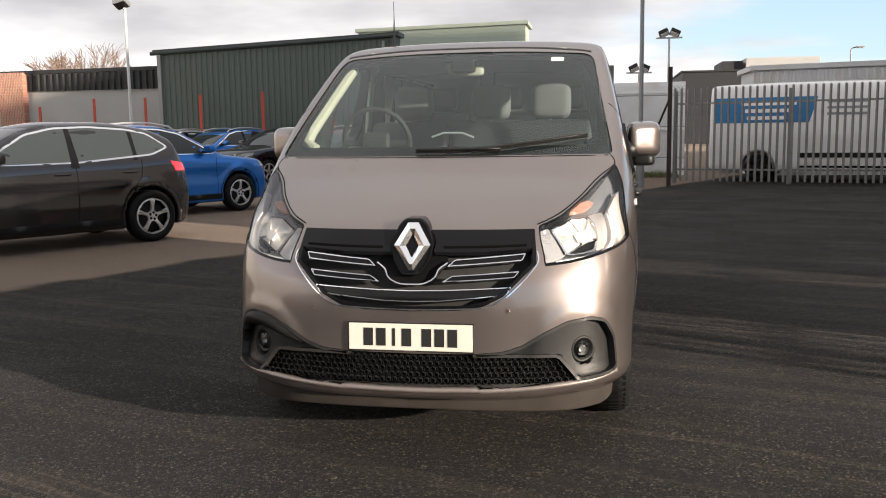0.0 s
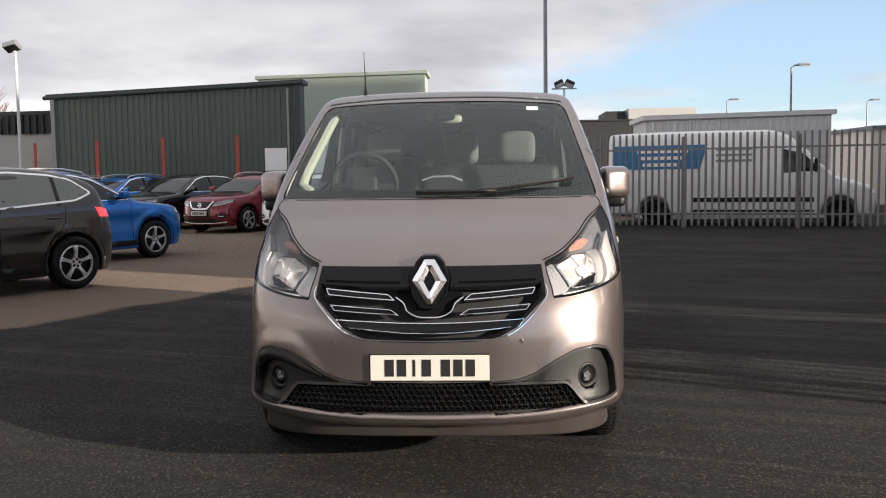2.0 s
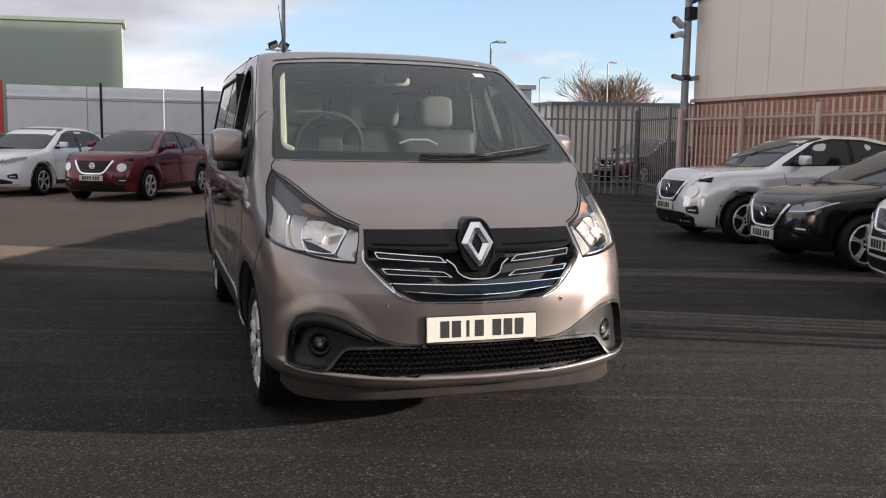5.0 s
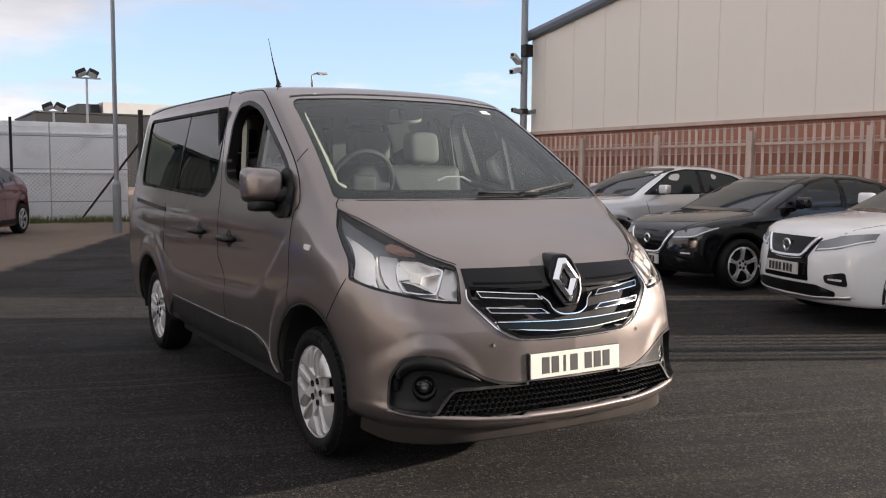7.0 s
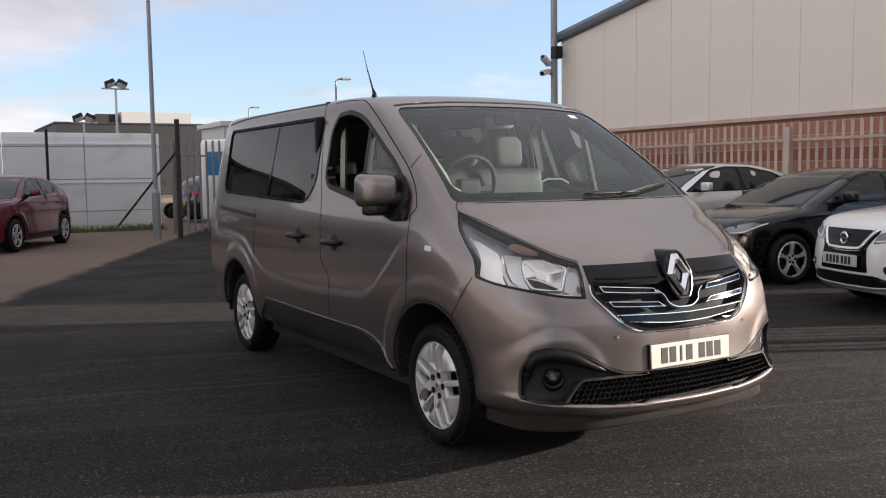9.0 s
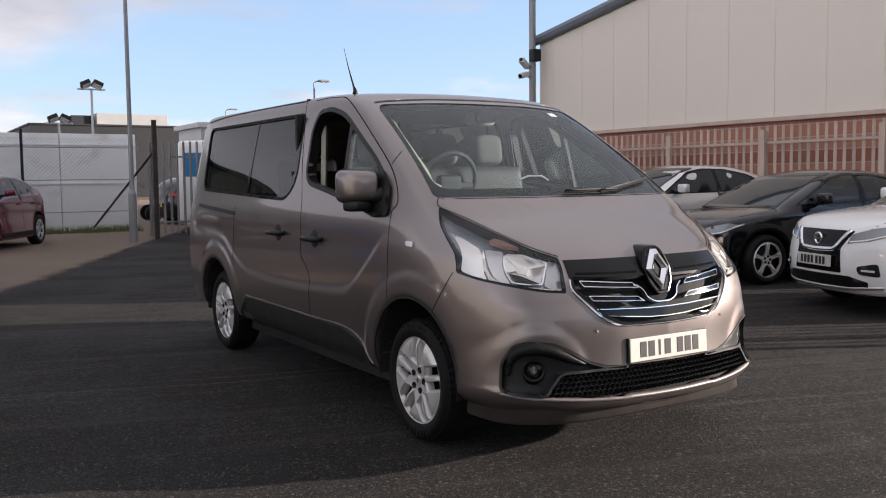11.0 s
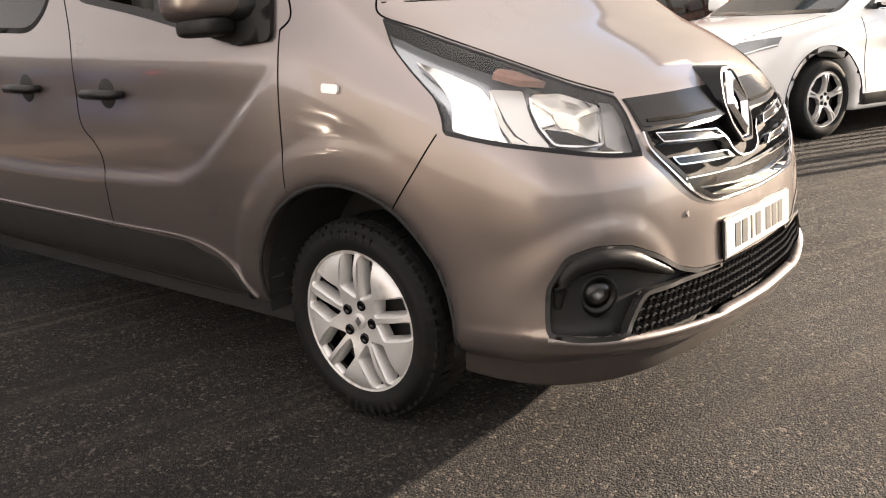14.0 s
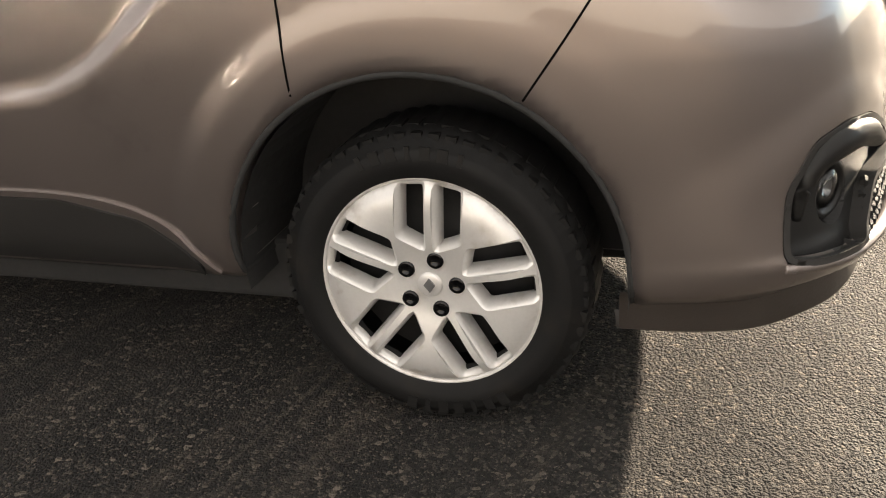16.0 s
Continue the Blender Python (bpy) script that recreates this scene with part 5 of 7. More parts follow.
for s in (1, -1):
    for loop in ([(-0.469, 0.880), (-0.183, 0.858), (-0.150, 0.831), (-0.455, 0.852)], [(-0.446, 0.812), (-0.172, 0.795), (-0.130, 0.769), (-0.425, 0.786)]):
        loop = [(s * a, b) for a, b in rounded(loop, 0.006, 2)]
        V("slat", M["gloss_black"], grille, FRONT, loop, lift=-0.006, thick=0.02, cell=0.05)
        V("chrome_outline", M["chrome"], grille, FRONT, loop, [inset(loop, 0.0034)], lift=0.003, thick=0.02, cell=0.05)
    part("chrome_rim", ribbon(van_tree, FRONT, [(s * a, b) for a, b in ((-0.512, 0.885), (-0.518, 0.845), (-0.478, 0.790), (-0.392, 0.708), (-0.31, 0.671), (-0.188, 0.662), (0.0, 0.658))], 0.0055, 0.008, 0.012), M["chrome"], grille)
    part("chrome_rim", ribbon(van_tree, FRONT, [(s * a, b) for a, b in ((-0.150, 0.850), (-0.115, 0.824), (-0.097, 0.789), (-0.052, 0.765), (0.0, 0.762))], 0.0055, -0.012, 0.03), M["chrome"], grille)
low = [(-0.415, 0.750), (-0.136, 0.739), (0.0, 0.737), (0.136, 0.739), (0.415, 0.750), (0.395, 0.716), (0.114, 0.692), (0.0, 0.690), (-0.114, 0.692), (-0.395, 0.716)]
V("slat", M["gloss_black"], grille, FRONT, low, lift=-0.006, thick=0.02, cell=0.05)
V("chrome_outline", M["chrome"], grille, FRONT, low, [inset(low, 0.0036)], lift=0.003, thick=0.02, cell=0.05)
V("shield_pocket", M["shield_black"], grille, FRONT, rounded([(-0.150, 0.862), (-0.118, 0.824), (-0.100, 0.790), (-0.054, 0.766), (0.0, 0.763), (0.054, 0.766), (0.100, 0.790), (0.118, 0.824), (0.150, 0.862), (0.14, 0.90), (-0.14, 0.90)], 0.01, 2), lift=-0.036, thick=0.02, cell=0.03)
# badge on its black shield: a plain diamond
lean_y = lambda z: 0.136 + (z - 0.914) * 0.36


def badge_shield():
    """A flat-faced block with a rounded edge that stands upright through the grille and the bonnet's tip."""
    n = len(SHIELD)
    vs = [(a * k, lean_y(0.912 + (b - 0.912) * k) + d, 0.912 + (b - 0.912) * k) for k, d in ((0.0, 0.002), (0.86, 0.002), (0.90, -0.005), (0.97, -0.004), (1.0, 0.004), (1.0, 0.10)) for a, b in SHIELD]
    return vs, [(r * n + i, r * n + (i + 1) % n, r * n + n + (i + 1) % n, r * n + n + i) for r in range(5) for i in range(n)]


badge = part("badge_shield", badge_shield(), M["satin_black"], grille, "black shield behind the badge")


def diamond():
    cz = 0.914
    out = [(-0.022, 0.094), (0.022, 0.094), (0.077, 0.002), (0.009, -0.098), (-0.009, -0.098), (-0.077, 0.002)]
    inn = [(-0.002, 0.046), (0.002, 0.046), (0.027, 0.0), (0.002, -0.046), (-0.002, -0.046), (-0.027, 0.0)]
    mid = [((a + c) / 2, (b + d) / 2) for (a, b), (c, d) in zip(out, inn)]
    vs = [(a, lean_y(cz + b) + off, cz + b) for loop, off in ((out, 0.002), (out, -0.006), (mid, -0.018), (inn, -0.004)) for a, b in loop]
    return vs, [(r * 6 + (i + 1) % 6, r * 6 + i, r * 6 + 6 + i, r * 6 + 6 + (i + 1) % 6) for r in range(3) for i in range(6)]


part("badge", diamond(), M["chrome"], badge, "chrome diamond badge")
# lower intake and fog lamp surrounds
INTAKE = rounded([(-0.610, 0.468), (0.610, 0.468), (0.690, 0.356), (0.585, 0.350), (0.30, 0.339), (0.0, 0.335), (-0.30, 0.339), (-0.585, 0.350), (-0.690, 0.356)], 0.012, 2)
TRIM = rounded([(-0.845, 0.378), (-0.832, 0.52), (-0.797, 0.597), (-0.735, 0.617), (-0.640, 0.604), (-0.545, 0.560), (-0.462, 0.510), (-0.385, 0.485), (-0.26, 0.476), (-0.26, 0.464), (-0.602, 0.458), (-0.685, 0.358), (-0.79, 0.364)], 0.022, 3)
fog_z = 0.474
for s in (1, -1):
    view = OBL if s == 1 else OBL_L
    # the outline lies on the front, so it is carried over to the slanted view
    outer = [(s * a, b) for a, b in seen(OBL, [drop(van_tree, FRONT, a, b)[0] for a, b in resample(TRIM, 0.03)])]
    fog_u = s * seen(OBL, [drop(van_tree, FRONT, -0.722, fog_z)[0]])[0][0]
    ring_at = lambda r: [(fog_u + r * math.cos(2 * math.pi * k / 28), fog_z + r * math.sin(2 * math.pi * k / 28)) for k in range(28)]
    trim = V("lamp_surround", M["black_plastic"], van, view, outer, [ring_at(0.060)], lift=-0.030, thick=0.03, cell=0.025, label="black plastic fog lamp surround")[0]
    V("surround_lip", M["bezel"], trim, view, outer, [inset(outer, 0.012)], lift=0.003, thick=0.045, cell=0.02)
    # a rounded hood that overhangs the lamp and runs out towards the plate
    hood = []
    for q in smooth_line([(-0.818, 0.455), (-0.806, 0.520), (-0.775, 0.566), (-0.715, 0.580), (-0.640, 0.566), (-0.560, 0.530), (-0.480, 0.497)], 5):
        p, n = drop(van_tree, FRONT, q.x, q.y)
        hood.append((Vector((s * -p.x if s < 0 else p.x, p.y, p.z)), Vector((s * -n.x if s < 0 else n.x, n.y, n.z))))
    sizes = curve((0.0, 0.008), (0.2, 0.022), (0.45, 0.031), (0.65, 0.029), (0.85, 0.018), (1.0, 0.006))
    part("brow", tube([p - n * 0.010 for p, n in hood], 0, 14, True, [float(sizes(i / (len(hood) - 1))) for i in range(len(hood))]), M["bezel"], trim, smooth=True)
    V("lamp_pocket", M["dark_inside"], trim, view, ring_at(0.075), lift=-0.075, thick=0.004, cell=0.03)
    c, n = drop(van_tree, view, fog_u, fog_z)
    fog = part("fog_lamp", lathe([(-0.012, 0.0), (-0.008, 0.03), (-0.002, 0.040), (0.004, 0.046), (0.006, 0.052), (0.002, 0.057), (-0.04, 0.060)], 28), M["black_plastic"], van, "round fog lamp in a black surround", True, at=pose(c.x, c.y, c.z, 0, 0, math.degrees(math.atan2(n.y, n.x))) @ pose(-0.040, 0, 0))
    part("lens", lathe([(0.012, 0.0), (0.010, 0.02), (0.004, 0.036), (-0.004, 0.04)], 20), M["lamp_glass"], fog, smooth=True)
    part("reflector", lathe([(-0.010, 0.0), (-0.006, 0.010), (0.000, 0.018)], 20), M["lamp_smoke"], fog, smooth=True)
intake = V("intake", M["dark_inside"], van, FRONT, inset(INTAKE, -0.012), lift=-0.050, thick=0.01, cell=0.05, label="black lower intake with honeycomb mesh")[0]


def honeycomb():
    vs, fs = [], []
    r, px, pz = 0.0155, 0.027, 0.0225
    for row in range(6):
        z = 0.343 + row * pz
        for i in range(-27, 28):
            x = i * px + (px / 2 if row % 2 else 0)
            if not inside(inset(INTAKE, 0.008), [x], [z])[0]:
                continue
            p, n = drop(van_tree, FRONT, x, z)
            o = len(vs)
            for rr, up in ((r, -0.016), (r * 0.72, -0.010), (r * 0.66, -0.024)):
                for k in range(6):
                    t = math.pi / 6 + k * math.pi / 3
                    vs.append((x + rr * math.cos(t), p.y - up, z + rr * 0.9 * math.sin(t)))
            for k in range(6):
                k2 = (k + 1) % 6
                fs += [(o + k, o + k2, o + 6 + k2, o + 6 + k), (o + 6 + k, o + 6 + k2, o + 12 + k2, o + 12 + k)]
    return vs, fs


tagged(part("honeycomb", honeycomb(), M["black_plastic"], intake), kind="stuff")
# body-coloured ledge under the intake
part("bumper_ledge", ribbon(van_tree, FRONT, [(-0.845, 0.372), (-0.79, 0.359), (-0.70, 0.349), (-0.585, 0.341), (-0.30, 0.330), (0.0, 0.326), (0.30, 0.330), (0.585, 0.341), (0.70, 0.349), (0.79, 0.359), (0.845, 0.372)], 0.016, 0.002, 0.03, n=14), M["ledge_paint"], van, smooth=True)
# dam under the bumper, parking sensors
def air_dam():
    """A plastic strip under the bumper, set back from it, that runs round to the wheel arches."""
    plan = [(0.0, 0.082), (0.25, 0.088), (0.48, 0.122), (0.62, 0.170), (0.71, 0.235), (0.785, 0.33), (0.818, 0.45), (0.826, 0.585)]
    run = smooth_line([(-a, b) for a, b in reversed(plan[1:])] + plan, 6)
    vs, fs = [], []
    for q in run:
        k = min(1.0, abs(q.x) / 0.8)
        top, low = 0.272 + 0.03 * k, 0.224 - 0.018 * k**2
        d = Vector((q.x * 0.55, q.y - 0.75)).normalized()
        for off, z in ((0.012, top), (0.0, top - 0.015), (0.004, low + 0.014), (-0.008, low + 0.004), (-0.022, low), (-0.04, low + 0.03)):
            vs.append((q.x + d.x * off, q.y + d.y * off, z))
    for i in range(len(run) - 1):
        for k in range(5):
            o = i * 6 + k
            fs.append((o, o + 6, o + 7, o + 1))
    return vs, fs


part("air_dam", air_dam(), M["dam_plastic"], van, "dusty dark plastic strip under the bumper", smooth=True)
for x in (-0.42, 0.40):
    p, n = drop(van_tree, FRONT, x, 0.652)
    part("parking_sensor", lathe([(0.0, 0.0), (0.001, 0.009), (-0.004, 0.010)], 14), M["van_paint"], van, at=pose(p.x, p.y - 0.002, p.z, 0, 0, -90))

# number plate: its letters as plain bars
plate = part("number_plate", box(0, 0, 0, 0.52, 0.008, 0.111, 0.003), M["plate_white"], van, "white number plate with seven dark bars", at=pose(0.001, 0.050, 0.5435, -3))
part("plate_border", box(0, 0.004, 0, 0.532, 0.006, 0.123, 0.003), M["black_ink"], plate)
for i in range(7):
    x = -0.176 + i * 0.054 + (0.030 if i > 3 else 0)
    part("bar", box(x, -0.0045, 0, 0.012 if i == 2 else 0.040, 0.003, 0.074), M["black_ink"], plate)

# side indicators, handles, filler
for s, view in ((1, RIGHT), (-1, LEFT)):
    V("side_repeater", M["lamp_white"], van, view, rounded([(0.915, 1.018), (0.978, 1.022), (0.978, 1.048), (0.915, 1.044)], 0.01, 3), lift=0.008, thick=0.02, cell=0.02)
    for y, z in ((2.12, 1.0), (2.72, 1.012)):
        p, n = drop(van_tree, view, y, z)
        cup = part("handle_cup", lathe([(0.002, 0.0), (0.004, 0.05), (-0.002, 0.06)], 24), M["dark_inside"], van, smooth=True, at=pose(p.x, y, z, 0, 0, 180 if s == 1 else 0))
        part("door_handle", tube([(-s * 0.005, y - 0.115, z), (-s * 0.042, y - 0.095, z), (-s * 0.05, y, z + 0.002), (-s * 0.042, y + 0.095, z), (-s * 0.005, y + 0.115, z)], 0, 10, True, [0.014, 0.018, 0.019, 0.018, 0.014]), M["black_plastic"], van, "black door handle", True, at=pose(p.x, 0, 0))

# door mirrors
def mirror_shell(x, y, z, sx, sy, sz, taper, sweep=0.0):
    """A rounded housing, fuller at its outer and upper side, that narrows to the front."""
    vs, fs = [], []
    nu, nv = 20, 28
    for i in range(nu + 1):
        t = -math.pi / 2 + math.pi * i / nu
        for k in range(nv):
            q = 2 * math.pi * k / nv
            e = lambda w, p: math.copysign(abs(w) ** p, w)
            a, b, c = e(math.cos(t), 0.42) * e(math.cos(q), 0.45), e(math.sin(t), 0.5), e(math.cos(t), 0.42) * e(math.sin(q), 0.45)
            sh = 1 - taper * (0.5 - 0.5 * b)
            vs.append((x + a * sx / 2 * sh, y + b * sy / 2 + sweep * a * math.copysign(sx / 2, x) * (0.5 - 0.5 * b), z + c * sz / 2 * sh))
    for i in range(nu):
        for k in range(nv):
            k2 = (k + 1) % nv
            fs.append((i * nv + k, i * nv + k2, (i + 1) * nv + k2, (i + 1) * nv + k))
    return vs, fs


for s in (1, -1):
    mir = part("door_mirror", mirror_shell(-s * 0.990, 1.435, 1.328, 0.19, 0.22, 0.200, 0.16, 0.5), M["van_paint"], van, "body-coloured door mirror on a black arm", True)
    part("mirror_base", mirror_shell(-s * 0.980, 1.425, 1.222, 0.15, 0.17, 0.075, 0.2), M["black_plastic"], mir, smooth=True)
    part("mirror_glass", box(-s * 0.990, 1.541, 1.330, 0.125, 0.008, 0.105, 0.002), M["chrome"], mir)
    foot = rounded([(1.185, 1.17), (1.36, 1.155), (1.43, 1.20), (1.40, 1.40), (1.33, 1.42), (1.20, 1.315)], 0.03)
    V("mirror_foot", M["black_plastic"], mir, RIGHT if s == 1 else LEFT, foot, lift=0.014, thick=0.03, cell=0.04)
    part("mirror_arm", tube([(-s * 0.87, 1.29, 1.275), (-s * 0.92, 1.34, 1.275), (-s * 0.97, 1.40, 1.285)], 0, 12, True, [0.055, 0.045, 0.04]), M["black_plastic"], mir, smooth=True)

# wipers and aerial
def wiper(x0, x1, z0, z1, label=""):
    p = [drop(van_tree, FRONT, x0 + (x1 - x0) * k / 6, z0 + (z1 - z0) * k / 6) for k in range(7)]
    pts = [q + n * 0.02 for q, n in p]
    w = part("wiper", tube(pts, 0.0065, 8), M["black_plastic"], van, label, True)
    part("blade", tube([q + n * 0.006 for q, n in p], 0.005, 6), M["rubber"], w)


wiper(0.16, 0.70, 1.278, 1.345, "black windscreen wiper")
wiper(-0.10, 0.30, 1.280, 1.284, "black windscreen wiper")
pa = drop(van_tree, TOP, -0.563, 2.28)[0]
part("aerial", tube([pa + Vector((0, 0, -0.005)), pa + Vector((0, 0, 0.02)), pa + Vector((-0.003, 0.02, 0.06)), pa + Vector((-0.012, 0.07, 0.18)), pa + Vector((-0.022, 0.11, 0.31))], 0, 8, True, [0.024, 0.014, 0.006, 0.0035, 0.002]), M["black_plastic"], van, "thin black roof aerial", True)


# ---- wheels ----
def slot(angle, side, r0, r1, a0, a1):
    """A window beside a spoke axis, from radius r0 to r1 and a0 to a1 to one side."""
    c, s_ = math.cos(angle), math.sin(angle)
    pts = [(r0, side * a0), (r1 - 0.004, side * a0), (r1 - 0.012, side * a1), (r0 + 0.026, side * a1)]
    return rounded([(c * a - s_ * b, s_ * a + c * b) for a, b in pts], 0.007, 2)


def wheel_meshes(R, width, rim, spoke_angle=85.0, inner=0.105, a0=0.011, a1=0.047, pairs=5, nut_r=0.062, cell=0.02, deep=False, spokes=False):
    """Meshes of a wheel about the x axis, its face towards -x: tyre, cover, hub cap, nut, dark drum."""
    w = width / 2
    prof = [(w * 0.75, rim - 0.02), (w * 0.9, rim), (w, rim + 0.03), (w * 1.02, (rim + R) / 2), (w * 0.97, R - 0.03), (w * 0.84, R - 0.013), (w * 0.62, R), (-w * 0.62, R), (-w * 0.84, R - 0.013), (-w * 0.95, R - 0.034), (-w * 1.03, (rim + R) / 2 + 0.01), (-w * 1.0, rim + 0.028), (-w * 0.98, rim + 0.024), (-w * 0.93, rim + 0.004), (-w * 0.85, rim - 0.002), (-w * 0.6, rim - 0.02)]
    tyre = lathe([(a, r) for a, r in prof], 72)
    # tread: the shoulder rings step in and out round the tyre
    tv, tf = tyre
    sides = 144
    tv, tf = lathe(prof, sides)
    for i in (5, 6, 7, 8):
        for k in range(sides):
            if k % 3 == 0:
                x, y, z = tv[i * sides + k]
                q = 1 - (0.007 if i in (5, 8) else 0.005) / R
                tv[i * sides + k] = (x, y * q, z * q)
    tyre = (tv, tf)
    outer = [(rim * math.cos(2 * math.pi * k / 64), rim * math.sin(2 * math.pi * k / 64)) for k in range(64)]
    holes = []
    for i in range(pairs):
        a = radians(spoke_angle + 360.0 / pairs * i)
        holes += [slot(a, 1, inner, rim - 0.006, a0, a1), slot(a, -1, inner, rim - 0.006, a0, a1)]
    if spokes:
        holes = []
        for i in range(pairs):
            a, b = radians(spoke_angle + 360.0 / pairs * i), radians(spoke_angle + 360.0 / pairs * (i + 1))
            left = [(math.cos(a) * r_ - math.sin(a) * q_, math.sin(a) * r_ + math.cos(a) * q_) for r_, q_ in ((inner, 0.020), (rim * 0.6, 0.017), (rim - 0.016, 0.030))]
            right = [(math.cos(b) * r_ + math.sin(b) * q_, math.sin(b) * r_ - math.cos(b) * q_) for r_, q_ in ((rim - 0.016, 0.030), (rim * 0.6, 0.017), (inner, 0.020))]
            c_ = (a + b) / 2
            holes.append(rounded(left + [((rim - 0.012) * math.cos(c_), (rim - 0.012) * math.sin(c_))] + right, 0.010, 2))
            holes.append(slot(a, 1, rim * 0.55, rim - 0.016, -0.0045, 0.0045))
    v2, f = fill(outer, [inset(h_, -0.002 if spokes else -0.006) for h_ in holes], cell)
    dome = curve((0.0, 0.0), (0.05, 0.002), (0.10, -0.010), (rim * 0.75, -0.020), (rim * 0.93, -0.012), (rim, 0.004))
    x0 = -w * 0.86

    def place(q, back):
        r = math.hypot(q[0], q[1])
        return (x0 + float(dome(r)) + back, -q[0], q[1])

    front = [place(q, 0.0) for q in v2]
    rear = [place(q, 0.030) for q in v2]
    a, b, c = (Vector(front[i]) for i in f[0])
    if (b - a).cross(c - a).x > 0:
        f = [tuple(reversed(t)) for t in f]
    cover = slab(front, [tuple(t) for t in f], rear)
    for h_ in holes:
        big = inset(h_, -0.002 if spokes else -0.006)
        m_ = len(h_)
        low_ = inset(h_, 0.0045) if deep else h_
        ring_v = [place(q, 0.0) for q in big] + [place(q, 0.007) for q in h_] + [place(q, 0.034) for q in low_] + [place(q, 0.044 if deep else 0.036) for q in low_]
        ring_f = [(o_ + i, o_ + (i + 1) % m_, o_ + m_ + (i + 1) % m_, o_ + m_ + i) for o_ in (0, m_, 2 * m_) for i in range(m_)]
        cover = join_bm([cover, (ring_v, ring_f)])
    lip = lathe([(x0 + 0.012, rim - 0.006), (x0 - 0.002, rim - 0.003), (x0 - 0.006, rim + 0.002), (x0 - 0.003, rim + 0.007), (x0 + 0.02, rim + 0.009)], 64)
    drum = lathe([(x0 + 0.075, 0.0), (x0 + 0.075, rim * 0.9), (w * 0.5, rim * 0.9), (w * 0.5, 0.0)], 32)
    cap = lathe([(x0 - 0.003, 0.0), (x0 - 0.004, 0.022), (x0 - 0.001, 0.026), (x0 + 0.01, 0.027)], 24)
    nut = lathe([(x0 - 0.001, 0.0), (x0 - 0.001, 0.008), (x0 - 0.003, 0.0095), (x0 - 0.004, 0.0165), (x0 + 0.002, 0.0175)], 16)
    # shoulder blocks of the tread, and raised marks on the side wall
    blocks, marks = [], []
    for i in range(58):
        turn_ = pose(0, 0, 0, 360.0 / 58 * i)
        blocks.append(box(-w * 0.74, 0, R - 0.0145, w * 0.22, 0.021, 0.013, 0, turn_))
        blocks.append(box(-w * 0.34, 0, R - 0.0055, w * 0.40, 0.024, 0.012, 0, turn_ @ pose(0, 0, 0, 3.1)))
    for i in range(14):
        a_ = (-24 + 7 * i if i < 7 else 150 + 7 * (i - 7))
        marks.append(box(-w * 1.015, 0, rim + 0.055, 0.004, 0.020 if i % 3 else 0.010, 0.026, 0, pose(0, 0, 0, a_)))
    return {"lip": mesh_of(*lip, True), "tread": mesh_of(*join_bm(blocks), False), "marks": mesh_of(*join_bm(marks), False), "tyre": mesh_of(*tyre, True), "cover": mesh_of(*cover, True), "drum": mesh_of(*drum, True), "cap": mesh_of(*cap, True), "nut": mesh_of(*nut, True), "nut_r": nut_r, "nut_a": spoke_angle - 11, "n": pairs}


def wheel(kit, parent, x, y, z, side, cover_mat):
    """Adds a wheel to a vehicle; side -1 faces -x."""
    turn = 0 if side < 0 else 180
    base = part("wheel", kit["drum"], M["dark_inside"], parent, at=pose(x, y, z, 0, 0, turn))
    t = part("tyre", kit["tyre"], M["rubber"], base)
    if kit is kit_van:
        tagged(part("tread", kit["tread"], M["rubber"], t), kind="stuff")
        tagged(part("raised_mark", kit["marks"], M["black_plastic"], t), kind="stuff")
    part("rim", kit["cover"], cover_mat, base)
    part("rim_lip", kit["lip"], cover_mat, base)
    cap_ = part("hub_cap", kit["cap"], cover_mat, base)
    if kit is kit_van:
        part("badge", prism([(0, 0.016), (0.012, 0), (0, -0.016), (-0.012, 0)], -0.0985, -0.09, "x"), M["cap_grey"], cap_)
    for i in range(5):
        a = radians(kit["nut_a"] + 72 * i)
        part("wheel_nut", kit["nut"], M["gloss_black"], base, at=pose(0, -kit["nut_r"] * math.cos(a), kit["nut_r"] * math.sin(a)))
    return base


kit_van = wheel_meshes(0.320, 0.215, 0.224, inner=0.078, a0=0.0125, a1=0.062, nut_r=0.056, deep=True)
for y in V_AXLES:
    for s in (-1, 1):
        wheel(kit_van, van, s * 0.80, y + 0.014, 0.320, s, M["alloy"])
        r0 = 0.395
        vs, fs = [], []
        for k in range(25):
            t = math.pi * (-0.05 + 1.10 * k / 24)
            for xx in (0.615, 0.91):
                vs.append((s * xx, y + 0.018 + r0 * math.cos(t), 0.35 + r0 * math.sin(t)))
        for k in range(24):
            fs.append((2 * k, 2 * k + 1, 2 * k + 3, 2 * k + 2))
        ring_ = [i for i in range(0, len(vs), 2)]
        fs.append(tuple(ring_))
        part("arch_liner", (vs, fs), M["dark_inside"], van)
for s, view in ((-1, RIGHT), (1, LEFT)):
    for y in V_AXLES:
        rolled = []
        for k in range(41):
            t_ = math.pi * (-0.04 + 1.08 * k / 40)
            c_, s_ = math.cos(t_), math.sin(t_)
            p, n = drop(van_tree, view, y + 0.018 + 0.408 * c_, 0.35 + 0.415 * s_)
            rolled.append((p.x - s * 0.006, y + 0.018 + 0.397 * c_, 0.35 + 0.405 * s_))
        part("arch_edge", tube(rolled, 0.007, 8), M["dark_inside"], van, smooth=True)
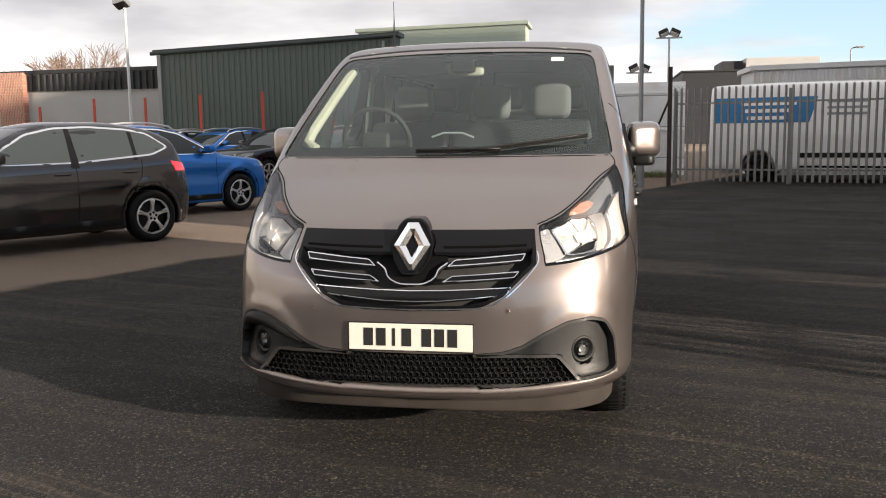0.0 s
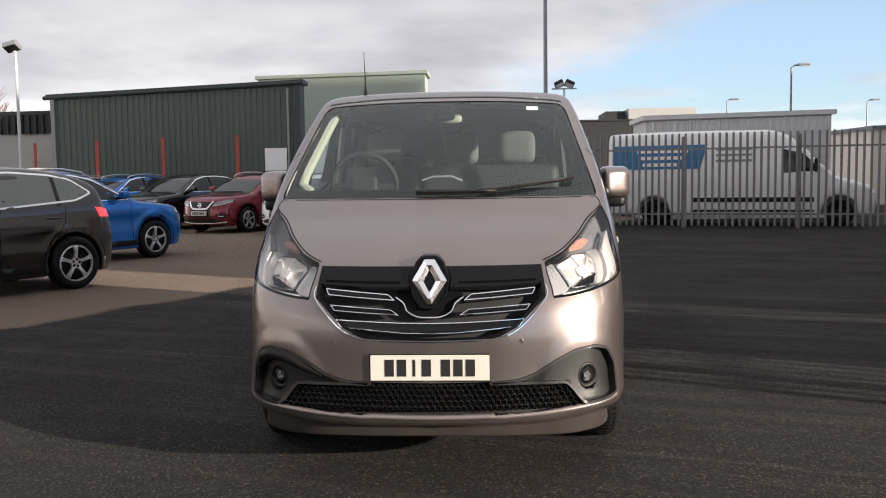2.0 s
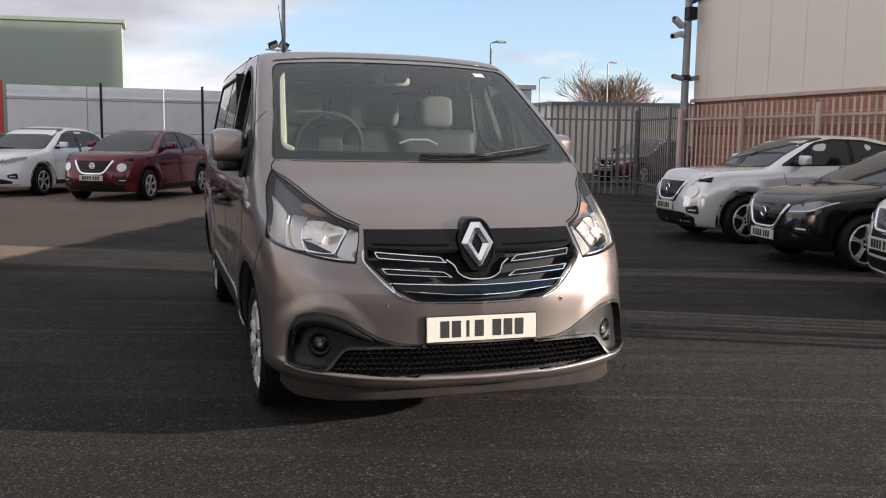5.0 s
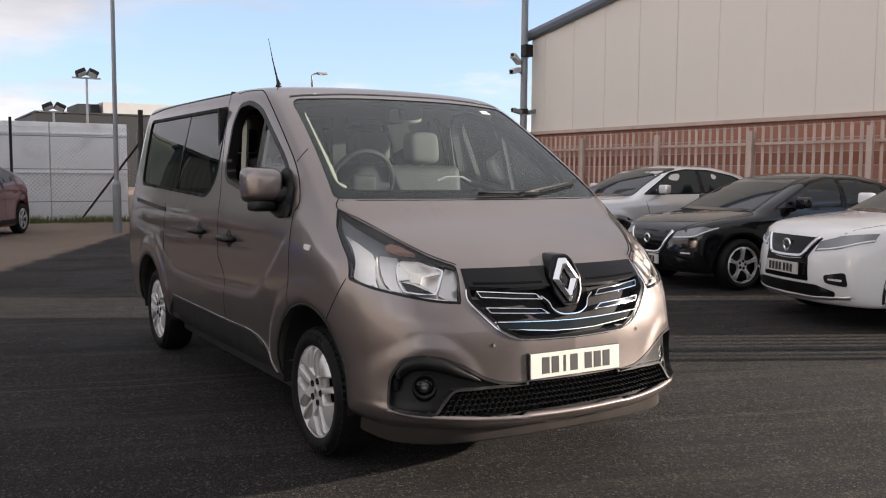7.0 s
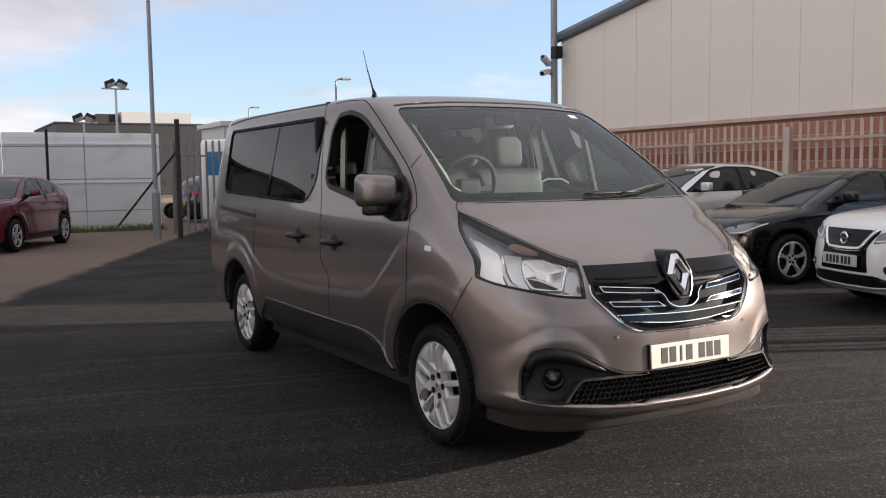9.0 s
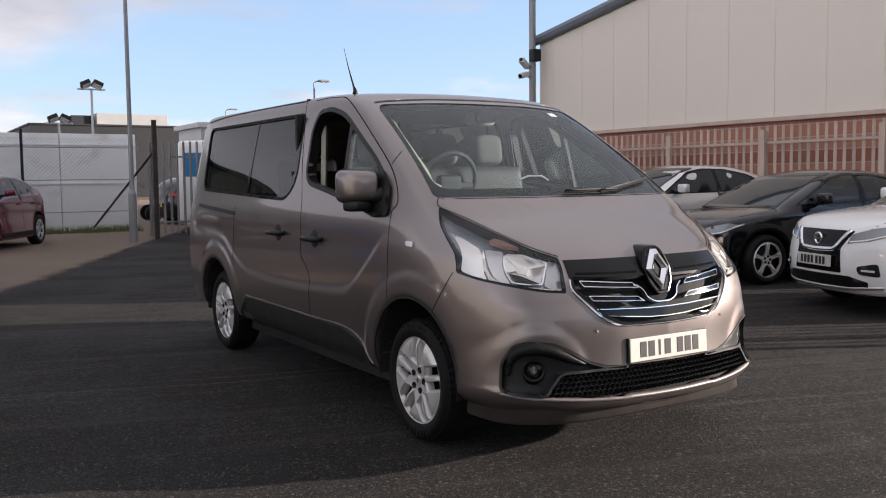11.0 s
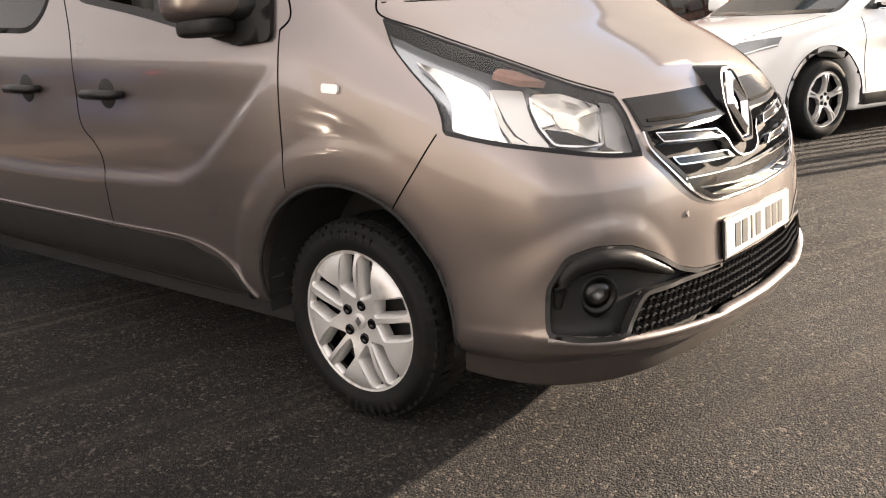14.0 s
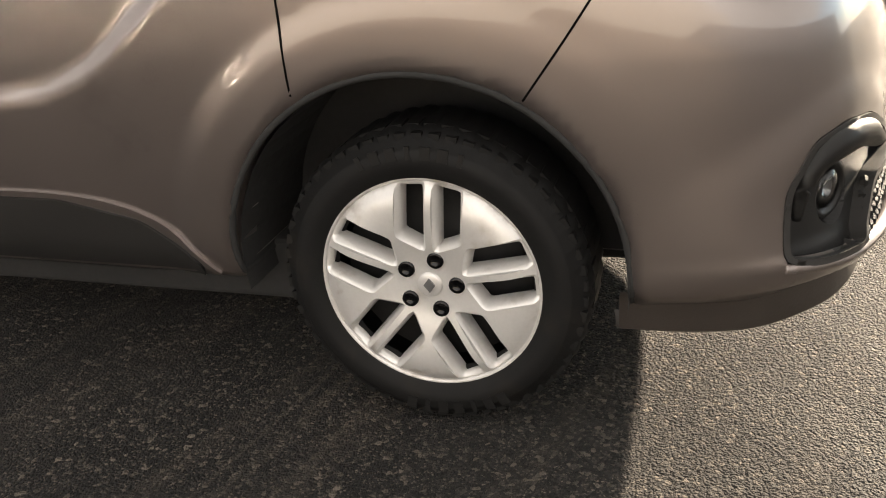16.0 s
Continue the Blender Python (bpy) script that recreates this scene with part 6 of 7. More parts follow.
part("underbody", join_bm([box(0, 2.75, 0.27, 1.56, 2.9, 0.15, 0.02), box(0, 0.85, 0.29, 1.1, 1.0, 0.12, 0.02)]), M["dark_inside"], van)


# ---- inside the cab ----
part("dashboard", join_bm([box(0, 1.13, 1.07, 1.62, 0.34, 0.30, 0.06), box(0, 0.98, 1.19, 1.5, 0.24, 0.05, 0.02), box(-0.42, 1.20, 1.24, 0.40, 0.18, 0.10, 0.04), box(0.0, 1.18, 1.05, 0.34, 0.14, 0.36, 0.03)]), M["dash"], van, "dark grey dashboard")
part("dash_trim", tube([(-0.10, 1.12, 1.355), (-0.04, 1.12, 1.375), (0.06, 1.12, 1.375), (0.12, 1.13, 1.350)], 0.006, 6), M["satin_silver"], van)
ring = [(-0.45 + 0.185 * math.cos(t), 1.34 - 0.06 * math.sin(t), 1.335 + 0.175 * math.sin(t)) for t in [2 * math.pi * k / 32 for k in range(33)]]
sw = part("steering_wheel", tube(ring, 0.014, 8, False), M["dash"], van, "dark steering wheel", True)
part("wheel_hub", box(-0.45, 1.33, 1.325, 0.15, 0.06, 0.12, 0.03), M["dash"], sw)
part("wheel_spoke", box(-0.45, 1.34, 1.325, 0.34, 0.02, 0.035, 0.008), M["dash"], sw)


def cab_seat(x, wide=0.5, cloth="seat_cloth", rests=()):
    st = part("seat", box(x, 1.95, 0.88, wide, 0.5, 0.16, 0.05), M[cloth], van, "grey cloth cab seat", True)
    part("backrest", box(0, 0, 0, wide, 0.14, 0.62, 0.06), M["dash"], st, smooth=True, at=pose(x, 2.20, 1.14, -9))
    for rx in rests:
        part("headrest", mirror_shell(0, 0, 0, 0.26, 0.11, 0.23, 0.1), M[cloth], st, smooth=True, at=pose(rx, 2.25, 1.565, -8))
        part("headrest_post", tube([(rx, 2.24, 1.40), (rx, 2.25, 1.50)], 0.008, 6), M["steel_grey"], st)


cab_seat(-0.45, 0.5, "seat_cloth", (-0.43,))
cab_seat(0.27, 0.92, "seat_cloth", (0.07, 0.45))
part("bulkhead", join_bm([box(0, 2.62, 1.05, 1.75, 0.03, 0.75), box(0, 2.62, 1.84, 1.5, 0.03, 0.14), box(-0.78, 2.62, 1.6, 0.12, 0.03, 0.4), box(0.78, 2.62, 1.6, 0.12, 0.03, 0.4), box(0, 2.62, 1.6, 0.10, 0.03, 0.4)]), M["dash"], van)
part("rear_view_mirror", mirror_shell(0.0, 1.60, 1.755, 0.14, 0.08, 0.10, 0.1), M["gloss_black"], van, smooth=True)
part("sensor_cover", mirror_shell(0.0, 1.66, 1.735, 0.22, 0.05, 0.09, 0.1), M["cream_trim"], van, smooth=True)
for s in (-1, 1):
    part("sun_visor", box(s * 0.36, 1.80, 1.835, 0.42, 0.16, 0.02, 0.008), M["headlining"], van)
    part("seat_belt", tube([(s * 0.74, 2.38, 1.72), (s * 0.78, 2.33, 1.25)], 0.022, 4), M["cream_trim"] if s < 0 else M["dash"], van)
    # driver's trim is paler than the passenger's: sunlight on it painted as cream
    part("pillar_trim", tube([(s * 0.70, 1.03, 1.30), (s * 0.75, 1.05, 1.33), (s * 0.745, 1.11, 1.39), (s * 0.708, 1.42, 1.58), (s * 0.672, 1.70, 1.75)], 0.030, 8), M["cream_trim"] if s < 0 else M["dash"], van)
    part("door_card", box(s * 0.84, 1.75, 0.98, 0.06, 1.1, 0.34, 0.02), M["dash"], van)
# rear seats
for x in (-0.45, 0.05, 0.5):
    rs = part("rear_seat", box(0, 0, 0, 0.46, 0.14, 0.66, 0.06), M["dash"], van, smooth=True, at=pose(x, 3.3, 1.2, -8))
    part("headrest", box(0, 0.0, 0.43, 0.25, 0.09, 0.17, 0.04), M["dash"], rs, smooth=True)
part("load_floor", box(0, 3.0, 0.72, 1.75, 3.7, 0.04), M["dash"], van)


# ---- parked cars ----
CARS = {
    "suv": dict(L=4.31, W=0.903, H=1.59, fo=0.91, wb=2.646, R=0.34, rim=0.232, arch=0.395, track=0.79,
                lower=curve((-0.1, 0.70), (0.02, 0.78), (0.12, 0.88), (0.35, 0.965), (0.75, 1.02), (1.15, 1.055), (1.6, 1.06), (3.2, 1.10), (4.0, 1.10), (4.25, 1.04), (4.39, 0.92)),
                roof=curve((0.9, 0.92), (1.2, 1.08), (1.6, 1.29), (2.05, 1.50), (2.5, 1.58), (3.0, 1.585), (3.6, 1.52), (3.95, 1.40), (4.25, 1.12), (4.45, 0.85)),
                side=[(1.42, 1.06), (1.62, 1.16), (2.05, 1.40), (2.40, 1.475), (2.85, 1.49), (3.35, 1.455), (3.62, 1.40), (3.86, 1.235), (3.62, 1.15), (2.6, 1.075)],
                split=(2.52, 3.36), screen=[(-0.70, 1.075), (0.70, 1.075), (0.565, 1.50), (-0.565, 1.50)]),
    "juke": dict(L=4.13, W=0.882, H=1.565, fo=0.86, wb=2.53, R=0.335, rim=0.225, arch=0.40, track=0.77,
                 lower=curve((-0.1, 0.74), (0.02, 0.84), (0.15, 0.96), (0.4, 1.04), (0.8, 1.07), (1.15, 1.085), (2.0, 1.10), (3.2, 1.16), (3.8, 1.12), (4.05, 1.0), (4.13, 0.85)),
                 roof=curve((0.85, 0.92), (1.15, 1.09), (1.55, 1.33), (1.95, 1.50), (2.35, 1.56), (2.8, 1.55), (3.3, 1.46), (3.7, 1.30), (4.0, 1.07), (4.2, 0.85)),
                 side=[(1.36, 1.10), (1.60, 1.22), (1.95, 1.415), (2.25, 1.465), (2.7, 1.455), (3.15, 1.37), (3.38, 1.27), (3.2, 1.20), (2.5, 1.13)],
                 split=(2.42, 3.2), screen=[(-0.68, 1.10), (0.68, 1.10), (0.55, 1.47), (-0.55, 1.47)]),
    "hatch": dict(L=3.99, W=0.870, H=1.455, fo=0.80, wb=2.525, R=0.315, rim=0.222, arch=0.365, track=0.76,
                  lower=curve((-0.1, 0.62), (0.02, 0.70), (0.15, 0.80), (0.45, 0.89), (0.8, 0.94), (1.1, 0.965), (2.0, 0.99), (3.2, 1.06), (3.7, 1.04), (3.92, 0.95), (3.99, 0.8)),
                  roof=curve((0.7, 0.80), (1.0, 0.965), (1.45, 1.19), (1.95, 1.39), (2.35, 1.45), (2.8, 1.44), (3.3, 1.34), (3.65, 1.19), (3.9, 0.98), (4.1, 0.8)),
                  side=[(1.30, 0.99), (1.55, 1.11), (1.95, 1.30), (2.25, 1.36), (2.7, 1.355), (3.1, 1.28), (3.3, 1.18), (3.1, 1.10), (2.4, 1.03)],
                  split=(2.36, 3.1), screen=[(-0.66, 0.98), (0.66, 0.98), (0.54, 1.36), (-0.54, 1.36)]),
}
CAR_CACHE = {}


def car_field(s):
    W, L = s["W"], s["L"]
    wl_ = curve((0.15, W - 0.10), (0.3, W - 0.035), (0.5, W), (0.75, W + 0.002), (0.95, W - 0.02), (1.1, W - 0.05))
    wc = curve((0.85, W - 0.03), (1.05, W - 0.055), (1.3, W - 0.16), (s["H"], W - 0.29))
    cf = curve((0.0, 0.0), (0.35, 0.03), (0.6, 0.11), (0.75, 0.22), (W - 0.05, 0.45), (W, 0.8), (W + 0.1, 1.6))
    cr = curve((0.0, 0.0), (0.4, 0.02), (0.7, 0.10), (W - 0.05, 0.30), (W, 0.6), (W + 0.1, 1.3))
    nose = curve((0.15, 0.13), (0.30, 0.03), (0.45, 0.0), (0.62, 0.01), (0.78, 0.05), (1.0, 0.16))
    tail = curve((0.15, 0.10), (0.35, 0.02), (0.6, 0.0), (0.9, 0.04), (1.2, 0.16))

    def field(x, y, z):
        ax = np.abs(x)
        w = wl_(z)
        for yc in (s["fo"], s["fo"] + s["wb"]):
            r = np.hypot(y - yc, z - s["R"])
            w = w + 0.018 * step((s["arch"] + 0.14 - r) / 0.08)
        w = w - 0.022 * step((z - 0.52) / 0.10) * step((0.84 - z) / 0.12) * step((y - 1.0) / 0.4) * step((3.5 - y) / 0.4)
        low = smax(ax - w, (z - (s["lower"](y) - 0.05 * ax**2)) * 0.9, 0.06)
        cab = smax(ax - wc(z), (z - (s["roof"](y) - 0.06 * ax**2)) * 0.88, 0.08)
        f = smin(low, cab, 0.025)
        sl = (cf(ax + 0.01) - cf(np.maximum(ax - 0.01, 0))) / 0.02
        f = smax(f, (nose(z) + cf(ax) - y) / np.sqrt(1 + sl**2), 0.05)
        sl = (cr(ax + 0.01) - cr(np.maximum(ax - 0.01, 0))) / 0.02
        f = smax(f, (y - L + tail(z) + cr(ax)) / np.sqrt(1 + sl**2), 0.05)
        f = smax(f, 0.20 - z, 0.04)
        for yc in (s["fo"], s["fo"] + s["wb"]):
            r = np.hypot(y - yc, z - s["R"])
            f = smax(f, s["arch"] - r + np.where(ax < 0.55, -(0.55 - ax) * 8, 0), 0.012)
        return f

    return field


def ring_outline(y, z, r0, r1, a0=-0.06, a1=1.06, n=20):
    o = [(y + r1 * math.cos(math.pi * (a0 + (a1 - a0) * k / n)), z + r1 * math.sin(math.pi * (a0 + (a1 - a0) * k / n))) for k in range(n + 1)]
    i = [(y + r0 * math.cos(math.pi * (a0 + (a1 - a0) * k / n)), z + r0 * math.sin(math.pi * (a0 + (a1 - a0) * k / n))) for k in range(n, -1, -1)]
    return o + i


def car_kit(model, h=0.036):
    """Shared meshes of one model."""
    if model in CAR_CACHE:
        return CAR_CACHE[model]
    s = CARS[model]
    P, F = surface(car_field(s), (-1.0, -0.1, 0.12), (1.0, s["L"] + 0.1, s["H"] + 0.08), h)
    tree = BVHTree.FromPolygons(P.tolist(), F.tolist())
    k = {"body": array_mesh(P, F), "tree": tree}
    S = lambda view, o, holes=(), **kw: mesh_of(*skin(tree, view, o, holes, **kw), True)
    B = lambda view, o, holes=(), **kw: (lambda p: (mesh_of(*p, True), mesh_of(*mirror_x(p), True)))(skin(tree, view, o, holes, **kw))
    side = rounded(s["side"], 0.05, 3)
    k["side_glass"] = B(RIGHT, side, lift=0.003, thick=0.006, cell=0.12)
    k["side_trim"] = B(RIGHT, rounded(inset(s["side"], -0.022), 0.06, 3), [side], lift=0.006, thick=0.012, cell=0.08)
    y1, y2 = s["split"]
    zt = lambda y: float(s["roof"](y)) - 0.10
    k["pillar"] = B(RIGHT, [(y1, 1.0), (y1 + 0.10, 1.0), (y1 + 0.08, zt(y1)), (y1 + 0.02, zt(y1))], lift=0.007, thick=0.012, cell=0.1)
    k["pillar2"] = B(RIGHT, [(y2, 1.08), (y2 + 0.05, 1.08), (y2 + 0.05, zt(y2) - 0.03), (y2, zt(y2) - 0.02)], lift=0.007, thick=0.012, cell=0.1)
    k["screen"] = S(FRONT, rounded(s["screen"], 0.05, 3), lift=0.003, thick=0.006, cell=0.12)
    k["screen_edge"] = S(FRONT, rounded(inset(s["screen"], -0.03), 0.06, 3), [rounded(s["screen"], 0.05, 3)], lift=0.004, thick=0.008, cell=0.1)
    top = s["H"]
    k["rear_glass"] = S(REAR, rounded([(-0.58, top - 0.48), (0.58, top - 0.48), (0.50, top - 0.16), (-0.50, top - 0.16)], 0.06, 3), lift=0.003, thick=0.006, cell=0.12)
    for i, yc in enumerate((s["fo"], s["fo"] + s["wb"])):
        k["arch%d" % i] = B(RIGHT, ring_outline(yc, s["R"], s["arch"] - 0.005, s["arch"] + 0.055), lift=0.012, thick=0.03, cell=0.05)
    k["sill"] = B(RIGHT, [(s["fo"] + s["arch"] + 0.04, 0.21), (s["fo"] + s["wb"] - s["arch"] - 0.04, 0.21), (s["fo"] + s["wb"] - s["arch"] - 0.03, 0.35), (s["fo"] + s["arch"] + 0.03, 0.35)], lift=0.006, thick=0.02, cell=0.1)
    k["chin"] = S(FRONT, rounded([(-0.62, 0.22), (0.62, 0.22), (0.66, 0.36), (0.45, 0.42), (-0.45, 0.42), (-0.66, 0.36)], 0.04, 3), lift=0.005, thick=0.02, cell=0.08)
    k["rear_chin"] = S(REAR, rounded([(-0.78, 0.22), (0.78, 0.22), (0.80, 0.48), (-0.80, 0.48)], 0.04, 3), lift=0.005, thick=0.02, cell=0.08)
    zn = float(s["lower"](0.05))
    k["zn"] = zn
    k["grille"] = S(FRONT, rounded([(-0.45, zn - 0.015), (0.45, zn - 0.015), (0.28, zn - 0.31), (-0.28, zn - 0.31)], 0.04, 3), lift=0.004, thick=0.015, cell=0.08)
    vline = [(-0.43, zn - 0.01), (-0.35, zn - 0.14), (-0.24, zn - 0.27), (0.0, zn - 0.29), (0.24, zn - 0.27), (0.35, zn - 0.14), (0.43, zn - 0.01)]
    k["vbar"] = mesh_of(*ribbon(tree, FRONT, vline, 0.045, 0.016, 0.02), True)
    if model == "suv":
        k["grille"] = S(FRONT, rounded([(-0.44, 0.825), (0.44, 0.825), (0.33, 0.65), (0.36, 0.42), (-0.36, 0.42), (-0.33, 0.65)], 0.02, 3), lift=0.004, thick=0.015, cell=0.08)
        vline = [(-0.40, 0.83), (-0.345, 0.76), (-0.27, 0.665), (-0.22, 0.640), (0.0, 0.632), (0.22, 0.640), (0.27, 0.665), (0.345, 0.76), (0.40, 0.83)]
        k["vbar"] = mesh_of(*ribbon(tree, FRONT, vline, 0.042, 0.016, 0.02), True)
        k["chin"] = S(FRONT, rounded([(-0.60, 0.285), (0.60, 0.285), (0.62, 0.345), (0.44, 0.395), (-0.44, 0.395), (-0.62, 0.345)], 0.02, 3), lift=0.005, thick=0.02, cell=0.08)
        k["lip"] = mesh_of(*ribbon(tree, FRONT, [(-0.72, 0.30), (-0.4, 0.272), (0.0, 0.265), (0.4, 0.272), (0.72, 0.30)], 0.028, 0.010, 0.02), True)
    if model == "juke":
        c = [(-0.60 + 0.085 * math.cos(t), zn - 0.15 + 0.085 * math.sin(t)) for t in [2 * math.pi * q / 20 for q in range(20)]]
        k["lamp"] = B(FRONT, c, lift=0.02, thick=0.03, cell=0.05)
        k["upper_lamp"] = B(OBL, [(a * 0.80 - 0.30 * 0.616, b) for a, b in [(-0.80, zn + 0.06), (-0.55, zn + 0.02), (-0.52, zn - 0.01), (-0.78, zn - 0.02)]], lift=0.006, thick=0.015, cell=0.06)
    else:
        lp = [(-0.40, 0.70), (-0.42, 0.79), (-0.62, 0.855), (-0.80, 0.885), (-0.80, 0.81), (-0.62, 0.735)] if model == "suv" else [(-0.44, zn - 0.10), (-0.48, zn - 0.015), (-0.74, zn + 0.055), (-0.80, zn + 0.03), (-0.70, zn - 0.075)]
        st = lp[-1:] + lp[:1] if model == "suv" else lp[-1:] + lp[:1]
        strip = ribbon(tree, FRONT, [(lp[4][0] if model == "suv" else lp[3][0], lp[-2][1] + 0.012), (st[0][0], st[0][1] + 0.014), (st[1][0] - 0.02, st[1][1] + 0.016)], 0.016, 0.010, 0.012)
        k["strip"] = (mesh_of(*strip), mesh_of(*mirror_x(strip)))
        p3 = [drop(tree, FRONT, a, b)[0] for a, b in resample(lp, 0.05)]
        k["lamp"] = B(OBL, seen(OBL, p3), lift=0.006, thick=0.015, cell=0.05)
    k["fog"] = B(FRONT, rounded([(-0.72, 0.40), (-0.54, 0.42), (-0.52, 0.49), (-0.70, 0.53)], 0.03, 3), lift=0.006, thick=0.02, cell=0.06)
    k["fog_strip"] = B(FRONT, rounded([(-0.68, 0.445), (-0.57, 0.45), (-0.57, 0.465), (-0.68, 0.465)], 0.006, 2), lift=0.014, thick=0.02, cell=0.05)
    k["tail_lamp"] = B(oblique(180 - 42), [(a, b) for a, b in seen(oblique(180 - 42), [(-0.84, s["L"] - 0.42, 1.05), (-0.55, s["L"] - 0.10, 0.98), (-0.58, s["L"] - 0.08, 0.90), (-0.86, s["L"] - 0.36, 0.92)])], lift=0.008, thick=0.02, cell=0.06)
    gaps = []
    for line in ([(1.38, 1.0), (1.42, 0.80), (1.40, 0.55), (1.42, 0.36)], [(y1 + 0.05, 1.05), (y1 + 0.06, 0.75), (y1 + 0.03, 0.36)], [(y2 + 0.10, 1.08), (y2 + 0.06, 0.85), (y2 - 0.12, 0.68)]):
        gaps.append(ribbon(tree, RIGHT, line, 0.008))
    k["gaps"] = [(mesh_of(*g), mesh_of(*mirror_x(g))) for g in gaps]
    k["wheel"] = wheel_meshes(s["R"], 0.215, s["rim"], 90.0, 0.070, 0.012, 0.074, 5, 0.045, 0.03, spokes=True)
    k["hood_gap"] = [mesh_of(*q) for q in (lambda r: (r, mirror_x(r)))(ribbon(tree, TOP, [(-0.52, 0.12), (-0.70, 0.40), (-0.72, 0.80), (-0.70, 1.10)], 0.008))]
    CAR_CACHE[model] = k
    return k


def car(model, paint, nose, heading, label, rim="alloy", rails=False, trim="chrome", group="", cladding=True, plate="plate_white"):
    """A parked car with its nose at a place on the ground, heading along (x, y)."""
    s, k = CARS[model], car_kit(model)
    t = thing("car", label, "car", group, at=pose(nose[0], nose[1], 0, 0, 0, math.degrees(math.atan2(heading[0], -heading[1]))))
    part("body", k["body"], M[paint], t)
    dark = M["black_plastic"]
    for i in (0, 1):
        g = part("side_window", k["side_glass"][i], M["car_glass"], t)
        part("window_trim", k["side_trim"][i], M[trim], g)
        part("pillar", k["pillar"][i], M["gloss_black"], g)
        part("pillar", k["pillar2"][i], M["gloss_black"], g)
        if cladding:
            part("arch_trim", k["arch0"][i], dark, t)
            part("arch_trim", k["arch1"][i], dark, t)
        part("sill_trim", k["sill"][i], dark, t)
        lamp = part("headlight", k["lamp"][i], M["lamp_white"] if model == "juke" else M["lamp_smoke"], t)
        if "strip" in k:
            part("light_strip", k["strip"][i], M["lamp_white"], lamp)
        if "upper_lamp" in k:
            part("indicator", k["upper_lamp"][i], M["gloss_black"], lamp)
        fog = part("fog_recess", k["fog"][i], dark, t)
        part("fog_lamp", k["fog_strip"][i], M["lamp_white"], fog)
        part("tail_light", k["tail_lamp"][i], M["red_lens"], t)
        for g2 in k["gaps"]:
            part("door_gap", g2[i], M["seam"], t)
        part("bonnet_gap", k["hood_gap"][i], M["seam"], t)
        sgn = -1 if i == 0 else 1
        ym = 1.62
        mir = part("door_mirror", box(sgn * (s["W"] + 0.08), ym, float(s["lower"](ym)) + 0.09, 0.20, 0.11, 0.135, 0.04), M[paint], t, smooth=True)
        part("mirror_foot", box(sgn * (s["W"] - 0.02), ym + 0.02, float(s["lower"](ym)) + 0.03, 0.12, 0.06, 0.05, 0.015), dark, mir)
        for yh in (s["split"][0] - 0.12, s["split"][1] - 0.08):
            p, n = drop(k["tree"], RIGHT, yh, 0.93)
            part("door_handle", tube([(sgn * (-p.x), yh - 0.10, 0.93), (sgn * (-p.x + 0.035), yh - 0.07, 0.932), (sgn * (-p.x + 0.035), yh + 0.07, 0.932), (sgn * (-p.x), yh + 0.10, 0.93)], 0.013, 6), M[paint], t)
        if rails:
            pts = [(sgn * 0.57, y, float(s["roof"](y)) - 0.02 + (0.035 if 0 < j < 5 else -0.005)) for j, y in enumerate((2.05, 2.15, 2.5, 3.0, 3.45, 3.6))]
            part("roof_rail", tube(pts, 0.016, 6), M["satin_silver"], t)
        for y in (s["fo"], s["fo"] + s["wb"]):
            wheel(k["wheel"], t, sgn * s["track"], y, s["R"], sgn, M[rim])
    ws = part("windscreen", k["screen"], M["car_glass"], t)
    part("screen_border", k["screen_edge"], M["gloss_black"], ws)
    part("rear_window", k["rear_glass"], M["car_glass"], t)
    gr = part("grille", k["grille"], M["gloss_black"], t)
    part("grille_bar", k["vbar"], M["chrome"], gr)
    zn = k["zn"]
    zb = 0.735 if model == "suv" else zn - 0.12
    p, n = drop(k["tree"], FRONT, 0, zb)
    bd = part("badge", lathe([(0.0, 0.040), (0.010, 0.048), (0.010, 0.058), (0.0, 0.064)], 24), M["chrome"], gr, smooth=True, at=pose(0, p.y - 0.012, zb, 0, 0, -90))
    part("badge_bar", box(0, 0, 0, 0.012, 0.13, 0.022), M["chrome"], bd)
    part("chin", k["chin"], dark, t)
    if "lip" in k:
        part("bumper_lip", k["lip"], M["satin_silver"], t)
    part("rear_bumper_trim", k["rear_chin"], dark, t)
    for front in (True, False):
        zz = (0.525 if model == "suv" else zn - 0.37) if front else 0.62
        q, n = drop(k["tree"], FRONT if front else REAR, 0, zz)
        pl = part("number_plate", box(0, 0, 0, 0.52, 0.02, 0.111, 0.004), M[plate] if front else M["plate_yellow"], t, at=pose(0, q.y + (-0.02 if front else 0.02), zz, 0, 0, 0 if front else 180))
        for i in range(7):
            part("bar", box(-0.18 + i * 0.055 + (0.02 if i > 3 else 0), -0.0115, 0, 0.036, 0.003, 0.075), M["black_ink"], pl)
    return t


M["car_glass"] = mat("car_glass", (0.026, 0.031, 0.033), 0.03, 0.0, 0.05, spec=0.36)
M["signal_red"] = mat("signal_red", (0.42, 0.02, 0.02), 0.3, 0.0, 0.05, coat=0.6)
ROW = "parked car in the row before the shed"


def at_wheel(wheel_at, f, fo, half, left=True):
    """The nose of a car whose front wheel on one side stands at a place."""
    f = Vector(f).normalized()
    l = Vector((-f.y, f.x))
    c = Vector(wheel_at) - l * half * (1 if left else -1)
    return tuple(c + f * fo), tuple(f)


f = Vector((-0.54, -0.84)).normalized()
l_ = Vector((-f.y, f.x))
rear = Vector((-5.12, 7.42))
nose = rear - l_ * 0.80 + f * (0.91 + 2.646)
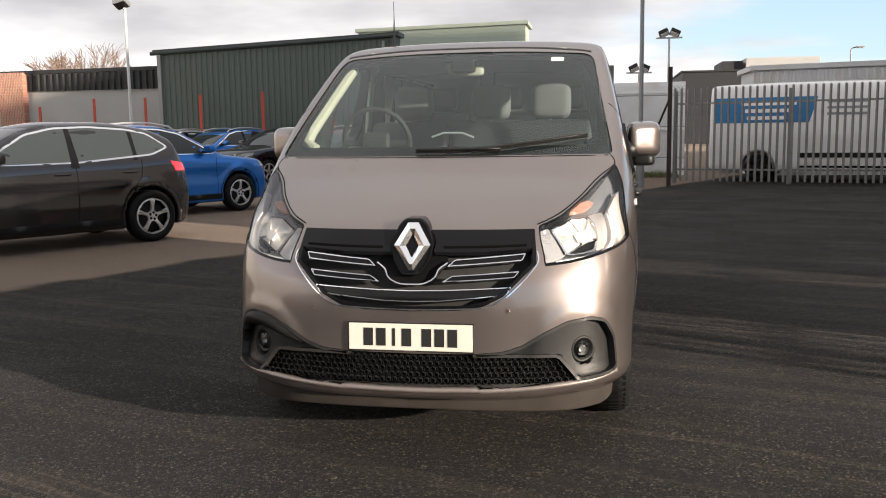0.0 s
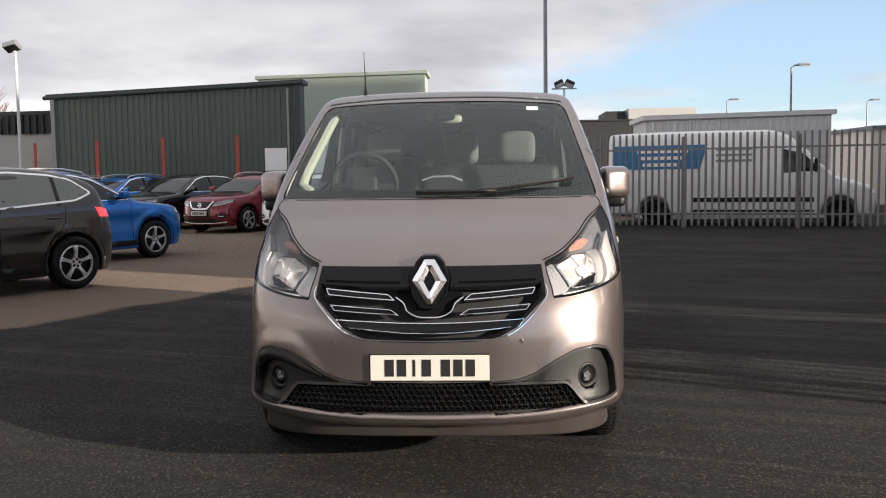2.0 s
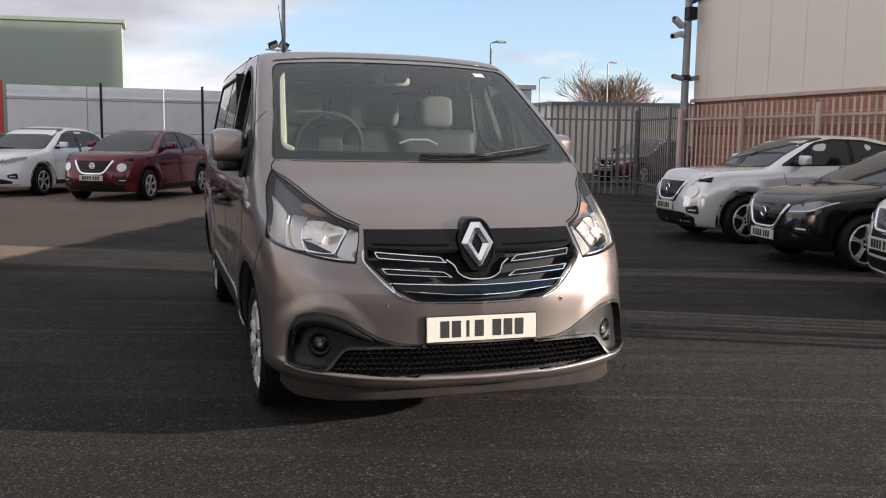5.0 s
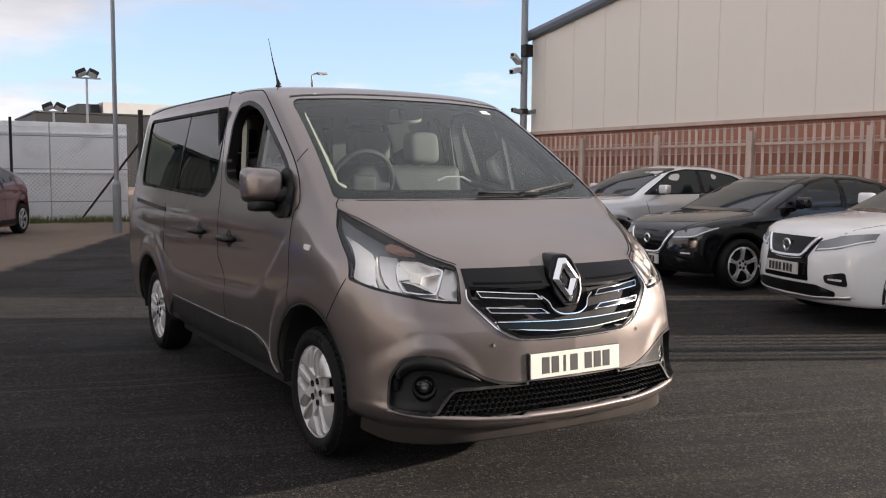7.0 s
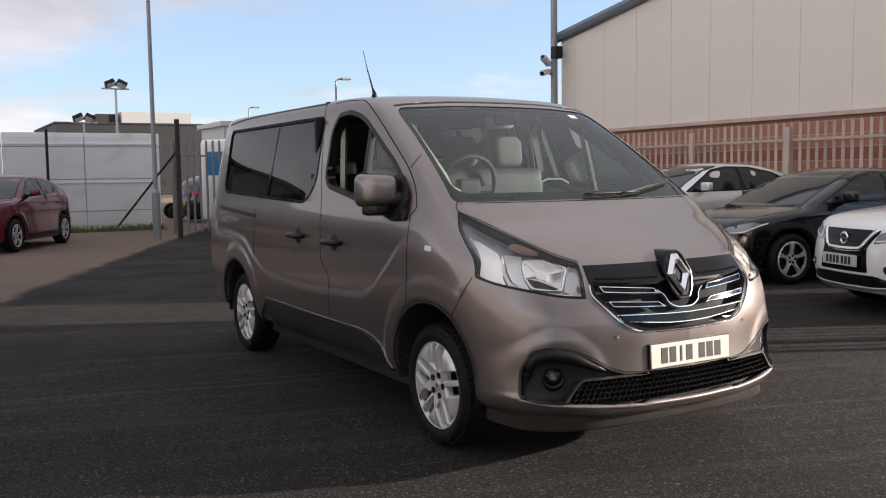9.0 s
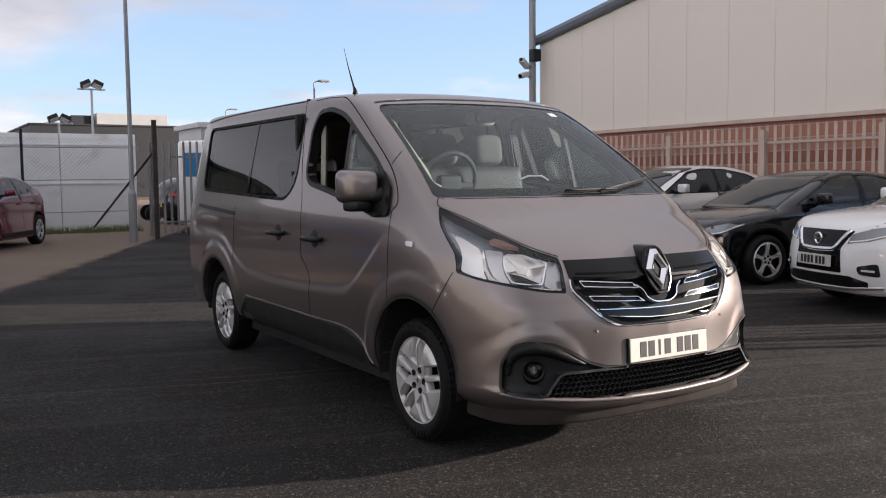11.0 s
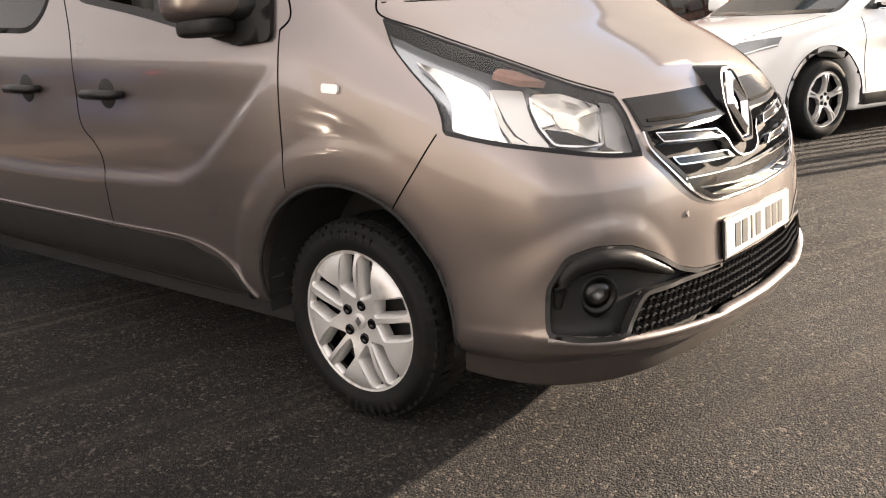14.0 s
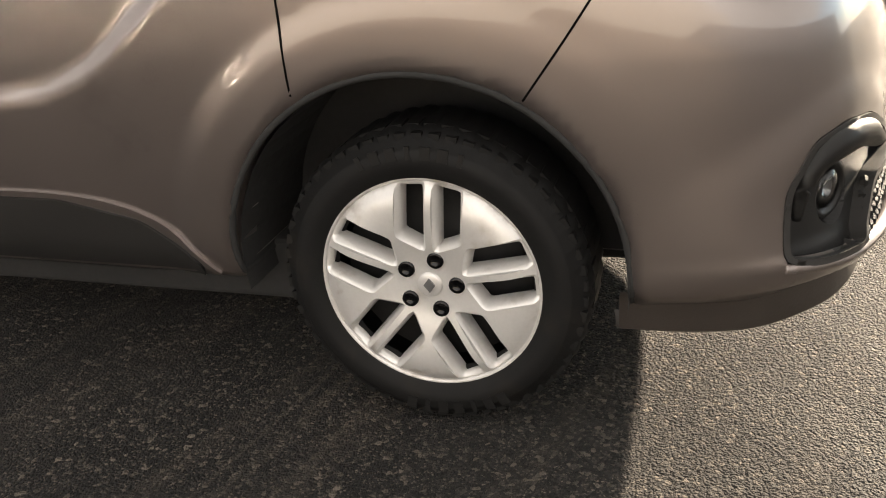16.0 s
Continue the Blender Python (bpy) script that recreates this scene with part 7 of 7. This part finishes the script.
car("suv", "car_black", tuple(nose), tuple(f), "black family SUV with chrome window line and alloy wheels")
n_, f_ = at_wheel((-5.83, 12.0), (0.50, 0.866), 0.91, 0.80, left=False)
car("suv", "car_blue", n_, f_, "bright blue family SUV with dark alloy wheels", rails=True)
n_, f_ = at_wheel((-6.15, 19.4), (-0.42, -0.90), 0.91, 0.80)
car("suv", "car_maroon", n_, f_, "maroon family SUV facing the yard", rails=True, group=ROW)
n_, f_ = at_wheel((-3.83, 18.5), (-0.42, -0.90), 0.91, 0.80)
car("suv", "car_white", n_, f_, "white family SUV with black roof facing the yard", group=ROW)
n_, f_ = at_wheel((-1.52, 16.65), (-0.47, -0.88), 0.86, 0.78)
car("juke", "car_red", n_, f_, "dark red small crossover with round headlamps", group=ROW, trim="gloss_black")
n_, f_ = at_wheel((-8.6, 20.6), (-0.42, -0.90), 0.91, 0.80)
car("suv", "car_black", n_, f_, "black family SUV in the row before the shed", group=ROW)
n_, f_ = at_wheel((-11.0, 21.7), (-0.42, -0.90), 0.91, 0.80)
car("suv", "car_blue", n_, f_, "blue family SUV in the row before the shed", rails=True, group=ROW)
n_, f_ = at_wheel((-13.4, 22.8), (-0.42, -0.90), 0.91, 0.80)
car("suv", "car_silver", n_, f_, "silver family SUV in the row before the shed", rails=True, group=ROW)
EAST = "parked car nose-out along the slatted fence"
n_, f_ = at_wheel((5.28, 1.52), (-0.94, 0.342), 0.91, 0.80)
car("suv", "car_white", n_, f_, "white family SUV with black lower trim and two-tone wheels", group=EAST)
n_, f_ = at_wheel((6.12, 4.33), (-0.985, 0.174), 0.80, 0.77)
car("hatch", "car_black", n_, f_, "black small hatchback with silver diamond-cut wheels", group=EAST, cladding=False, trim="gloss_black")
car("juke", "car_silver", (5.8, 7.90), (-0.99, 0.14), "silver small crossover with round headlamps", group=EAST, trim="gloss_black")
car("suv", "car_red", (13.2, 23.5), (-0.9, -0.4), "red car parked beyond the palisade fence")
car("suv", "car_black", (8.6, 26.9), (0.97, 0.13), "black SUV with bright wheels parked beyond the gate")


# ---- white van beyond the fence ----
WV_TOP = curve((-0.1, 0.70), (0.05, 0.95), (0.35, 1.12), (0.95, 1.30), (1.25, 1.55), (1.75, 2.05), (2.2, 2.40), (2.7, 2.52), (5.0, 2.54), (6.8, 2.50))
WV_W = curve((0.2, 0.93), (0.5, 0.99), (1.1, 0.99), (1.5, 0.97), (2.4, 0.86), (2.6, 0.8))


def wv_field(x, y, z):
    ax = np.abs(x)
    f = smax(ax - WV_W(z), (z - WV_TOP(y) + 0.03 * ax**2) * 0.8, 0.10)
    f = smax(f, (0.30 * ax**4 + 0.05 * np.abs(z - 0.6) - y) * 0.9, 0.08)
    f = smax(f, y - 6.75, 0.06)
    f = smax(f, 0.28 - z, 0.04)
    for yc in (0.9, 5.5):
        r = np.hypot(y - yc, z - 0.36)
        f = smax(f, 0.42 - r + np.where(ax < 0.6, -(0.6 - ax) * 8, 0), 0.015)
    return f


P_, F_ = surface(wv_field, (-1.1, -0.1, 0.2), (1.1, 6.85, 2.65), 0.05)
wv_tree = BVHTree.FromPolygons(P_.tolist(), F_.tolist())
wvan = thing("van", "tall white panel van with a blue sign panel behind the fence", "van", at=pose(10.2, 19.85, 0, 0, 0, 72.0))
part("body", array_mesh(P_, F_), M["car_white"], wvan)
for view in (RIGHT, LEFT):
    part("cab_window", skin(wv_tree, view, rounded([(1.35, 1.42), (1.75, 1.85), (2.25, 1.98), (2.25, 1.36)], 0.06), lift=0.004, thick=0.008, cell=0.1), M["car_glass"], wvan, smooth=True)
    part("rub_strip", skin(wv_tree, view, [(1.5, 0.62), (4.5, 0.62), (4.5, 0.74), (1.5, 0.74)], lift=0.01, thick=0.02, cell=0.2), M["black_plastic"], wvan)
    part("lower_strip", skin(wv_tree, view, [(1.5, 0.30), (4.5, 0.30), (4.5, 0.42), (1.5, 0.42)], lift=0.01, thick=0.02, cell=0.2), M["black_plastic"], wvan)
    sign = part("sign_panel", skin(wv_tree, view, [(4.30, 1.50), (6.58, 1.50), (6.60, 2.14), (4.12, 2.14)], lift=0.006, thick=0.008, cell=0.2), M["sign_blue"], wvan, "blue sign panel with pale bars")
    for y0, y1_, z in ((4.62, 5.95, 1.98), (4.75, 5.85, 1.80), (4.9, 5.8, 1.62)):
        part("bar", skin(wv_tree, view, [(y0, z - 0.045), (y1_, z - 0.045), (y1_, z + 0.045), (y0, z + 0.045)], lift=0.012, thick=0.006, cell=0.2), M["paper"], sign)
    for z in (2.0, 1.85, 1.7):
        part("bar", skin(wv_tree, view, [(3.0, z - 0.03), (3.9, z - 0.03), (3.9, z + 0.03), (3.0, z + 0.03)], lift=0.008, thick=0.006, cell=0.2), M["galv"], wvan)
part("windscreen", skin(wv_tree, FRONT, rounded([(-0.78, 1.40), (0.78, 1.40), (0.70, 2.12), (-0.70, 2.12)], 0.06), lift=0.004, thick=0.008, cell=0.15), M["car_glass"], wvan, smooth=True)
for s in (1, -1):
    part("headlight", skin(wv_tree, FRONT, [(s * -0.88, 0.85), (s * -0.62, 0.80), (s * -0.62, 1.02), (s * -0.86, 1.15)], lift=0.006, thick=0.02, cell=0.1), M["lamp_white"], wvan)
    part("door_mirror", box(s * 1.12, 1.45, 1.55, 0.18, 0.12, 0.34, 0.04), M["black_plastic"], wvan)
    for y in (0.9, 5.5):
        wheel(CAR_CACHE["suv"]["wheel"], wvan, s * 0.84, y, 0.34, s, M["grey_plastic"])

rvan = thing("van", "red panel van parked far beyond the gate", "van", at=pose(5.5, 29.0, 0, 0, 0, 84) @ Matrix.Scale(0.84, 4))
part("body", wvan.children[0].data, M["signal_red"], rvan)
for s in (1, -1):
    for y in (0.9, 5.5):
        wheel(CAR_CACHE["suv"]["wheel"], rvan, s * 0.84, y, 0.34, s, M["grey_plastic"])
part("windscreen", [c for c in wvan.children if c.name.startswith("windscreen")][0].data, M["car_glass"], rvan)
